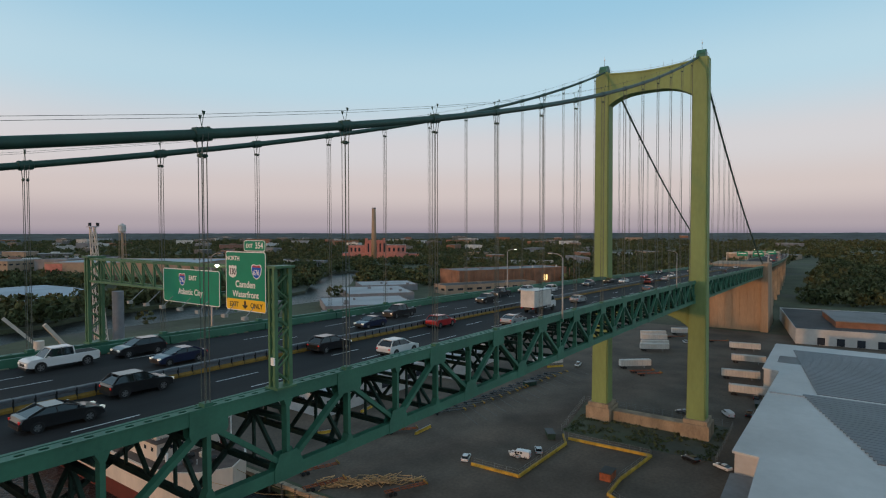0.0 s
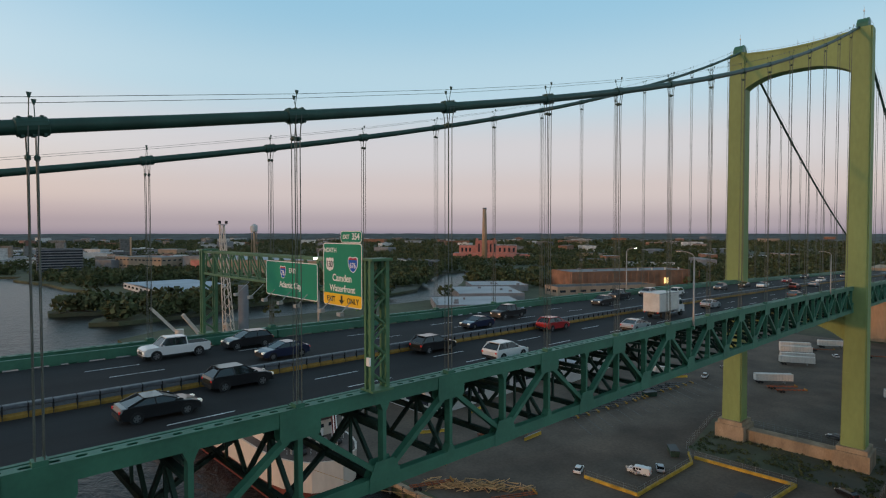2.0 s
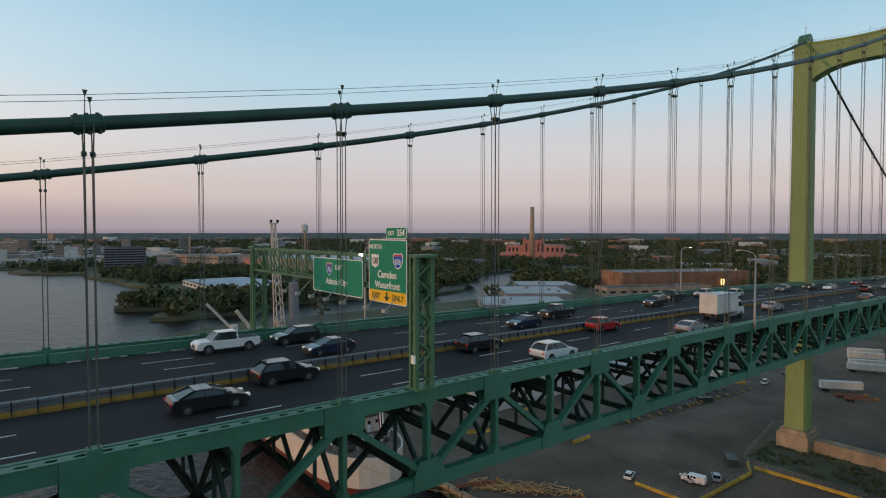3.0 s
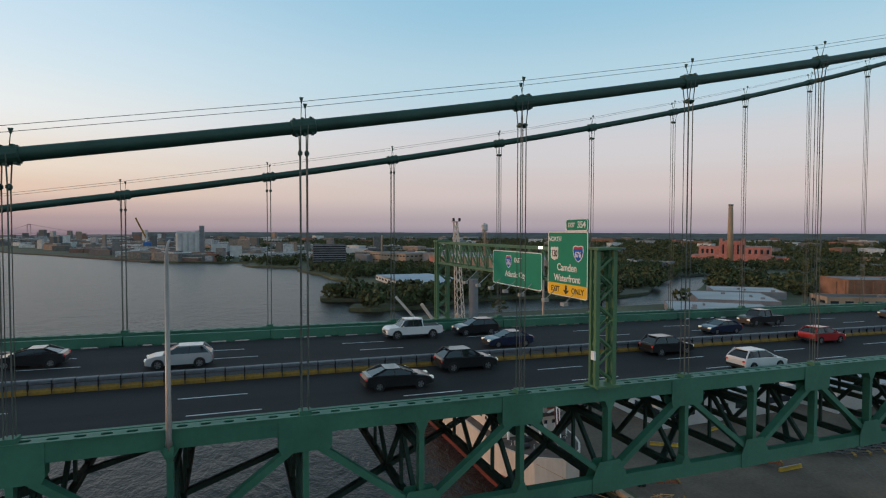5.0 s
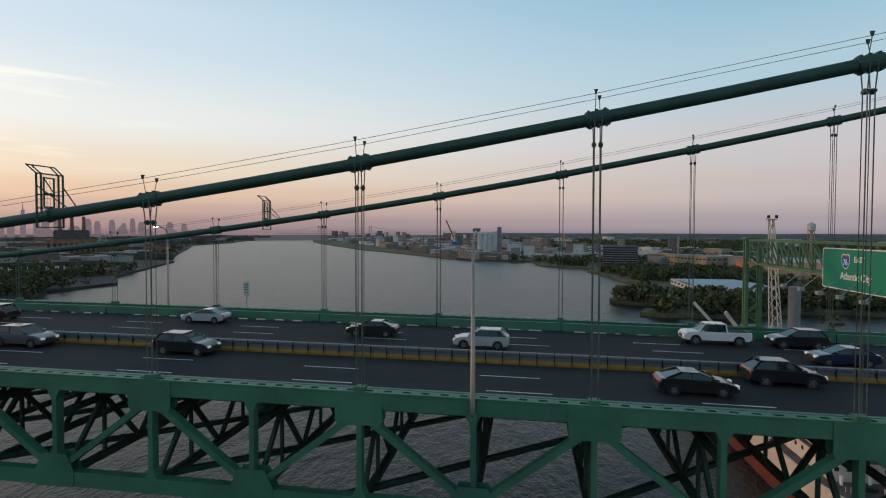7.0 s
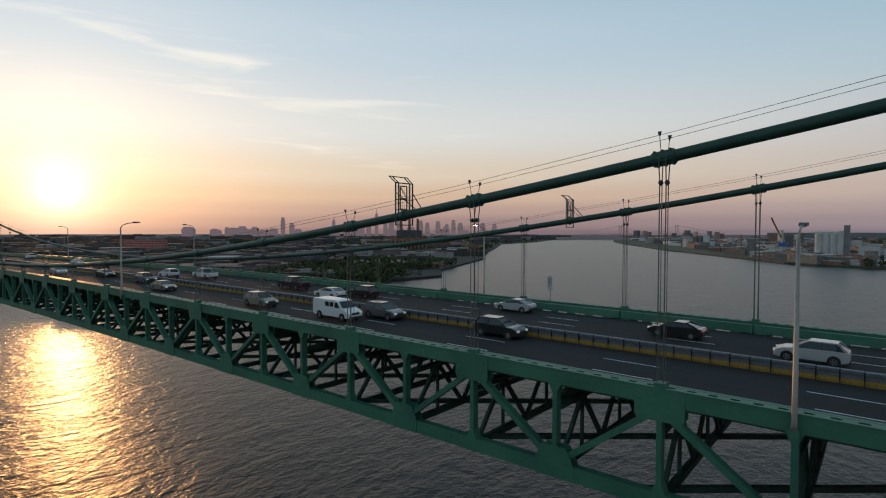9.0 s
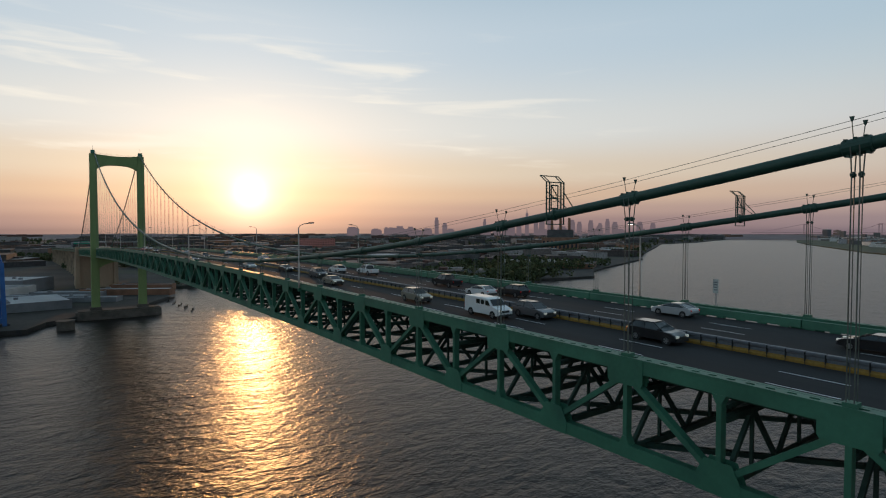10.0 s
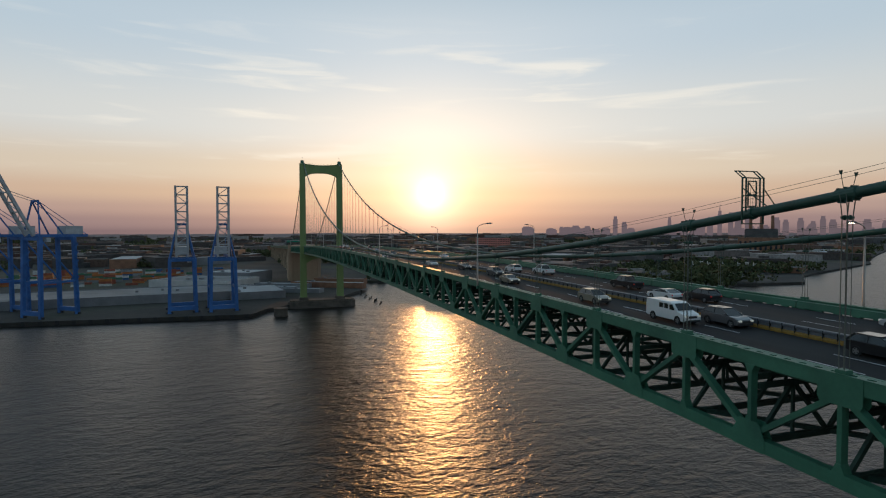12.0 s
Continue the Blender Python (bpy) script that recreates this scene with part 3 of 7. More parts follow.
M_PIER = material("tan_concrete", (0.34, 0.26, 0.18), 0.9, vary=0.25, scale=0.3, fine=3.0, bump=0.3, stretch=(1, 1, 0.5), second=(0.22, 0.17, 0.12), patch=0.54)
M_PIERDARK = material("stained_concrete", (0.10, 0.085, 0.07), 0.9, vary=0.3, scale=0.2, fine=2.0, bump=0.3)
M_ANCHOR = material("tan_anchorage_concrete", (0.36, 0.25, 0.165), 0.9, vary=0.2, scale=0.06, fine=1.2, bump=0.2, stretch=(1, 1, 0.25), second=(0.27, 0.19, 0.13), patch=0.53)
tower(X_EAST - 1.6, False)
tower(X_WEST, True)


# ---------------- cables, hangers ----------------
def cable_points(y, step=6.35):
    xs = sorted(set([X_ANCHOR_W + k * 9.2 for k in range(24)] + [X_WEST + k * step for k in range(103)] + [X_EAST + k * 9.2 for k in range(24)]))
    return [(x, y, cable_z(x)) for x in xs if X_ANCHOR_W <= x <= X_ANCHOR_E]


HANG = [X_WEST + k * S for k in range(1, 51)] + [X_EAST + k * S for k in range(1, 17)] + [X_WEST - k * S for k in range(1, 17)]
for y in (0.0, WIDE):
    c = thing("main_cable", (MID, y, cable_z(MID)), "thick dark green wrapped main suspension cable", "cable", "main cables of the bridge")
    part("cable", Shape().tube(cable_points(y), 0.33, 16, False), M_CABLE, c, smooth=True)
    for dy in (-0.42, 0.42):
        part("hand_rope", Shape().tube([(a, b + dy, d + 1.22 - (0.12 if dy > 0 else 0)) for a, b, d in cable_points(y, 12.7)], 0.014, 5, False), M_CABLE, c)
    for x in HANG:
        z = cable_z(x)
        sl = (cable_z(x + 0.5) - cable_z(x - 0.5))
        d = Vector((1, 0, sl)).normalized()
        u = Vector((-sl, 0, 1)).normalized()
        p = Vector((x, y, z))
        s = Shape()
        s.tube([p - d * 0.62, p - d * 0.58, p + d * 0.58, p + d * 0.62], [0.36, 0.42, 0.42, 0.36], 14)
        band = part("cable_band", s, M_CABLE, c)
        if -40 < x < 40:
            for e in (-0.42, 0.0, 0.42):
                for zz in (-1, 1):
                    part("band_bolt", Shape().box(p + d * e + u * 0.39 * zz, (0.13, 0.5, 0.11)), M_CABLE, band)
        s = Shape()
        for k, dy in ((0, -0.42), (1, 0.42)):
            off = Vector((0.14 * (1 if k else -1), dy, 0))
            s.tube([p + off + Vector((0, -dy * 0.6, 0.3)), p + off + Vector((0, 0, 1.22 - 0.12 * k))], 0.022, 5)
            s.add([q + p + off for q in (Vector((-.1, -.05, 1.40 - .12 * k)), Vector((.1, -.05, 1.40 - .12 * k)), Vector((.03, -.05, 1.16 - .12 * k)), Vector((-.03, -.05, 1.16 - .12 * k)),
                                         Vector((-.1, .05, 1.40 - .12 * k)), Vector((.1, .05, 1.40 - .12 * k)), Vector((.03, .05, 1.16 - .12 * k)), Vector((-.03, .05, 1.16 - .12 * k)))],
                  [(0, 1, 2, 3), (7, 6, 5, 4), (0, 4, 5, 1), (1, 5, 6, 2), (2, 6, 7, 3), (3, 7, 4, 0)])
        part("rope_post", s, M_CABLE, c)
        # the hanger: four ropes in two pairs with a clamp below the band
        foot = chord_z(x)
        if z - foot < 1.2:
            continue
        h = thing("hanger", (x, y, foot), "set of four thin steel hanger ropes below a cable band", "hanger rope", "hanger ropes of the bridge")
        rest = Shape()
        for dx in (-0.17, 0.17):
            for dy in (-0.20, 0.20):
                pts = [(x + dx * 1.1, y + dy * 2.0, z + sl * dx), (x + dx, y + dy, z - min(1.35, (z - foot) * .4)), (x + dx, y + dy, foot + 0.05)]
                if -150 < x < 110:
                    part("rope", Shape().tube(pts, 0.034, 5, False), M_ROPE, h)
                else:
                    rest.tube(pts, 0.034, 4, False)
        if rest.v:
            part("rope_set", rest, M_ROPE, h)
        if z - foot > 4:
            s = Shape()
            for dx in (-0.17, 0.17):
                s.tube([(x + dx, y, z - 1.50), (x + dx, y, z - 1.42), (x + dx, y, z - 1.28), (x + dx, y, z - 1.20)], [0.05, 0.12, 0.12, 0.05], 8)
                s.box((x + dx, y, z - 1.35), (0.12, 0.52, 0.14))
            part("rope_clamp", s, M_CABLE, h)
        s = Shape()
        s.box((x, y, foot + 0.14), (0.62, 0.62, 0.24))
        part("socket", s, M_GREEN, h)

# ---------------- anchorages and approaches ----------------
for x0, sg in ((X_ANCHOR_E, 1), (X_ANCHOR_W, -1)):
    a = thing("anchorage", (x0 + sg * 22, 14, LAND), "massive tan concrete cable anchorage block", "anchorage", kind="structure")
    zt = chord_z(x0) + 0.6
    s = Shape()
    x1 = x0 + sg * 46
    f = lambda z, k: -4.5 - k * (zt - z) / (zt + 1)
    s.add([(x0, -3, LAND - 1), (x1, -3, LAND - 1), (x1, 33, LAND - 1), (x0, 33, LAND - 1), (x0, -1.5, zt), (x1, -1.5, zt), (x1, 31, zt), (x0, 31, zt)],
          [(0, 1, 2, 3), (4, 5, 6, 7), (0, 1, 5, 4), (1, 2, 6, 5), (2, 3, 7, 6), (3, 0, 4, 7)])
    part("block", s, M_ANCHOR, a)
    for yy in (-3.6, 30.6):
        s = Shape()
        y1 = yy + 4.2
        s.add([(x0 - sg * 3.0, yy, LAND - 1), (x0 + sg * 12, yy, LAND - 1), (x0 + sg * 12, y1, LAND - 1), (x0 - sg * 3.0, y1, LAND - 1),
               (x0 - sg * 0.6, yy + 0.6, zt + 1.2), (x0 + sg * 8, yy + 0.6, zt + 1.2), (x0 + sg * 8, y1, zt + 1.2), (x0 - sg * 0.6, y1, zt + 1.2)],
              [(0, 1, 2, 3), (4, 5, 6, 7), (0, 1, 5, 4), (1, 2, 6, 5), (2, 3, 7, 6), (3, 0, 4, 7)])
        part("buttress", s, M_ANCHOR, a)
    for k in range(1, 7):
        yy = k * 4.2
        part("pilaster", Shape().span((min(x0, x0 - sg * 0.25), yy, LAND), (max(x0, x0 - sg * 0.25), yy + 0.5, zt - 1.5)), M_ANCHOR, a)


# ---------------- sign gantry ----------------
M_SIGN = material("sign_green", (0.000, 0.24, 0.14), 0.6, vary=0.06, scale=0.5, fine=6.0, bump=0.02)
M_SIGN_W = plain("sign_white", (0.82, 0.82, 0.80), 0.4)
M_LAMPBOX = plain("lamp_box", (0.34, 0.33, 0.31), 0.5)
M_SIGN_Y = plain("sign_yellow", (0.86, 0.52, 0.015), 0.4)
M_SIGN_K = plain("sign_black", (0.012, 0.012, 0.012), 0.5)
M_SHIELD_B = plain("shield_blue", (0.015, 0.12, 0.52), 0.6, spec=0.2)
M_SHIELD_R = plain("shield_red", (0.42, 0.03, 0.035), 0.4)
M_GANTRY = material("gantry_green", (0.075, 0.165, 0.080), 0.5, vary=0.15, scale=0.6, fine=5.0, bump=0.05)


def letters(name, text, size, y_mid, z_mid, x, mat, parent, squeeze=1.0):
    """Raised letters on a board that faces west, centred on y_mid, z_mid."""
    cu = bpy.data.curves.new("letters", "FONT")
    cu.body, cu.size, cu.extrude, cu.offset = text, size, 0.006, size * 0.018
    cu.align_x, cu.align_y = "CENTER", "CENTER"
    tmp = bpy.data.objects.new("letters", cu)
    scene.collection.objects.link(tmp)
    bpy.context.view_layer.update()
    me = bpy.data.meshes.new_from_object(tmp.evaluated_get(bpy.context.evaluated_depsgraph_get()))
    bpy.data.objects.remove(tmp)
    me.transform(Matrix(((0, 0, -1, x), (-squeeze, 0, 0, y_mid), (0, 1, 0, z_mid), (0, 0, 0, 1))))
    me.materials.clear()
    me.materials.append(mat)
    return part(name, me, None, parent)


def rounded(y0, y1, z0, z1, r, n=5):
    pts = []
    for cy, cz, a in ((y1 - r, z1 - r, 0), (y0 + r, z1 - r, 90), (y0 + r, z0 + r, 180), (y1 - r, z0 + r, 270)):
        pts += [(cy + r * math.cos(radians(a + 90 * k / n)), cz + r * math.sin(radians(a + 90 * k / n))) for k in range(n + 1)]
    return pts


GX = 17.7
gantry = thing("sign_gantry", (18.6, 14, chord_z(19)), "green steel lattice sign gantry spanning the roadway", "sign gantry")


def lattice_post(y):
    post = Shape()
    zb, zt = chord_z(18.6) - 0.18, 59.1
    for xx in (17.92, 19.2):
        for yy in (y - 0.25, y + 0.25):
            post.beam((xx, yy, zb), (xx, yy, zt), 0.24 if yy < y else 0.2, 0.30, (1, 0, 0))
    k, z = 0, zb + 0.3
    while z < zt - 1:
        for yy in (y - 0.25, y + 0.25):
            a, b = (17.92, 19.2) if k % 2 else (19.2, 17.92)
            post.beam((a, yy, z), (b, yy, z + 1.0), 0.09, 0.12)
        for xx in (17.92, 19.2):
            a, b = (y - 0.25, y + 0.25) if k % 2 else (y + 0.25, y - 0.25)
            post.beam((xx, a, z), (xx, b, z + 1.0), 0.09, 0.12)
        z, k = z + 1.0, k + 1
    post.span((17.7, y - 0.7, zb - 0.02), (19.45, y + 0.7, zb + 0.12))
    post.span((17.7, y - 0.62, 58.95), (19.45, y + 0.62, 59.12))
    return part("post", post, M_GANTRY, gantry)


lattice_post(-0.1)
lattice_post(28.8)
for xx in (18.02, 19.15):
    for zz in (56.62, 58.85):
        part("boom_chord", Shape().beam((xx, 0.3, zz), (xx, 28.5, zz), 0.2, 0.2), M_GANTRY, gantry)
for k in range(15):
    ya, yb = 0.5 + k * 1.96, 0.5 + (k + 1) * 1.96
    for xx in (18.02, 19.15):
        s = Shape()
        if k < 14:
            s.beam((xx, ya, 56.7), (xx, yb, 58.8), 0.11, 0.12)
        s.beam((xx, ya, 56.65), (xx, ya, 58.85), 0.11, 0.11)
        part("boom_brace", s, M_GANTRY, gantry)
    for zz in (56.62, 58.85):
        part("boom_tie", Shape().beam((18.02, ya, zz), (19.15, ya, zz), 0.1, 0.1), M_GANTRY, gantry)
part("conduit", Shape().tube([(18.7, 0.45, 50.7), (18.74, 0.42, 53), (18.62, 0.5, 54.4), (18.9, 0.45, 55.6), (18.7, 0.6, 56.6)], 0.06, 6), M_BLACK, gantry)
part("service_box", Shape().box((17.72, -0.30, 52.3), (0.12, 0.35, 0.55)), M_SIGN_W, gantry)


def board(y0, y1, z0, z1, label, border=0.07, r=0.22, color=None):
    b = thing("road_sign", (GX, (y0 + y1) / 2, z0), label, "road sign")
    part("panel", Shape().prism(rounded(y0, y1, z0, z1, r), GX, GX + 0.06, "x"), color or M_SIGN, b)
    o, i = rounded(y0, y1, z0, z1, r), rounded(y0 + border, y1 - border, z0 + border, z1 - border, r - border * 0.6)
    n = len(o)
    rim = Shape()
    rim.add([(GX - 0.008, *p) for p in o] + [(GX - 0.008, *p) for p in i] + [(GX, *p) for p in o] + [(GX, *p) for p in i],
            [(k, (k + 1) % n, n + (k + 1) % n, n + k) for k in range(n)] + [(k, (k + 1) % n, 2 * n + (k + 1) % n, 2 * n + k) for k in range(n)])
    part("border", rim, M_SIGN_W, b)
    return b


def shield(y, z, w, h, parent, route, kind):
    """Interstate shield (blue with a red head) or the white federal route badge."""
    if kind == "interstate":
        base = [(-.5, .22), (-.46, .42), (-.30, .50), (0, .44), (.30, .50), (.46, .42), (.5, .22), (.44, -.12), (.24, -.38), (0, -.5), (-.24, -.38), (-.44, -.12)]
    else:
        base = [(-.40, .5), (-.2, .43), (0, .5), (.2, .43), (.40, .5), (.5, .36), (.44, .15), (.5, -.10), (.40, -.36), (.15, -.42), (0, -.5), (-.15, -.42), (-.40, -.36), (-.5, -.10), (-.44, .15), (-.5, .36)]
    f = lambda s: [(y + a * w * s, z + b * h * s) for a, b in base]
    part("route_shield", Shape().prism(f(1.0), GX - 0.012, GX - 0.001, "x"), M_SIGN_W, parent)
    if kind == "interstate":
        part("shield_field", Shape().prism(f(0.88), GX - 0.020, GX - 0.013, "x"), M_SHIELD_B, parent)
        head = [(-.47, .34), (-.45, .42), (-.30, .50), (0, .44), (.30, .50), (.45, .42), (.47, .34)]
        part("shield_head", Shape().prism([(y + a * w * .86, z + b * h * .86) for a, b in head], GX - 0.027, GX - 0.021, "x"), M_SHIELD_R, parent)
        letters("route_number", route, h * (0.55 if len(route) == 2 else 0.46), y, z - 0.06 * h, GX - 0.030, M_SIGN_W, parent, 0.9)
    else:
        letters("route_number", route, h * 0.66, y, z - 0.01 * h, GX - 0.022, M_SIGN_K, parent, 0.78)


sa = board(6.87, 15.0, 55.68, 58.50, "wide green highway sign reading East Atlantic City")
shield(12.1, 57.62, 0.98, 1.05, sa, "76", "interstate")
letters("direction_word", "EAST", 0.52, 10.55, 57.78, GX - 0.012, M_SIGN_W, sa)
letters("place_name", "Atlantic City", 0.68, 10.95, 56.62, GX - 0.012, M_SIGN_W, sa)
sb = board(1.30, 6.05, 55.66, 60.08, "tall green exit sign reading North Camden Waterfront")
letters("direction_word", "NORTH", 0.46, 5.15, 59.55, GX - 0.012, M_SIGN_W, sb)
shield(5.2, 58.55, 0.98, 0.98, sb, "130", "federal")
shield(2.35, 58.62, 1.18, 1.12, sb, "676", "interstate")
letters("place_name", "Camden", 0.70, 3.68, 57.62, GX - 0.012, M_SIGN_W, sb)
letters("place_name", "Waterfront", 0.66, 3.66, 56.88, GX - 0.012, M_SIGN_W, sb)
part("exit_only_band", Shape().prism(rounded(1.36, 5.99, 55.72, 56.52, 0.15), GX - 0.014, GX - 0.009, "x"), M_SIGN_Y, sb)
letters("exit_word", "EXIT", 0.52, 5.05, 56.10, GX - 0.018, M_SIGN_K, sb)
letters("only_word", "ONLY", 0.52, 2.38, 56.10, GX - 0.018, M_SIGN_K, sb)
part("down_arrow", Shape().prism([(3.83, 56.42), (3.61, 56.42), (3.61, 56.10), (3.36, 56.10), (3.72, 55.80), (4.08, 56.10), (3.83, 56.10)], GX - 0.020, GX - 0.015, "x"), M_SIGN_K, sb)
sc = board(1.33, 3.80, 60.12, 60.92, "small green exit number plate reading exit 354", 0.05, 0.2)
letters("exit_word", "EXIT", 0.42, 3.15, 60.50, GX - 0.012, M_SIGN_W, sc, 0.9)
letters("exit_number", "354", 0.62, 2.02, 60.52, GX - 0.012, M_SIGN_W, sc)
for b in (sa, sb, sc):
    b.matrix_basis = Matrix.Translation((0, -0.95, 0.22)) @ b.matrix_basis
for y in (1.2, 4.2, 6.6, 9.2, 11.4, 13.2):
    zt = 60.0 if y < 6 else 58.4
    part("sign_bracket", Shape().beam((17.88, y, 55.5), (17.88, y, zt + (0.1 if y > 6 else 0)), 0.12, 0.14, (1, 0, 0)), M_GANTRY, gantry)
for y in (1.6, 4.0, 7.4, 10.0, 12.6, 15.2, 18.0):
    lamp = Shape()
    lamp.beam((18, y, 56.4), (16.9, y, 55.45), 0.05, 0.05)
    part("lamp_arm", lamp, M_STEEL, gantry)
    part("sign_lamp", Shape().box((16.8, y, 55.35), (0.34, 0.42, 0.24)), M_LAMPBOX, gantry, "pale sign floodlight box")
M_LIT = glow("lit_lamp", (1.0, 0.86, 0.62), 14.0)
part("lit_floodlight", Shape().box((17.9, 6.5, 58.9), (0.2, 0.24, 0.14)), M_LIT, gantry, "small lit floodlight")
gantry.matrix_basis = Matrix.Translation((0, 0, 0.2)) @ gantry.matrix_basis


# ---------------- street lamps ----------------
M_POLE = material("aluminium_pole", (0.34, 0.30, 0.27), 0.45, metal=0.5, vary=0.12, scale=1.2, fine=10.0, bump=0.03)


def street_lamp(lit):
    t = thing("street_lamp", (0, 0, 0), "tall tapered metal street lamp fixed to the truss", "street lamp", "street lamps along the bridge")
    part("pole", Shape().tube([(0, 0, 0), (0, 0, 0.5), (0, 0, 9.2)], [0.17, 0.14, 0.085], 10), M_POLE, t, smooth=True)
    part("base", Shape().box((0, 0.1, -0.1), (0.42, 0.5, 0.5)), M_GREEN, t)
    part("arm", Shape().tube([(0, 0, 9.1), (0, 0.25, 9.5), (0, 0.9, 9.75), (0, 1.7, 9.85)], 0.06, 8), M_POLE, t, smooth=True)
    head = Shape().prism([(1.5, 9.80), (2.4, 9.84), (2.5, 9.90), (2.3, 10.0), (1.6, 9.98)], -0.18, 0.18, "x")
    part("head", head, M_GRAYBAR, t)
    part("lens", Shape().box((0, 2.0, 9.79), (0.24, 0.55, 0.05)), M_LIT if lit else M_SIGN_W, t)
    return t


LAMP_ON, LAMP_OFF = street_lamp(True), street_lamp(False)
first = {True: LAMP_ON, False: LAMP_OFF}
used = set()
for i, y, on in [(k, -0.55, False) for k in (-0.5, 5.5, 11.5, -6.5, -12.5, -18.5, -24.5, -30.5)] + [(k, 28.95, k in (-3.5, 8.5)) for k in (-3.5, 2.5, 8.5, -9.5, -15.5, -21.5, -27.5)]:
    m = pose(i * S, y, chord_z(i * S) - 0.85, 0, 0, 0 if y < 14 else 180)
    if on not in used:
        used.add(on)
        first[on].matrix_basis = m
    else:
        copy_thing(first[on], m)

# notice board on the far edge, seen from its back
nb = thing("notice_sign", (-34.4, 28.3, chord_z(-34.4)), "pale rectangular notice board on a post at the parapet", "sign")
part("post", Shape().beam((-34.4, 28.3, 50.4), (-34.4, 28.3, 53.9), 0.09, 0.09), M_STEEL, nb)
part("panel", Shape().box((-34.4, 28.2, 53.35), (0.62, 0.05, 1.55)), material("faded_board", (0.42, 0.44, 0.42), 0.6), nb)
for k in range(4):
    part("text_bar", Shape().box((-34.4, 28.165, 53.8 - k * 0.28), (0.42, 0.01, 0.09)), M_GRAYBAR, nb)


# ---------------- climbing gates on the cables ----------------
for y in (0.0, WIDE):
    xg, zg = -32.0, cable_z(-32.0)
    c = thing("cable_gate", (xg, y, zg), "dark steel climbing gate with a door standing across the main cable", "gate", "climbing gates on the cables")
    # a thin upright frame across the cable, leaning out to the low side at its top
    for dy in (-0.95, -0.62, 0.62, 0.95):
        part("post", Shape().beam((xg, y + dy, zg - (0.75 if abs(dy) > 0.8 else -0.1)), (xg, y + dy, zg + 2.5), 0.08, 0.09), M_CABLE, c)
        part("crown_arm", Shape().beam((xg, y + dy, zg + 2.46), (xg - 0.62, y + dy * 1.05, zg + 2.98), 0.06, 0.06), M_CABLE, c)
    for dz in (-0.72, 0.42, 1.22, 2.46):
        part("rail", Shape().beam((xg, y - 0.98, zg + dz), (xg, y + 0.98, zg + dz), 0.07, 0.07), M_CABLE, c)
    part("crown_rail", Shape().beam((xg - 0.62, y - 1.02, zg + 2.98), (xg - 0.62, y + 1.02, zg + 2.98), 0.07, 0.07), M_CABLE, c)
    door = Shape()
    for dy in (-0.36, 0.36):
        door.beam((xg - 0.07, y + dy, zg + 0.48), (xg - 0.07, y + dy, zg + 2.26), 0.07, 0.07)
    for dz in (0.5, 1.3, 2.24):
        door.beam((xg - 0.07, y - 0.36, zg + dz), (xg - 0.07, y + 0.36, zg + dz), 0.07, 0.07)
    door.beam((xg - 0.07, y - 0.36, zg + 2.2), (xg - 0.07, y + 0.36, zg + 1.35), 0.05, 0.05)
    part("gate_door", door, M_CABLE, c)
    wire = Shape()
    for k in range(9):
        yy = y - 0.88 + k * 0.22
        wire.beam((xg, yy, zg + 0.45), (xg, yy, zg + 2.44), 0.012, 0.012)
    for k in range(9):
        wire.beam((xg, y - 0.95, zg + 0.5 + k * 0.24), (xg, y + 0.95, zg + 0.5 + k * 0.24), 0.012, 0.012)
    part("wire_panel", wire, M_CABLE, c)
    for dy in (-0.95, 0.95):
        part("stay", Shape().beam((xg, y + dy, zg + 1.75), (xg + 1.45, y + dy * 0.4, cable_z(xg + 1.45) + 0.28), 0.06, 0.06), M_CABLE, c)
    part("clamp", Shape().tube([(xg - 0.14, y, zg - 0.04), (xg + 0.14, y, zg + 0.04)], 0.42, 14), M_CABLE, c)


# ---------------- vehicles ----------------
M_GLASS_CAR = plain("car_glass", (0.012, 0.014, 0.017), 0.06, spec=0.6)
M_RIM = plain("wheel_rim", (0.30, 0.31, 0.32), 0.3, metal=0.8)
M_TAIL = glow("tail_lamp", (0.40, 0.012, 0.01), 0.35)
M_HEAD = glow("head_lamp", (1.0, 0.93, 0.80), 0.15)
M_TRIM = plain("car_trim", (0.02, 0.02, 0.021), 0.5)
PAINT = {}


def car_paint(c):
    if c not in PAINT:
        tone = {"white": (0.70, 0.70, 0.70), "silver": (0.38, 0.39, 0.40), "black": (0.012, 0.012, 0.014), "gray": (0.09, 0.09, 0.095), "navy": (0.012, 0.020, 0.055),
                "red": (0.36, 0.018, 0.02), "maroon": (0.10, 0.012, 0.014), "tan": (0.26, 0.23, 0.18)}[c]
        PAINT[c] = plain("car_paint_" + c, tone, 0.28, spec=0.5, coat=0.6)
    return PAINT[c]


def slab_layers(profile, layers):
    """A side outline pushed across y through (y, shrink) layers; rounds the edges of a body."""
    cx = sum(p[0] for p in profile) / len(profile)
    cz = sum(p[1] for p in profile) / len(profile)
    n = len(profile)
    v = []
    for y, k in layers:
        for a, b in profile:
            dx, dz = a - cx, b - cz
            r = math.hypot(dx, dz)
            v.append((a - dx / r * k, y, b - dz / r * k))
    f = [(i * n + j, i * n + (j + 1) % n, (i + 1) * n + (j + 1) % n, (i + 1) * n + j) for i in range(len(layers) - 1) for j in range(n)]
    f += [tuple(range(n)), tuple((len(layers) - 1) * n + j for j in range(n))]
    return Shape().add(v, f)


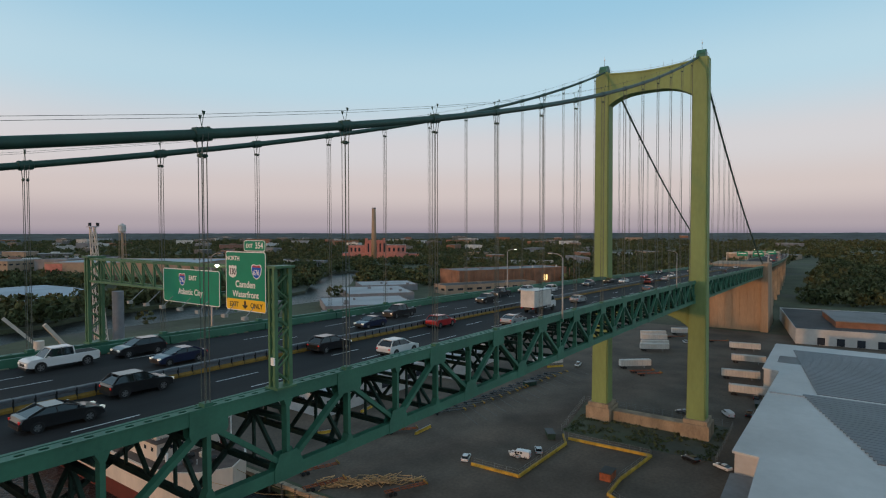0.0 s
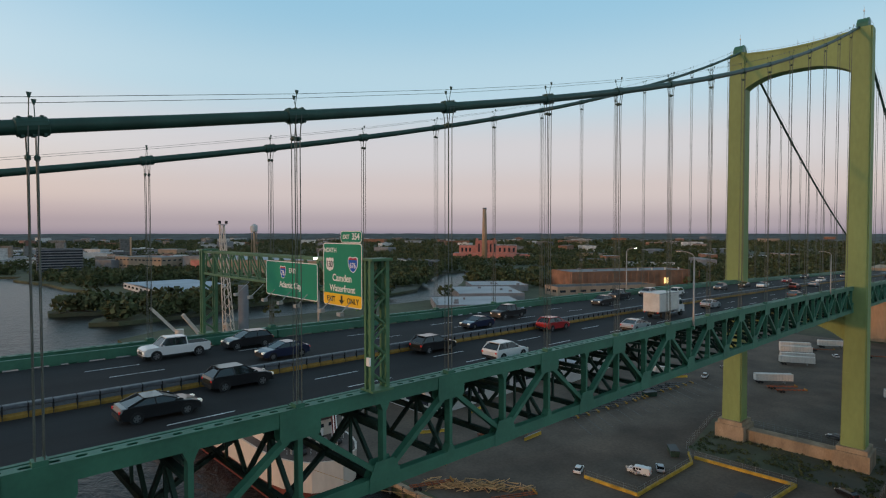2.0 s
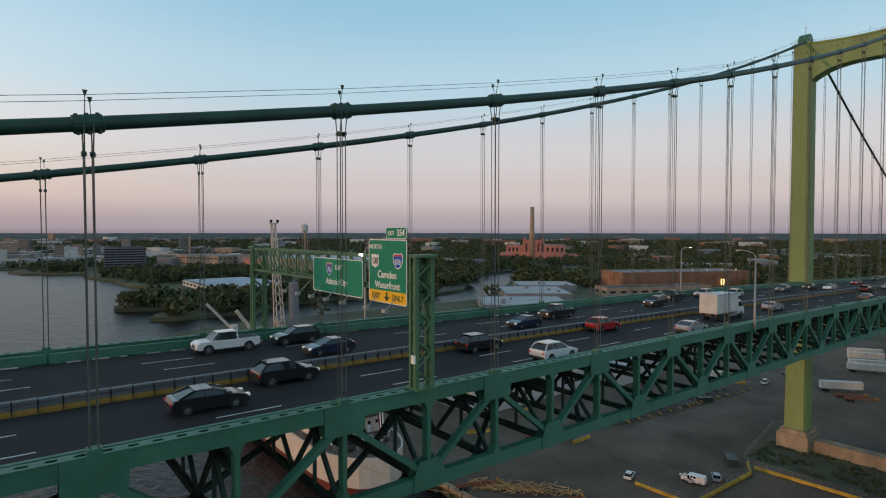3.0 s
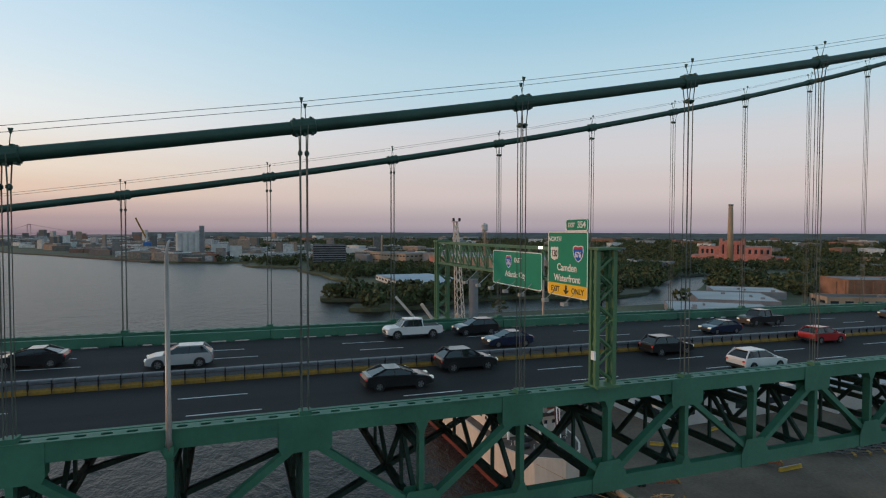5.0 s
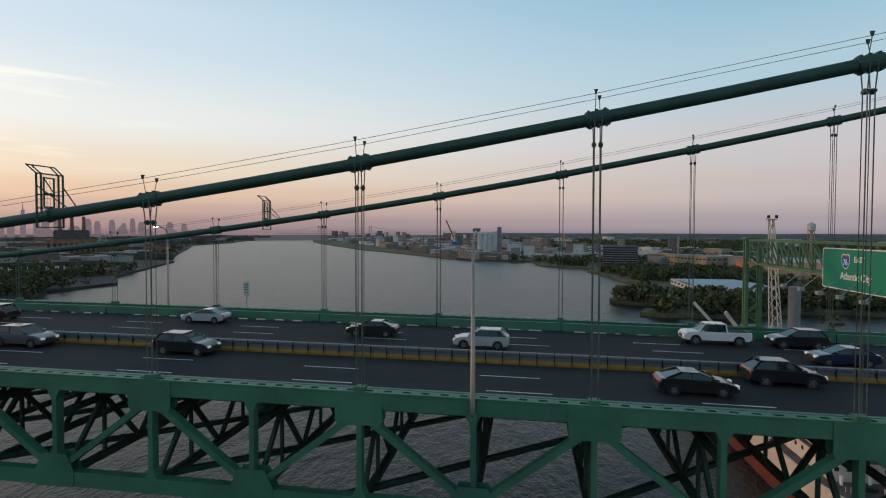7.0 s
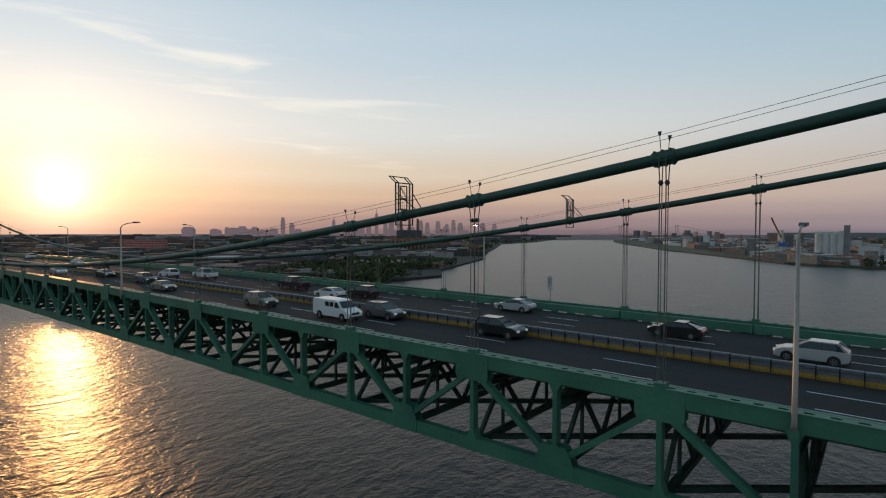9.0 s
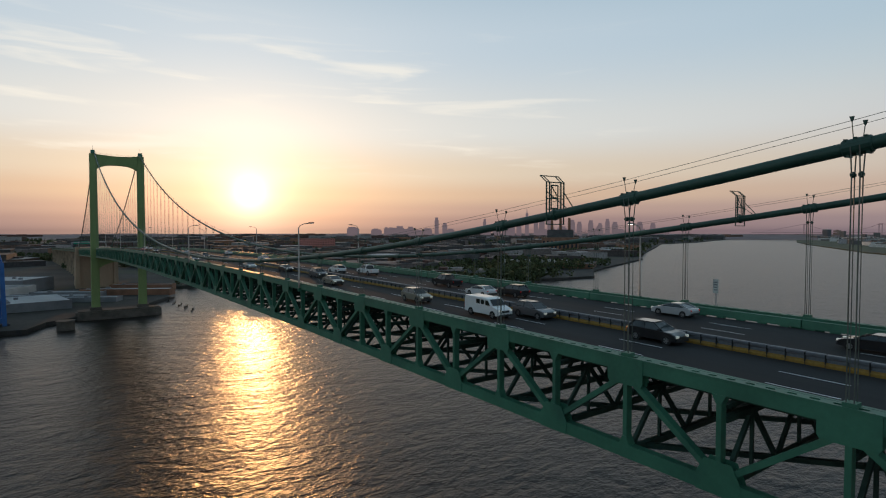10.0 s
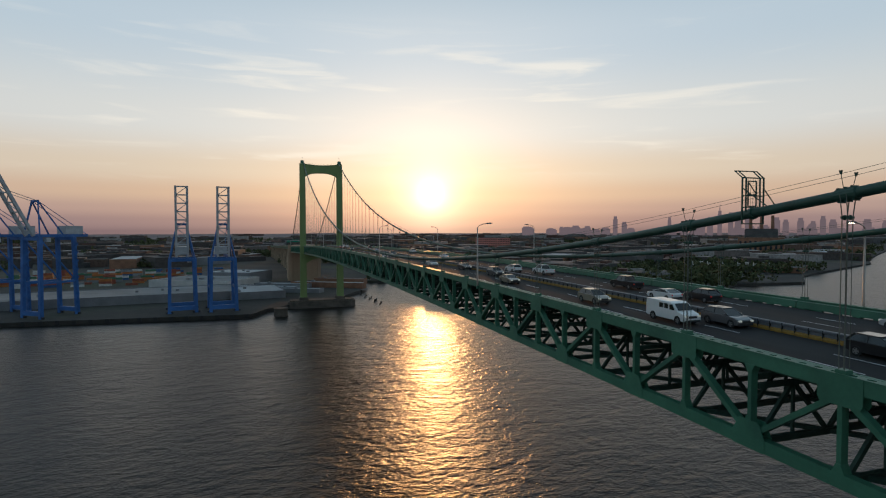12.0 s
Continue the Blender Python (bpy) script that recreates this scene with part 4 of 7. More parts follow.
def cabin(profile, z0, half, lean):
    n = len(profile)
    v = [(a, s * (half - (b - z0) * lean), b) for s in (-1, 1) for a, b in profile]
    f = [tuple(range(n)), tuple(range(n, 2 * n))] + [(i, (i + 1) % n, n + (i + 1) % n, n + i) for i in range(n)]
    return Shape().add(v, f)


KINDS = {
    "sedan": dict(L=4.75, h=0.88, body=[(-2.36, .42), (-2.38, .78), (-2.25, 1.02), (-1.55, 1.06), (0.95, 1.0), (1.75, .90), (2.2, .76), (2.36, .58), (2.34, .32), (2.0, .24), (-2.1, .26)],
                  cab=[(-2.0, 1.03), (-1.05, 1.36), (-0.45, 1.44), (0.10, 1.42), (1.22, .98)], roof=(-0.98, 0.05, 1.42), wheels=(-1.45, 1.42), r=0.33, half=0.92),
    "suv": dict(L=4.75, h=0.94, body=[(-2.34, .45), (-2.38, .95), (-2.30, 1.12), (-1.5, 1.14), (0.85, 1.10), (1.75, 1.02), (2.22, .86), (2.36, .62), (2.34, .36), (2.0, .30), (-2.1, .32)],
                cab=[(-2.28, 1.10), (-1.72, 1.52), (-1.1, 1.66), (-0.2, 1.67), (0.25, 1.58), (1.15, 1.08)], roof=(-1.65, 0.1, 1.66), wheels=(-1.42, 1.45), r=0.37, half=0.95),
    "pickup": dict(L=5.9, h=1.0, body=[(-2.95, .55), (-2.97, 1.10), (-2.9, 1.22), (-0.85, 1.22), (0.0, 1.22), (1.45, 1.22), (2.6, 1.14), (2.88, .98), (2.92, .52), (2.6, .42), (-2.7, .45)],
                   cab=[(-0.92, 1.18), (-0.80, 1.80), (-0.5, 1.90), (0.75, 1.89), (1.0, 1.80), (1.62, 1.18)], roof=(-0.75, 0.95, 1.91), wheels=(-1.85, 1.85), r=0.42, half=1.0),
    "van": dict(L=5.7, h=1.0, body=[(-2.82, .45), (-2.85, 1.5), (-2.78, 2.0), (-2.6, 2.10), (0.6, 2.10), (1.15, 1.98), (1.85, 1.28), (2.6, 1.05), (2.84, .85), (2.84, .42), (2.5, .34), (-2.6, .36)],
                cab=None, roof=None, wheels=(-1.7, 1.85), r=0.38, half=1.0),
}
WHEELS = {}


def wheel_mesh(r):
    if r not in WHEELS:
        n = 18
        def ring(y0, y1, ra, rb):
            v = [(rr * math.cos(2 * math.pi * k / n), y, rr * math.sin(2 * math.pi * k / n)) for y, rr in ((y0, ra), (y0, rb), (y1, rb), (y1, ra)) for k in range(n)]
            return Shape().add(v, [(i * n + k, i * n + (k + 1) % n, ((i + 1) % 4) * n + (k + 1) % n, ((i + 1) % 4) * n + k) for i in range(4) for k in range(n)])
        t = ring(-0.11, 0.11, r * 0.66, r)
        m = Shape().tube([(0, -0.09, 0), (0, 0.09, 0)], r * 0.30, 10)
        for k in range(5):
            a = 2 * math.pi * k / 5
            for e in (-0.09, 0.09):
                m.beam((0, e, 0), (r * 0.66 * math.cos(a), e, r * 0.66 * math.sin(a)), 0.03, 0.11)
        m.add(*(lambda q: (q.v, q.f))(ring(-0.10, 0.10, r * 0.60, r * 0.67)))
        WHEELS[r] = (mesh_of("tyre", t, M_BLACK), mesh_of("rim", m, M_RIM))
    return WHEELS[r]


MADE = {}
LABELS = {"sedan": "sedan car driving on the bridge roadway", "suv": "sport utility car driving on the bridge roadway", "pickup": "pickup truck driving on the bridge roadway",
          "van": "cargo van with dark side windows on the roadway", "truck": "box truck with long cargo body on the roadway"}


def build_car(kind, color, near=True):
    k = KINDS[kind]
    t = thing("pickup_truck" if kind == "pickup" else ("cargo_van" if kind == "van" else "car"), (0, 0, 0), color + " " + LABELS[kind], "pickup truck" if kind == "pickup" else ("van" if kind == "van" else "car"), "vehicles on the road")
    h = k["half"]
    paint = car_paint(color)
    part("body", slab_layers(k["body"], [(-h, .10), (-h + .07, .02), (-h + .2, 0), (h - .2, 0), (h - .07, .02), (h, .10)]), paint, t, smooth=False)
    if k["cab"]:
        part("greenhouse", cabin(k["cab"], k["cab"][0][1], h - 0.08, 0.36), M_GLASS_CAR, t, "dark tinted windows")
        a, b, z = k["roof"]
        hw = h - 0.08 - (z - k["cab"][0][1]) * 0.36
        s = Shape().prism([(a, -hw + .05), (a + .1, -hw - .02), (b - .1, -hw - .02), (b, -hw + .05), (b, hw - .05), (b - .1, hw + .02), (a + .1, hw + .02), (a, hw - .05)], z - 0.05, z + 0.03)
        part("roof", s, paint, t)
        zb = k["cab"][0][1]
        for sy in (-1, 1):
            if not near:
                continue
            lowy, topy = sy * (h - 0.085), sy * (hw + 0.005)
            mid = (a + b) / 2 + 0.1
            part("front_pillar", Shape().beam((k["cab"][-1][0] - 0.02, lowy, zb), (b, topy, z), 0.05, 0.06), paint, t)
            part("rear_pillar", Shape().beam((k["cab"][0][0] + 0.1, lowy, zb), (a, topy, z), 0.06, 0.16), paint, t)
            part("door_pillar", Shape().beam((mid, lowy, zb), (mid - 0.05, topy, z), 0.05, 0.07), M_TRIM, t)
            part("mirror", Shape().box((k["cab"][-1][0] - 0.35, sy * (h + 0.06), zb + 0.08), (0.14, 0.18, 0.13)), paint, t)
        if kind == "pickup":
            # flat black plate on the closed body paints the bed's shaded hollow
            part("cargo_bed", Shape().span((-2.8, -h + 0.18, 1.16), (-1.0, h - 0.18, 1.235)), M_BLACK, t, "dark open cargo bed")
    else:
        for sy in (-1, 1):
            for a, b, z0, z1 in ((-0.75, -0.15, 1.38, 1.86), (0.0, 0.55, 1.38, 1.86), (0.75, 1.5, 1.32, 1.84)):
                poly = [(a, z0), (b, z0), (b - (0.35 if a > .7 else 0), z1), (a, z1)]
                s = Shape().prism(poly, sy * h - (0.0 if sy > 0 else 0.015), sy * h + (0.015 if sy > 0 else 0.0), "y")
                part("side_window", s, M_GLASS_CAR, t)
        s = Shape().add([(1.22, -0.8, 1.93), (1.22, 0.8, 1.93), (1.84, 0.88, 1.33), (1.84, -0.88, 1.33)], [(0, 1, 2, 3)])
        s.v = [(a + 0.02, b, c + 0.02) for a, b, c in s.v]
        part("windscreen", s, M_GLASS_CAR, t)
    tyre, rim = wheel_mesh(k["r"])
    for wx in k["wheels"]:
        for sy in (-1, 1):
            w = part("wheel", tyre, None, t, local=True)
            w.matrix_basis = Matrix.Translation((wx, sy * (h - 0.09), k["r"]))
            if not near:
                continue
            part("rim", rim, None, w, local=True)
            s = Shape().tube([(wx, sy * (h - 0.06), k["r"] + .02), (wx, sy * (h + 0.004), k["r"] + .02)], k["r"] * 1.16, 18)
            part("wheel_arch", s, M_TRIM, t, local=True)
    front, back = max(p[0] for p in k["body"]), min(p[0] for p in k["body"])
    zl = k["h"] * (0.80 if kind != "van" else 0.9)
    for sy in (-1, 1):
        part("headlight", Shape().box((front - 0.12, sy * (h - 0.26), zl), (0.26, 0.34, 0.16)), M_HEAD, t)
        part("taillight", Shape().box((back + 0.08, sy * (h - 0.16), zl + 0.12), (0.16, 0.20, 0.15 if kind != "van" else 0.4)), M_TAIL, t)
    if not near:
        return t
    part("grille", Shape().box((front - 0.02, 0, zl - 0.1), (0.06, 1.0, 0.22)), M_TRIM, t)
    part("bumper", Shape().box((front - 0.06, 0, 0.42), (0.14, 2 * h - 0.2, 0.2)), M_TRIM, t)
    part("bumper", Shape().box((back + 0.06, 0, 0.46), (0.14, 2 * h - 0.2, 0.2)), M_TRIM, t)
    return t


def place_car(kind, color, m):
    near = -115 < m.translation.x < 120 and m.translation.z > 40
    key = (kind, color, near)
    if key not in MADE:
        MADE[key] = build_car(kind, color, near)
        MADE[key].matrix_basis = m
        return MADE[key]
    return copy_thing(MADE[key], m)


LANES = (3.5, 7.0, 10.4, 14.3, 17.6, 20.9, 24.2)


def on_road(kind, color, lane, x):
    y = LANES[lane]
    slope = math.degrees(math.atan((road_z(x + 1) - road_z(x - 1)) / 2))
    east = lane < 3
    return place_car(kind, color, pose(x, y, road_z(x) + 0.008, 0, -slope if east else slope, 0 if east else 180))


TRAFFIC_EAST = [("sedan", "silver", 0, 62), ("sedan", "silver", 1, 96), ("pickup", "white", 4, 100), ("pickup", "black", 6, 96), ("suv", "gray", 5, 140), ("sedan", "black", 5, 157),
           ("sedan", "white", 4, 161), ("sedan", "gray", 0, 134), ("suv", "maroon", 2, 162), ("suv", "white", 3, 208), ("suv", "black", 5, 84), ("suv", "white", 5, 114), ("suv", "silver", 6, 108),
           ("sedan", "silver", 6, -36.8), ("sedan", "black", 5, -17.8), ("suv", "silver", 4, -7.3), ("pickup", "white", 6, 13.6), ("suv", "black", 6, 20.6), ("sedan", "navy", 4, 21.0),
           ("suv", "black", 2, 13.6), ("sedan", "black", 1, 7.0), ("suv", "black", 2, 33.5), ("suv", "white", 0, 36.4), ("pickup", "black", 5, 58), ("suv", "red", 2, 54), ("sedan", "navy", 4, 47.8)]
TRAFFIC_WEST = [("suv", "black", 2, -30), ("van", "white", 1, -48), ("suv", "gray", 2, -44.5), ("suv", "black", 5, -58.9), ("sedan", "white", 4, -61.9), ("pickup", "black", 5, -74.4),
           ("sedan", "tan", 1, -87), ("pickup", "white", 5, -101), ("suv", "white", 4, -108), ("suv", "gray", 2, -101), ("sedan", "black", 2, -118), ("sedan", "silver", 1, -132), ("suv", "tan", 1, -62),
           ("suv", "gray", 4, -140), ("sedan", "white", 5, -165), ("sedan", "gray", 0, -172), ("suv", "black", 2, -190), ("suv", "white", 6, -215), ("sedan", "silver", 3, -240), ("sedan", "black", 1, -262),
           ("suv", "gray", 5, -290), ("sedan", "red", 2, -320), ("pickup", "white", 4, -350), ("suv", "black", 1, -385), ("sedan", "white", 6, -410), ("sedan", "silver", 2, 182), ("sedan", "red", 5, 196),
           ("suv", "black", 6, 232), ("sedan", "white", 2, 248), ("pickup", "gray", 4, 262), ("sedan", "black", 1, 285), ("suv", "silver", 5, 306), ("sedan", "gray", 3, 330), ("suv", "white", 2, 352)]
for row in TRAFFIC_EAST + TRAFFIC_WEST:
    on_road(*row)

# the box truck
tk = thing("box_truck", (78, LANES[1], road_z(78)), "white box truck with dirty cargo body and flat cab", "truck", "vehicles on the road")
M_BOXWHITE = material("truck_white", (0.60, 0.57, 0.53), 0.5, vary=0.12, scale=0.5, fine=4.0, bump=0.03)
P = lambda s: Shape().add([(a + 78, b + LANES[1], c + road_z(78 + a)) for a, b, c in s.v], s.f)
part("cargo_box", P(slab_layers([(-4.4, 1.05), (-4.4, 3.75), (2.1, 3.75), (2.1, 1.05)], [(-1.25, .06), (-1.2, 0), (1.2, 0), (1.25, .06)])), M_BOXWHITE, tk)
part("cab", P(slab_layers([(2.3, .6), (2.3, 2.6), (2.6, 2.75), (3.3, 2.7), (3.75, 1.75), (4.5, 1.6), (4.6, .6)], [(-1.1, .08), (-1.02, 0), (1.02, 0), (1.1, .08)])), car_paint("white"), tk)
part("cab_window", P(cabin([(2.55, 1.75), (2.6, 2.45), (3.28, 2.5), (3.7, 1.75)], 1.75, 1.13, 0.02)), M_GLASS_CAR, tk)
part("chassis", P(Shape().box((0, 0, 0.8), (8.6, 0.9, 0.3))), M_TRIM, tk)
for wx in (-2.8, 3.4):
    for sy in (-1, 1):
        part("wheel", P(Shape().tube([(wx, sy * 0.78, 0.5), (wx, sy * 1.1, 0.5)], 0.5, 16)), M_BLACK, tk)
for sy in (-1, 1):
    part("taillight", P(Shape().box((-4.44, sy * 1.0, 0.95), (0.06, 0.2, 0.14))), M_TAIL, tk)
for zz in (1.1, 3.68):
    for yy in (-1.24, 1.24):
        part("box_rail", P(Shape().box((-1.15, yy, zz), (6.5, 0.05, 0.12))), M_STEEL, tk)


# ---------------- trees ----------------
M_LEAF = bpy.data.materials.new("tree_leaves")
M_LEAF.use_nodes = True


def leaf_material(m, a, b, c):
    nt = m.node_tree
    p = nt.nodes["Principled BSDF"]
    isl = nt.nodes.new("ShaderNodeNewGeometry").outputs["Random Per Island"]
    co = nt.nodes.new("ShaderNodeTexCoord").outputs["Object"]
    nz = nt.nodes.new("ShaderNodeTexNoise")
    nz.inputs["Scale"].default_value, nz.inputs["Detail"].default_value = 0.03, 4.0
    nt.links.new(co, nz.inputs["Vector"])
    big = ramp_node(nt, nz.outputs[0], [(0.35, a), (0.5, b), (0.65, c)], "LINEAR")
    var = ramp_node(nt, isl, [(0.0, (0.55,) * 3), (1.0, (1.35,) * 3)], "LINEAR")
    nt.links.new(mix_node(nt, 1.0, big, var, "MULTIPLY"), p.inputs["Base Color"])
    p.inputs["Roughness"].default_value = 0.8
    p.inputs["Specular IOR Level"].default_value = 0.15


leaf_material(M_LEAF, (0.048, 0.062, 0.028), (0.072, 0.084, 0.036), (0.105, 0.105, 0.050))
M_BARK = material("bark", (0.09, 0.07, 0.05), 0.95, vary=0.3, scale=1.0, fine=8.0, bump=0.4)
rng = np.random.default_rng(7)


def leaf_quads(centres, sizes):
    """One small tilted four-sided leaf clump at each centre."""
    n = len(centres)
    a = rng.normal(size=(n, 3))
    a /= np.linalg.norm(a, axis=1)[:, None]
    b = np.cross(a, rng.normal(size=(n, 3)))
    b /= np.linalg.norm(b, axis=1)[:, None]
    sa, sb = sizes[:, None] * rng.uniform(0.7, 1.2, (n, 1)), sizes[:, None] * rng.uniform(0.5, 1.0, (n, 1))
    v = np.stack([centres - a * sa, centres - b * sb + a * sa * 0.2, centres + a * sa, centres + b * sb - a * sa * 0.2], 1).reshape(-1, 3)
    f = np.arange(4 * n).reshape(-1, 4)
    return v, f


def np_mesh(name, v, f, mat):
    me = bpy.data.meshes.new(name)
    me.vertices.add(len(v))
    me.vertices.foreach_set("co", np.asarray(v, dtype=np.float32).ravel())
    me.loops.add(f.size)
    me.loops.foreach_set("vertex_index", f.ravel().astype(np.int32))
    me.polygons.add(len(f))
    me.polygons.foreach_set("loop_start", np.arange(0, f.size, f.shape[1], dtype=np.int32))
    me.update(calc_edges=True)
    me.materials.append(mat)
    return me


def tree_parts(height, spread, leaves):
    """A tapered trunk with limbs and an uneven crown of leaf clumps in several lobes."""
    trunk = Shape().tube([(0, 0, -0.3), (0.1, 0, height * 0.25), (-0.1, 0.15, height * 0.6)], [height * 0.03, height * 0.022, height * 0.008], 7)
    lobes = []
    for k in range(8):
        a = 2.4 * k + rng.uniform(0, 0.8)
        r = spread * rng.uniform(0.25, 0.62)
        c = np.array([r * math.cos(a), r * math.sin(a), height * rng.uniform(0.38, 0.86)])
        lobes.append((c, spread * rng.uniform(0.34, 0.55)))
        trunk.tube([(0, 0, height * rng.uniform(0.2, 0.4)), tuple(c * np.array([0.6, 0.6, 0.9])), tuple(c)], [height * 0.011, height * 0.007, 0.03], 5)
    cs = []
    for c, r in lobes:
        n = leaves // 8
        d = rng.normal(size=(n, 3))
        d /= np.linalg.norm(d, axis=1)[:, None]
        cs.append(c + d * (r * rng.uniform(0.55, 1.08, (n, 1))) * np.array([1, 1, 0.8]))
    cs = np.concatenate(cs)
    return trunk, leaf_quads(cs, rng.uniform(0.12, 0.26, len(cs)) * spread / 5.0)


TREES = []
for hgt, spr, kind in ((9, 4.6, "broad"), (12, 5.2, "tall"), (6.5, 4.2, "low"), (10, 5.8, "wide")):
    t = thing("tree", (0, 0, 0), "dark green broadleaf tree on the river bank", "tree", "trees on the river bank")
    tr, (v, f) = tree_parts(hgt, spr, 3000)
    part("trunk", tr, M_BARK, t, local=True)
    part("crown", np_mesh("crown", v, f, M_LEAF), None, t, local=True)
    TREES.append(t)
tree_used = [False] * 4


def plant(x, y, size=1.0, z=LAND):
    k = int(rng.integers(0, 4))
    sc = size * rng.uniform(0.8, 1.2)
    m = pose(x, y, z, 0, 0, rng.uniform(0, 360)) @ Matrix.Scale(sc, 4)
    if not tree_used[k]:
        tree_used[k] = True
        TREES[k].matrix_basis = m
    else:
        copy_thing(TREES[k], m)


def inside(x, y, poly):
    c = False
    for (xa, ya), (xb, yb) in zip(poly, poly[1:] + poly[:1]):
        if (ya > y) != (yb > y) and x < (xb - xa) * (y - ya) / (yb - ya) + xa:
            c = not c
    return c


# bank trees round the creek mouth and on the wooded points
GROVES = [(100, 412, 14, 5, 9), (140, 428, 30, 8, 16), (205, 436, 30, 8, 12), (95, 490, 14, 6, 8), (135, 500, 26, 12, 14), (160, 470, 20, 10, 8),
          (290, 440, 30, 14, 14), (350, 470, 30, 26, 18), (440, 520, 40, 30, 20), (520, 590, 50, 26, 18), (430, 392, 30, 16, 12), (510, 440, 26, 20, 14), (600, 505, 34, 26, 16),
          (150, 690, 18, 40, 12), (130, 850, 14, 60, 12), (660, 640, 60, 40, 18), (560, 380, 60, 20, 16)]
for gx, gy, rx, ry, n in GROVES:
    for _ in range(max(3, int(n * 0.55))):
        x, y = gx + rng.normal() * rx * 0.6, gy + rng.normal() * ry * 0.6
        if inside(x, y, EAST_BANK):
            plant(x, y, 0.4 if y < 520 and x < 250 else 0.72)
for gx, gy, rx, ry, n in [(-560, 455, 26, 22, 16), (-600, 390, 30, 40, 20), (-650, 300, 26, 50, 16), (-580, 560, 30, 40, 10), (-700, 640, 50, 60, 12)]:
    for _ in range(max(3, int(n * 0.55))):
        x, y = gx + rng.normal() * rx * 0.6, gy + rng.normal() * ry * 0.6
        if inside(x, y, WEST_BANK):
            plant(x, y, 0.85)


# the woods: crowns past counting
def woods(name, n, place, leaves, size, label):
    cs, ss = [], []
    made = 0
    while made < n:
        x, y = place()
        made += 1
        d = math.hypot(x, y)
        h = rng.uniform(9, 15) * (1.0 if d < 2500 else 1.25)
        r = h * rng.uniform(0.42, 0.62)
        k = leaves if d < 1500 else max(8, leaves // 2)
        q = rng.normal(size=(k, 3))
        q /= np.linalg.norm(q, axis=1)[:, None]
        cs.append(np.array([x, y, LAND + h * 0.52]) + q * np.array([r, r, h * 0.48]) * rng.uniform(0.6, 1.0, (k, 1)))
        ss.append(np.full(k, r * size * (1.0 if d < 1500 else 1.45)))
    v, f = leaf_quads(np.concatenate(cs), np.concatenate(ss))
    ob = new(name, np_mesh(name, v, f, M_LEAF))
    return tagged(ob, label, "woods", kind="stuff")


CLEAR = [(60, 560, -160, 345), (120, 262, 500, 690), (300, 500, 660, 900), (200, 372, 900, 1110), (880, 1160, 740, 1000), (-260, 120, 1180, 1600), (100, 260, 940, 1060), (430, 620, 200, 330)]


def east_spot():
    while True:
        d = 420 * (4900 / 420) ** (rng.uniform() ** 0.85)
        a = radians(rng.uniform(-4, 96))
        x, y = -3 + d * math.sin(a), -30 + d * math.cos(a)
        if x > 4880 or y > 4880 or not inside(x, y, EAST_BANK) or any(x0 < x < x1 and y0 < y < y1 for x0, x1, y0, y1 in CLEAR):
            continue
        if noise.noise(Vector((x / 300, y / 300, 0))) < (-0.32 if d < 2200 else -0.45) or (abs(y - 14) < 24 and x < 1500) or (x < 520 and y < 150):
            continue
        return x, y


def west_spot():
    while True:
        d = 620 * (4900 / 620) ** rng.uniform()
        a = radians(rng.uniform(12, 112))
        x, y = -3 - d * math.sin(a), -30 + d * math.cos(a)
        if x < -4880 or y > 4880 or not inside(x, y, WEST_BANK) or (-1000 < x and y < 90):
            continue
        if noise.noise(Vector((x / 260, y / 260, 4))) < -0.02:
            continue
        return x, y


woods("east_woods", 14000, east_spot, 40, 0.30, "dense dark green woodland reaching to the horizon")
woods("west_woods", 4200, west_spot, 34, 0.32, "scattered dark trees between low buildings")


# far rises that close the horizon
def far_rise(name, a0, a1, low, high, d, mat, label, seed):
    s = Shape()
    n = 160
    v = []
    for k in range(n + 1):
        a = radians(a0 + (a1 - a0) * k / n)
        h = low + (high - low) * (0.5 + 0.5 * noise.noise(Vector((k * 0.11, seed, 0)))) + 2.5 * noise.noise(Vector((k * 0.9, seed, 3)))
        for dd, z in ((d - 700, LAND - 1), (d - 150, h * 0.55), (d, h), (d + 120, LAND - 1)):
            v.append((-3 - dd * math.sin(a), -30 + dd * math.cos(a), z))
    s.add(v, [(k * 4 + j, k * 4 + 4 + j, k * 4 + 5 + j, k * 4 + 1 + j) for k in range(n) for j in range(3)])
    return solid(name, s, mat, label, "backdrop", kind="structure", smooth=True)


# distance haze is mixed into these base colours, most of it in the west
M_FAR_E = material("far_woods", (0.060, 0.068, 0.066), 0.95, vary=0.35, scale=0.012, fine=0.08, bump=0.0)
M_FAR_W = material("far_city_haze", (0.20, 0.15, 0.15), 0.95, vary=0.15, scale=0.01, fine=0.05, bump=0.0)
far_rise("backdrop_east", -110, 9, 46, 56, 4720, M_FAR_E, "far low wooded rise on the horizon", 1.0)
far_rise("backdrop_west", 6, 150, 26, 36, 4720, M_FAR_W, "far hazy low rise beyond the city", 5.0)

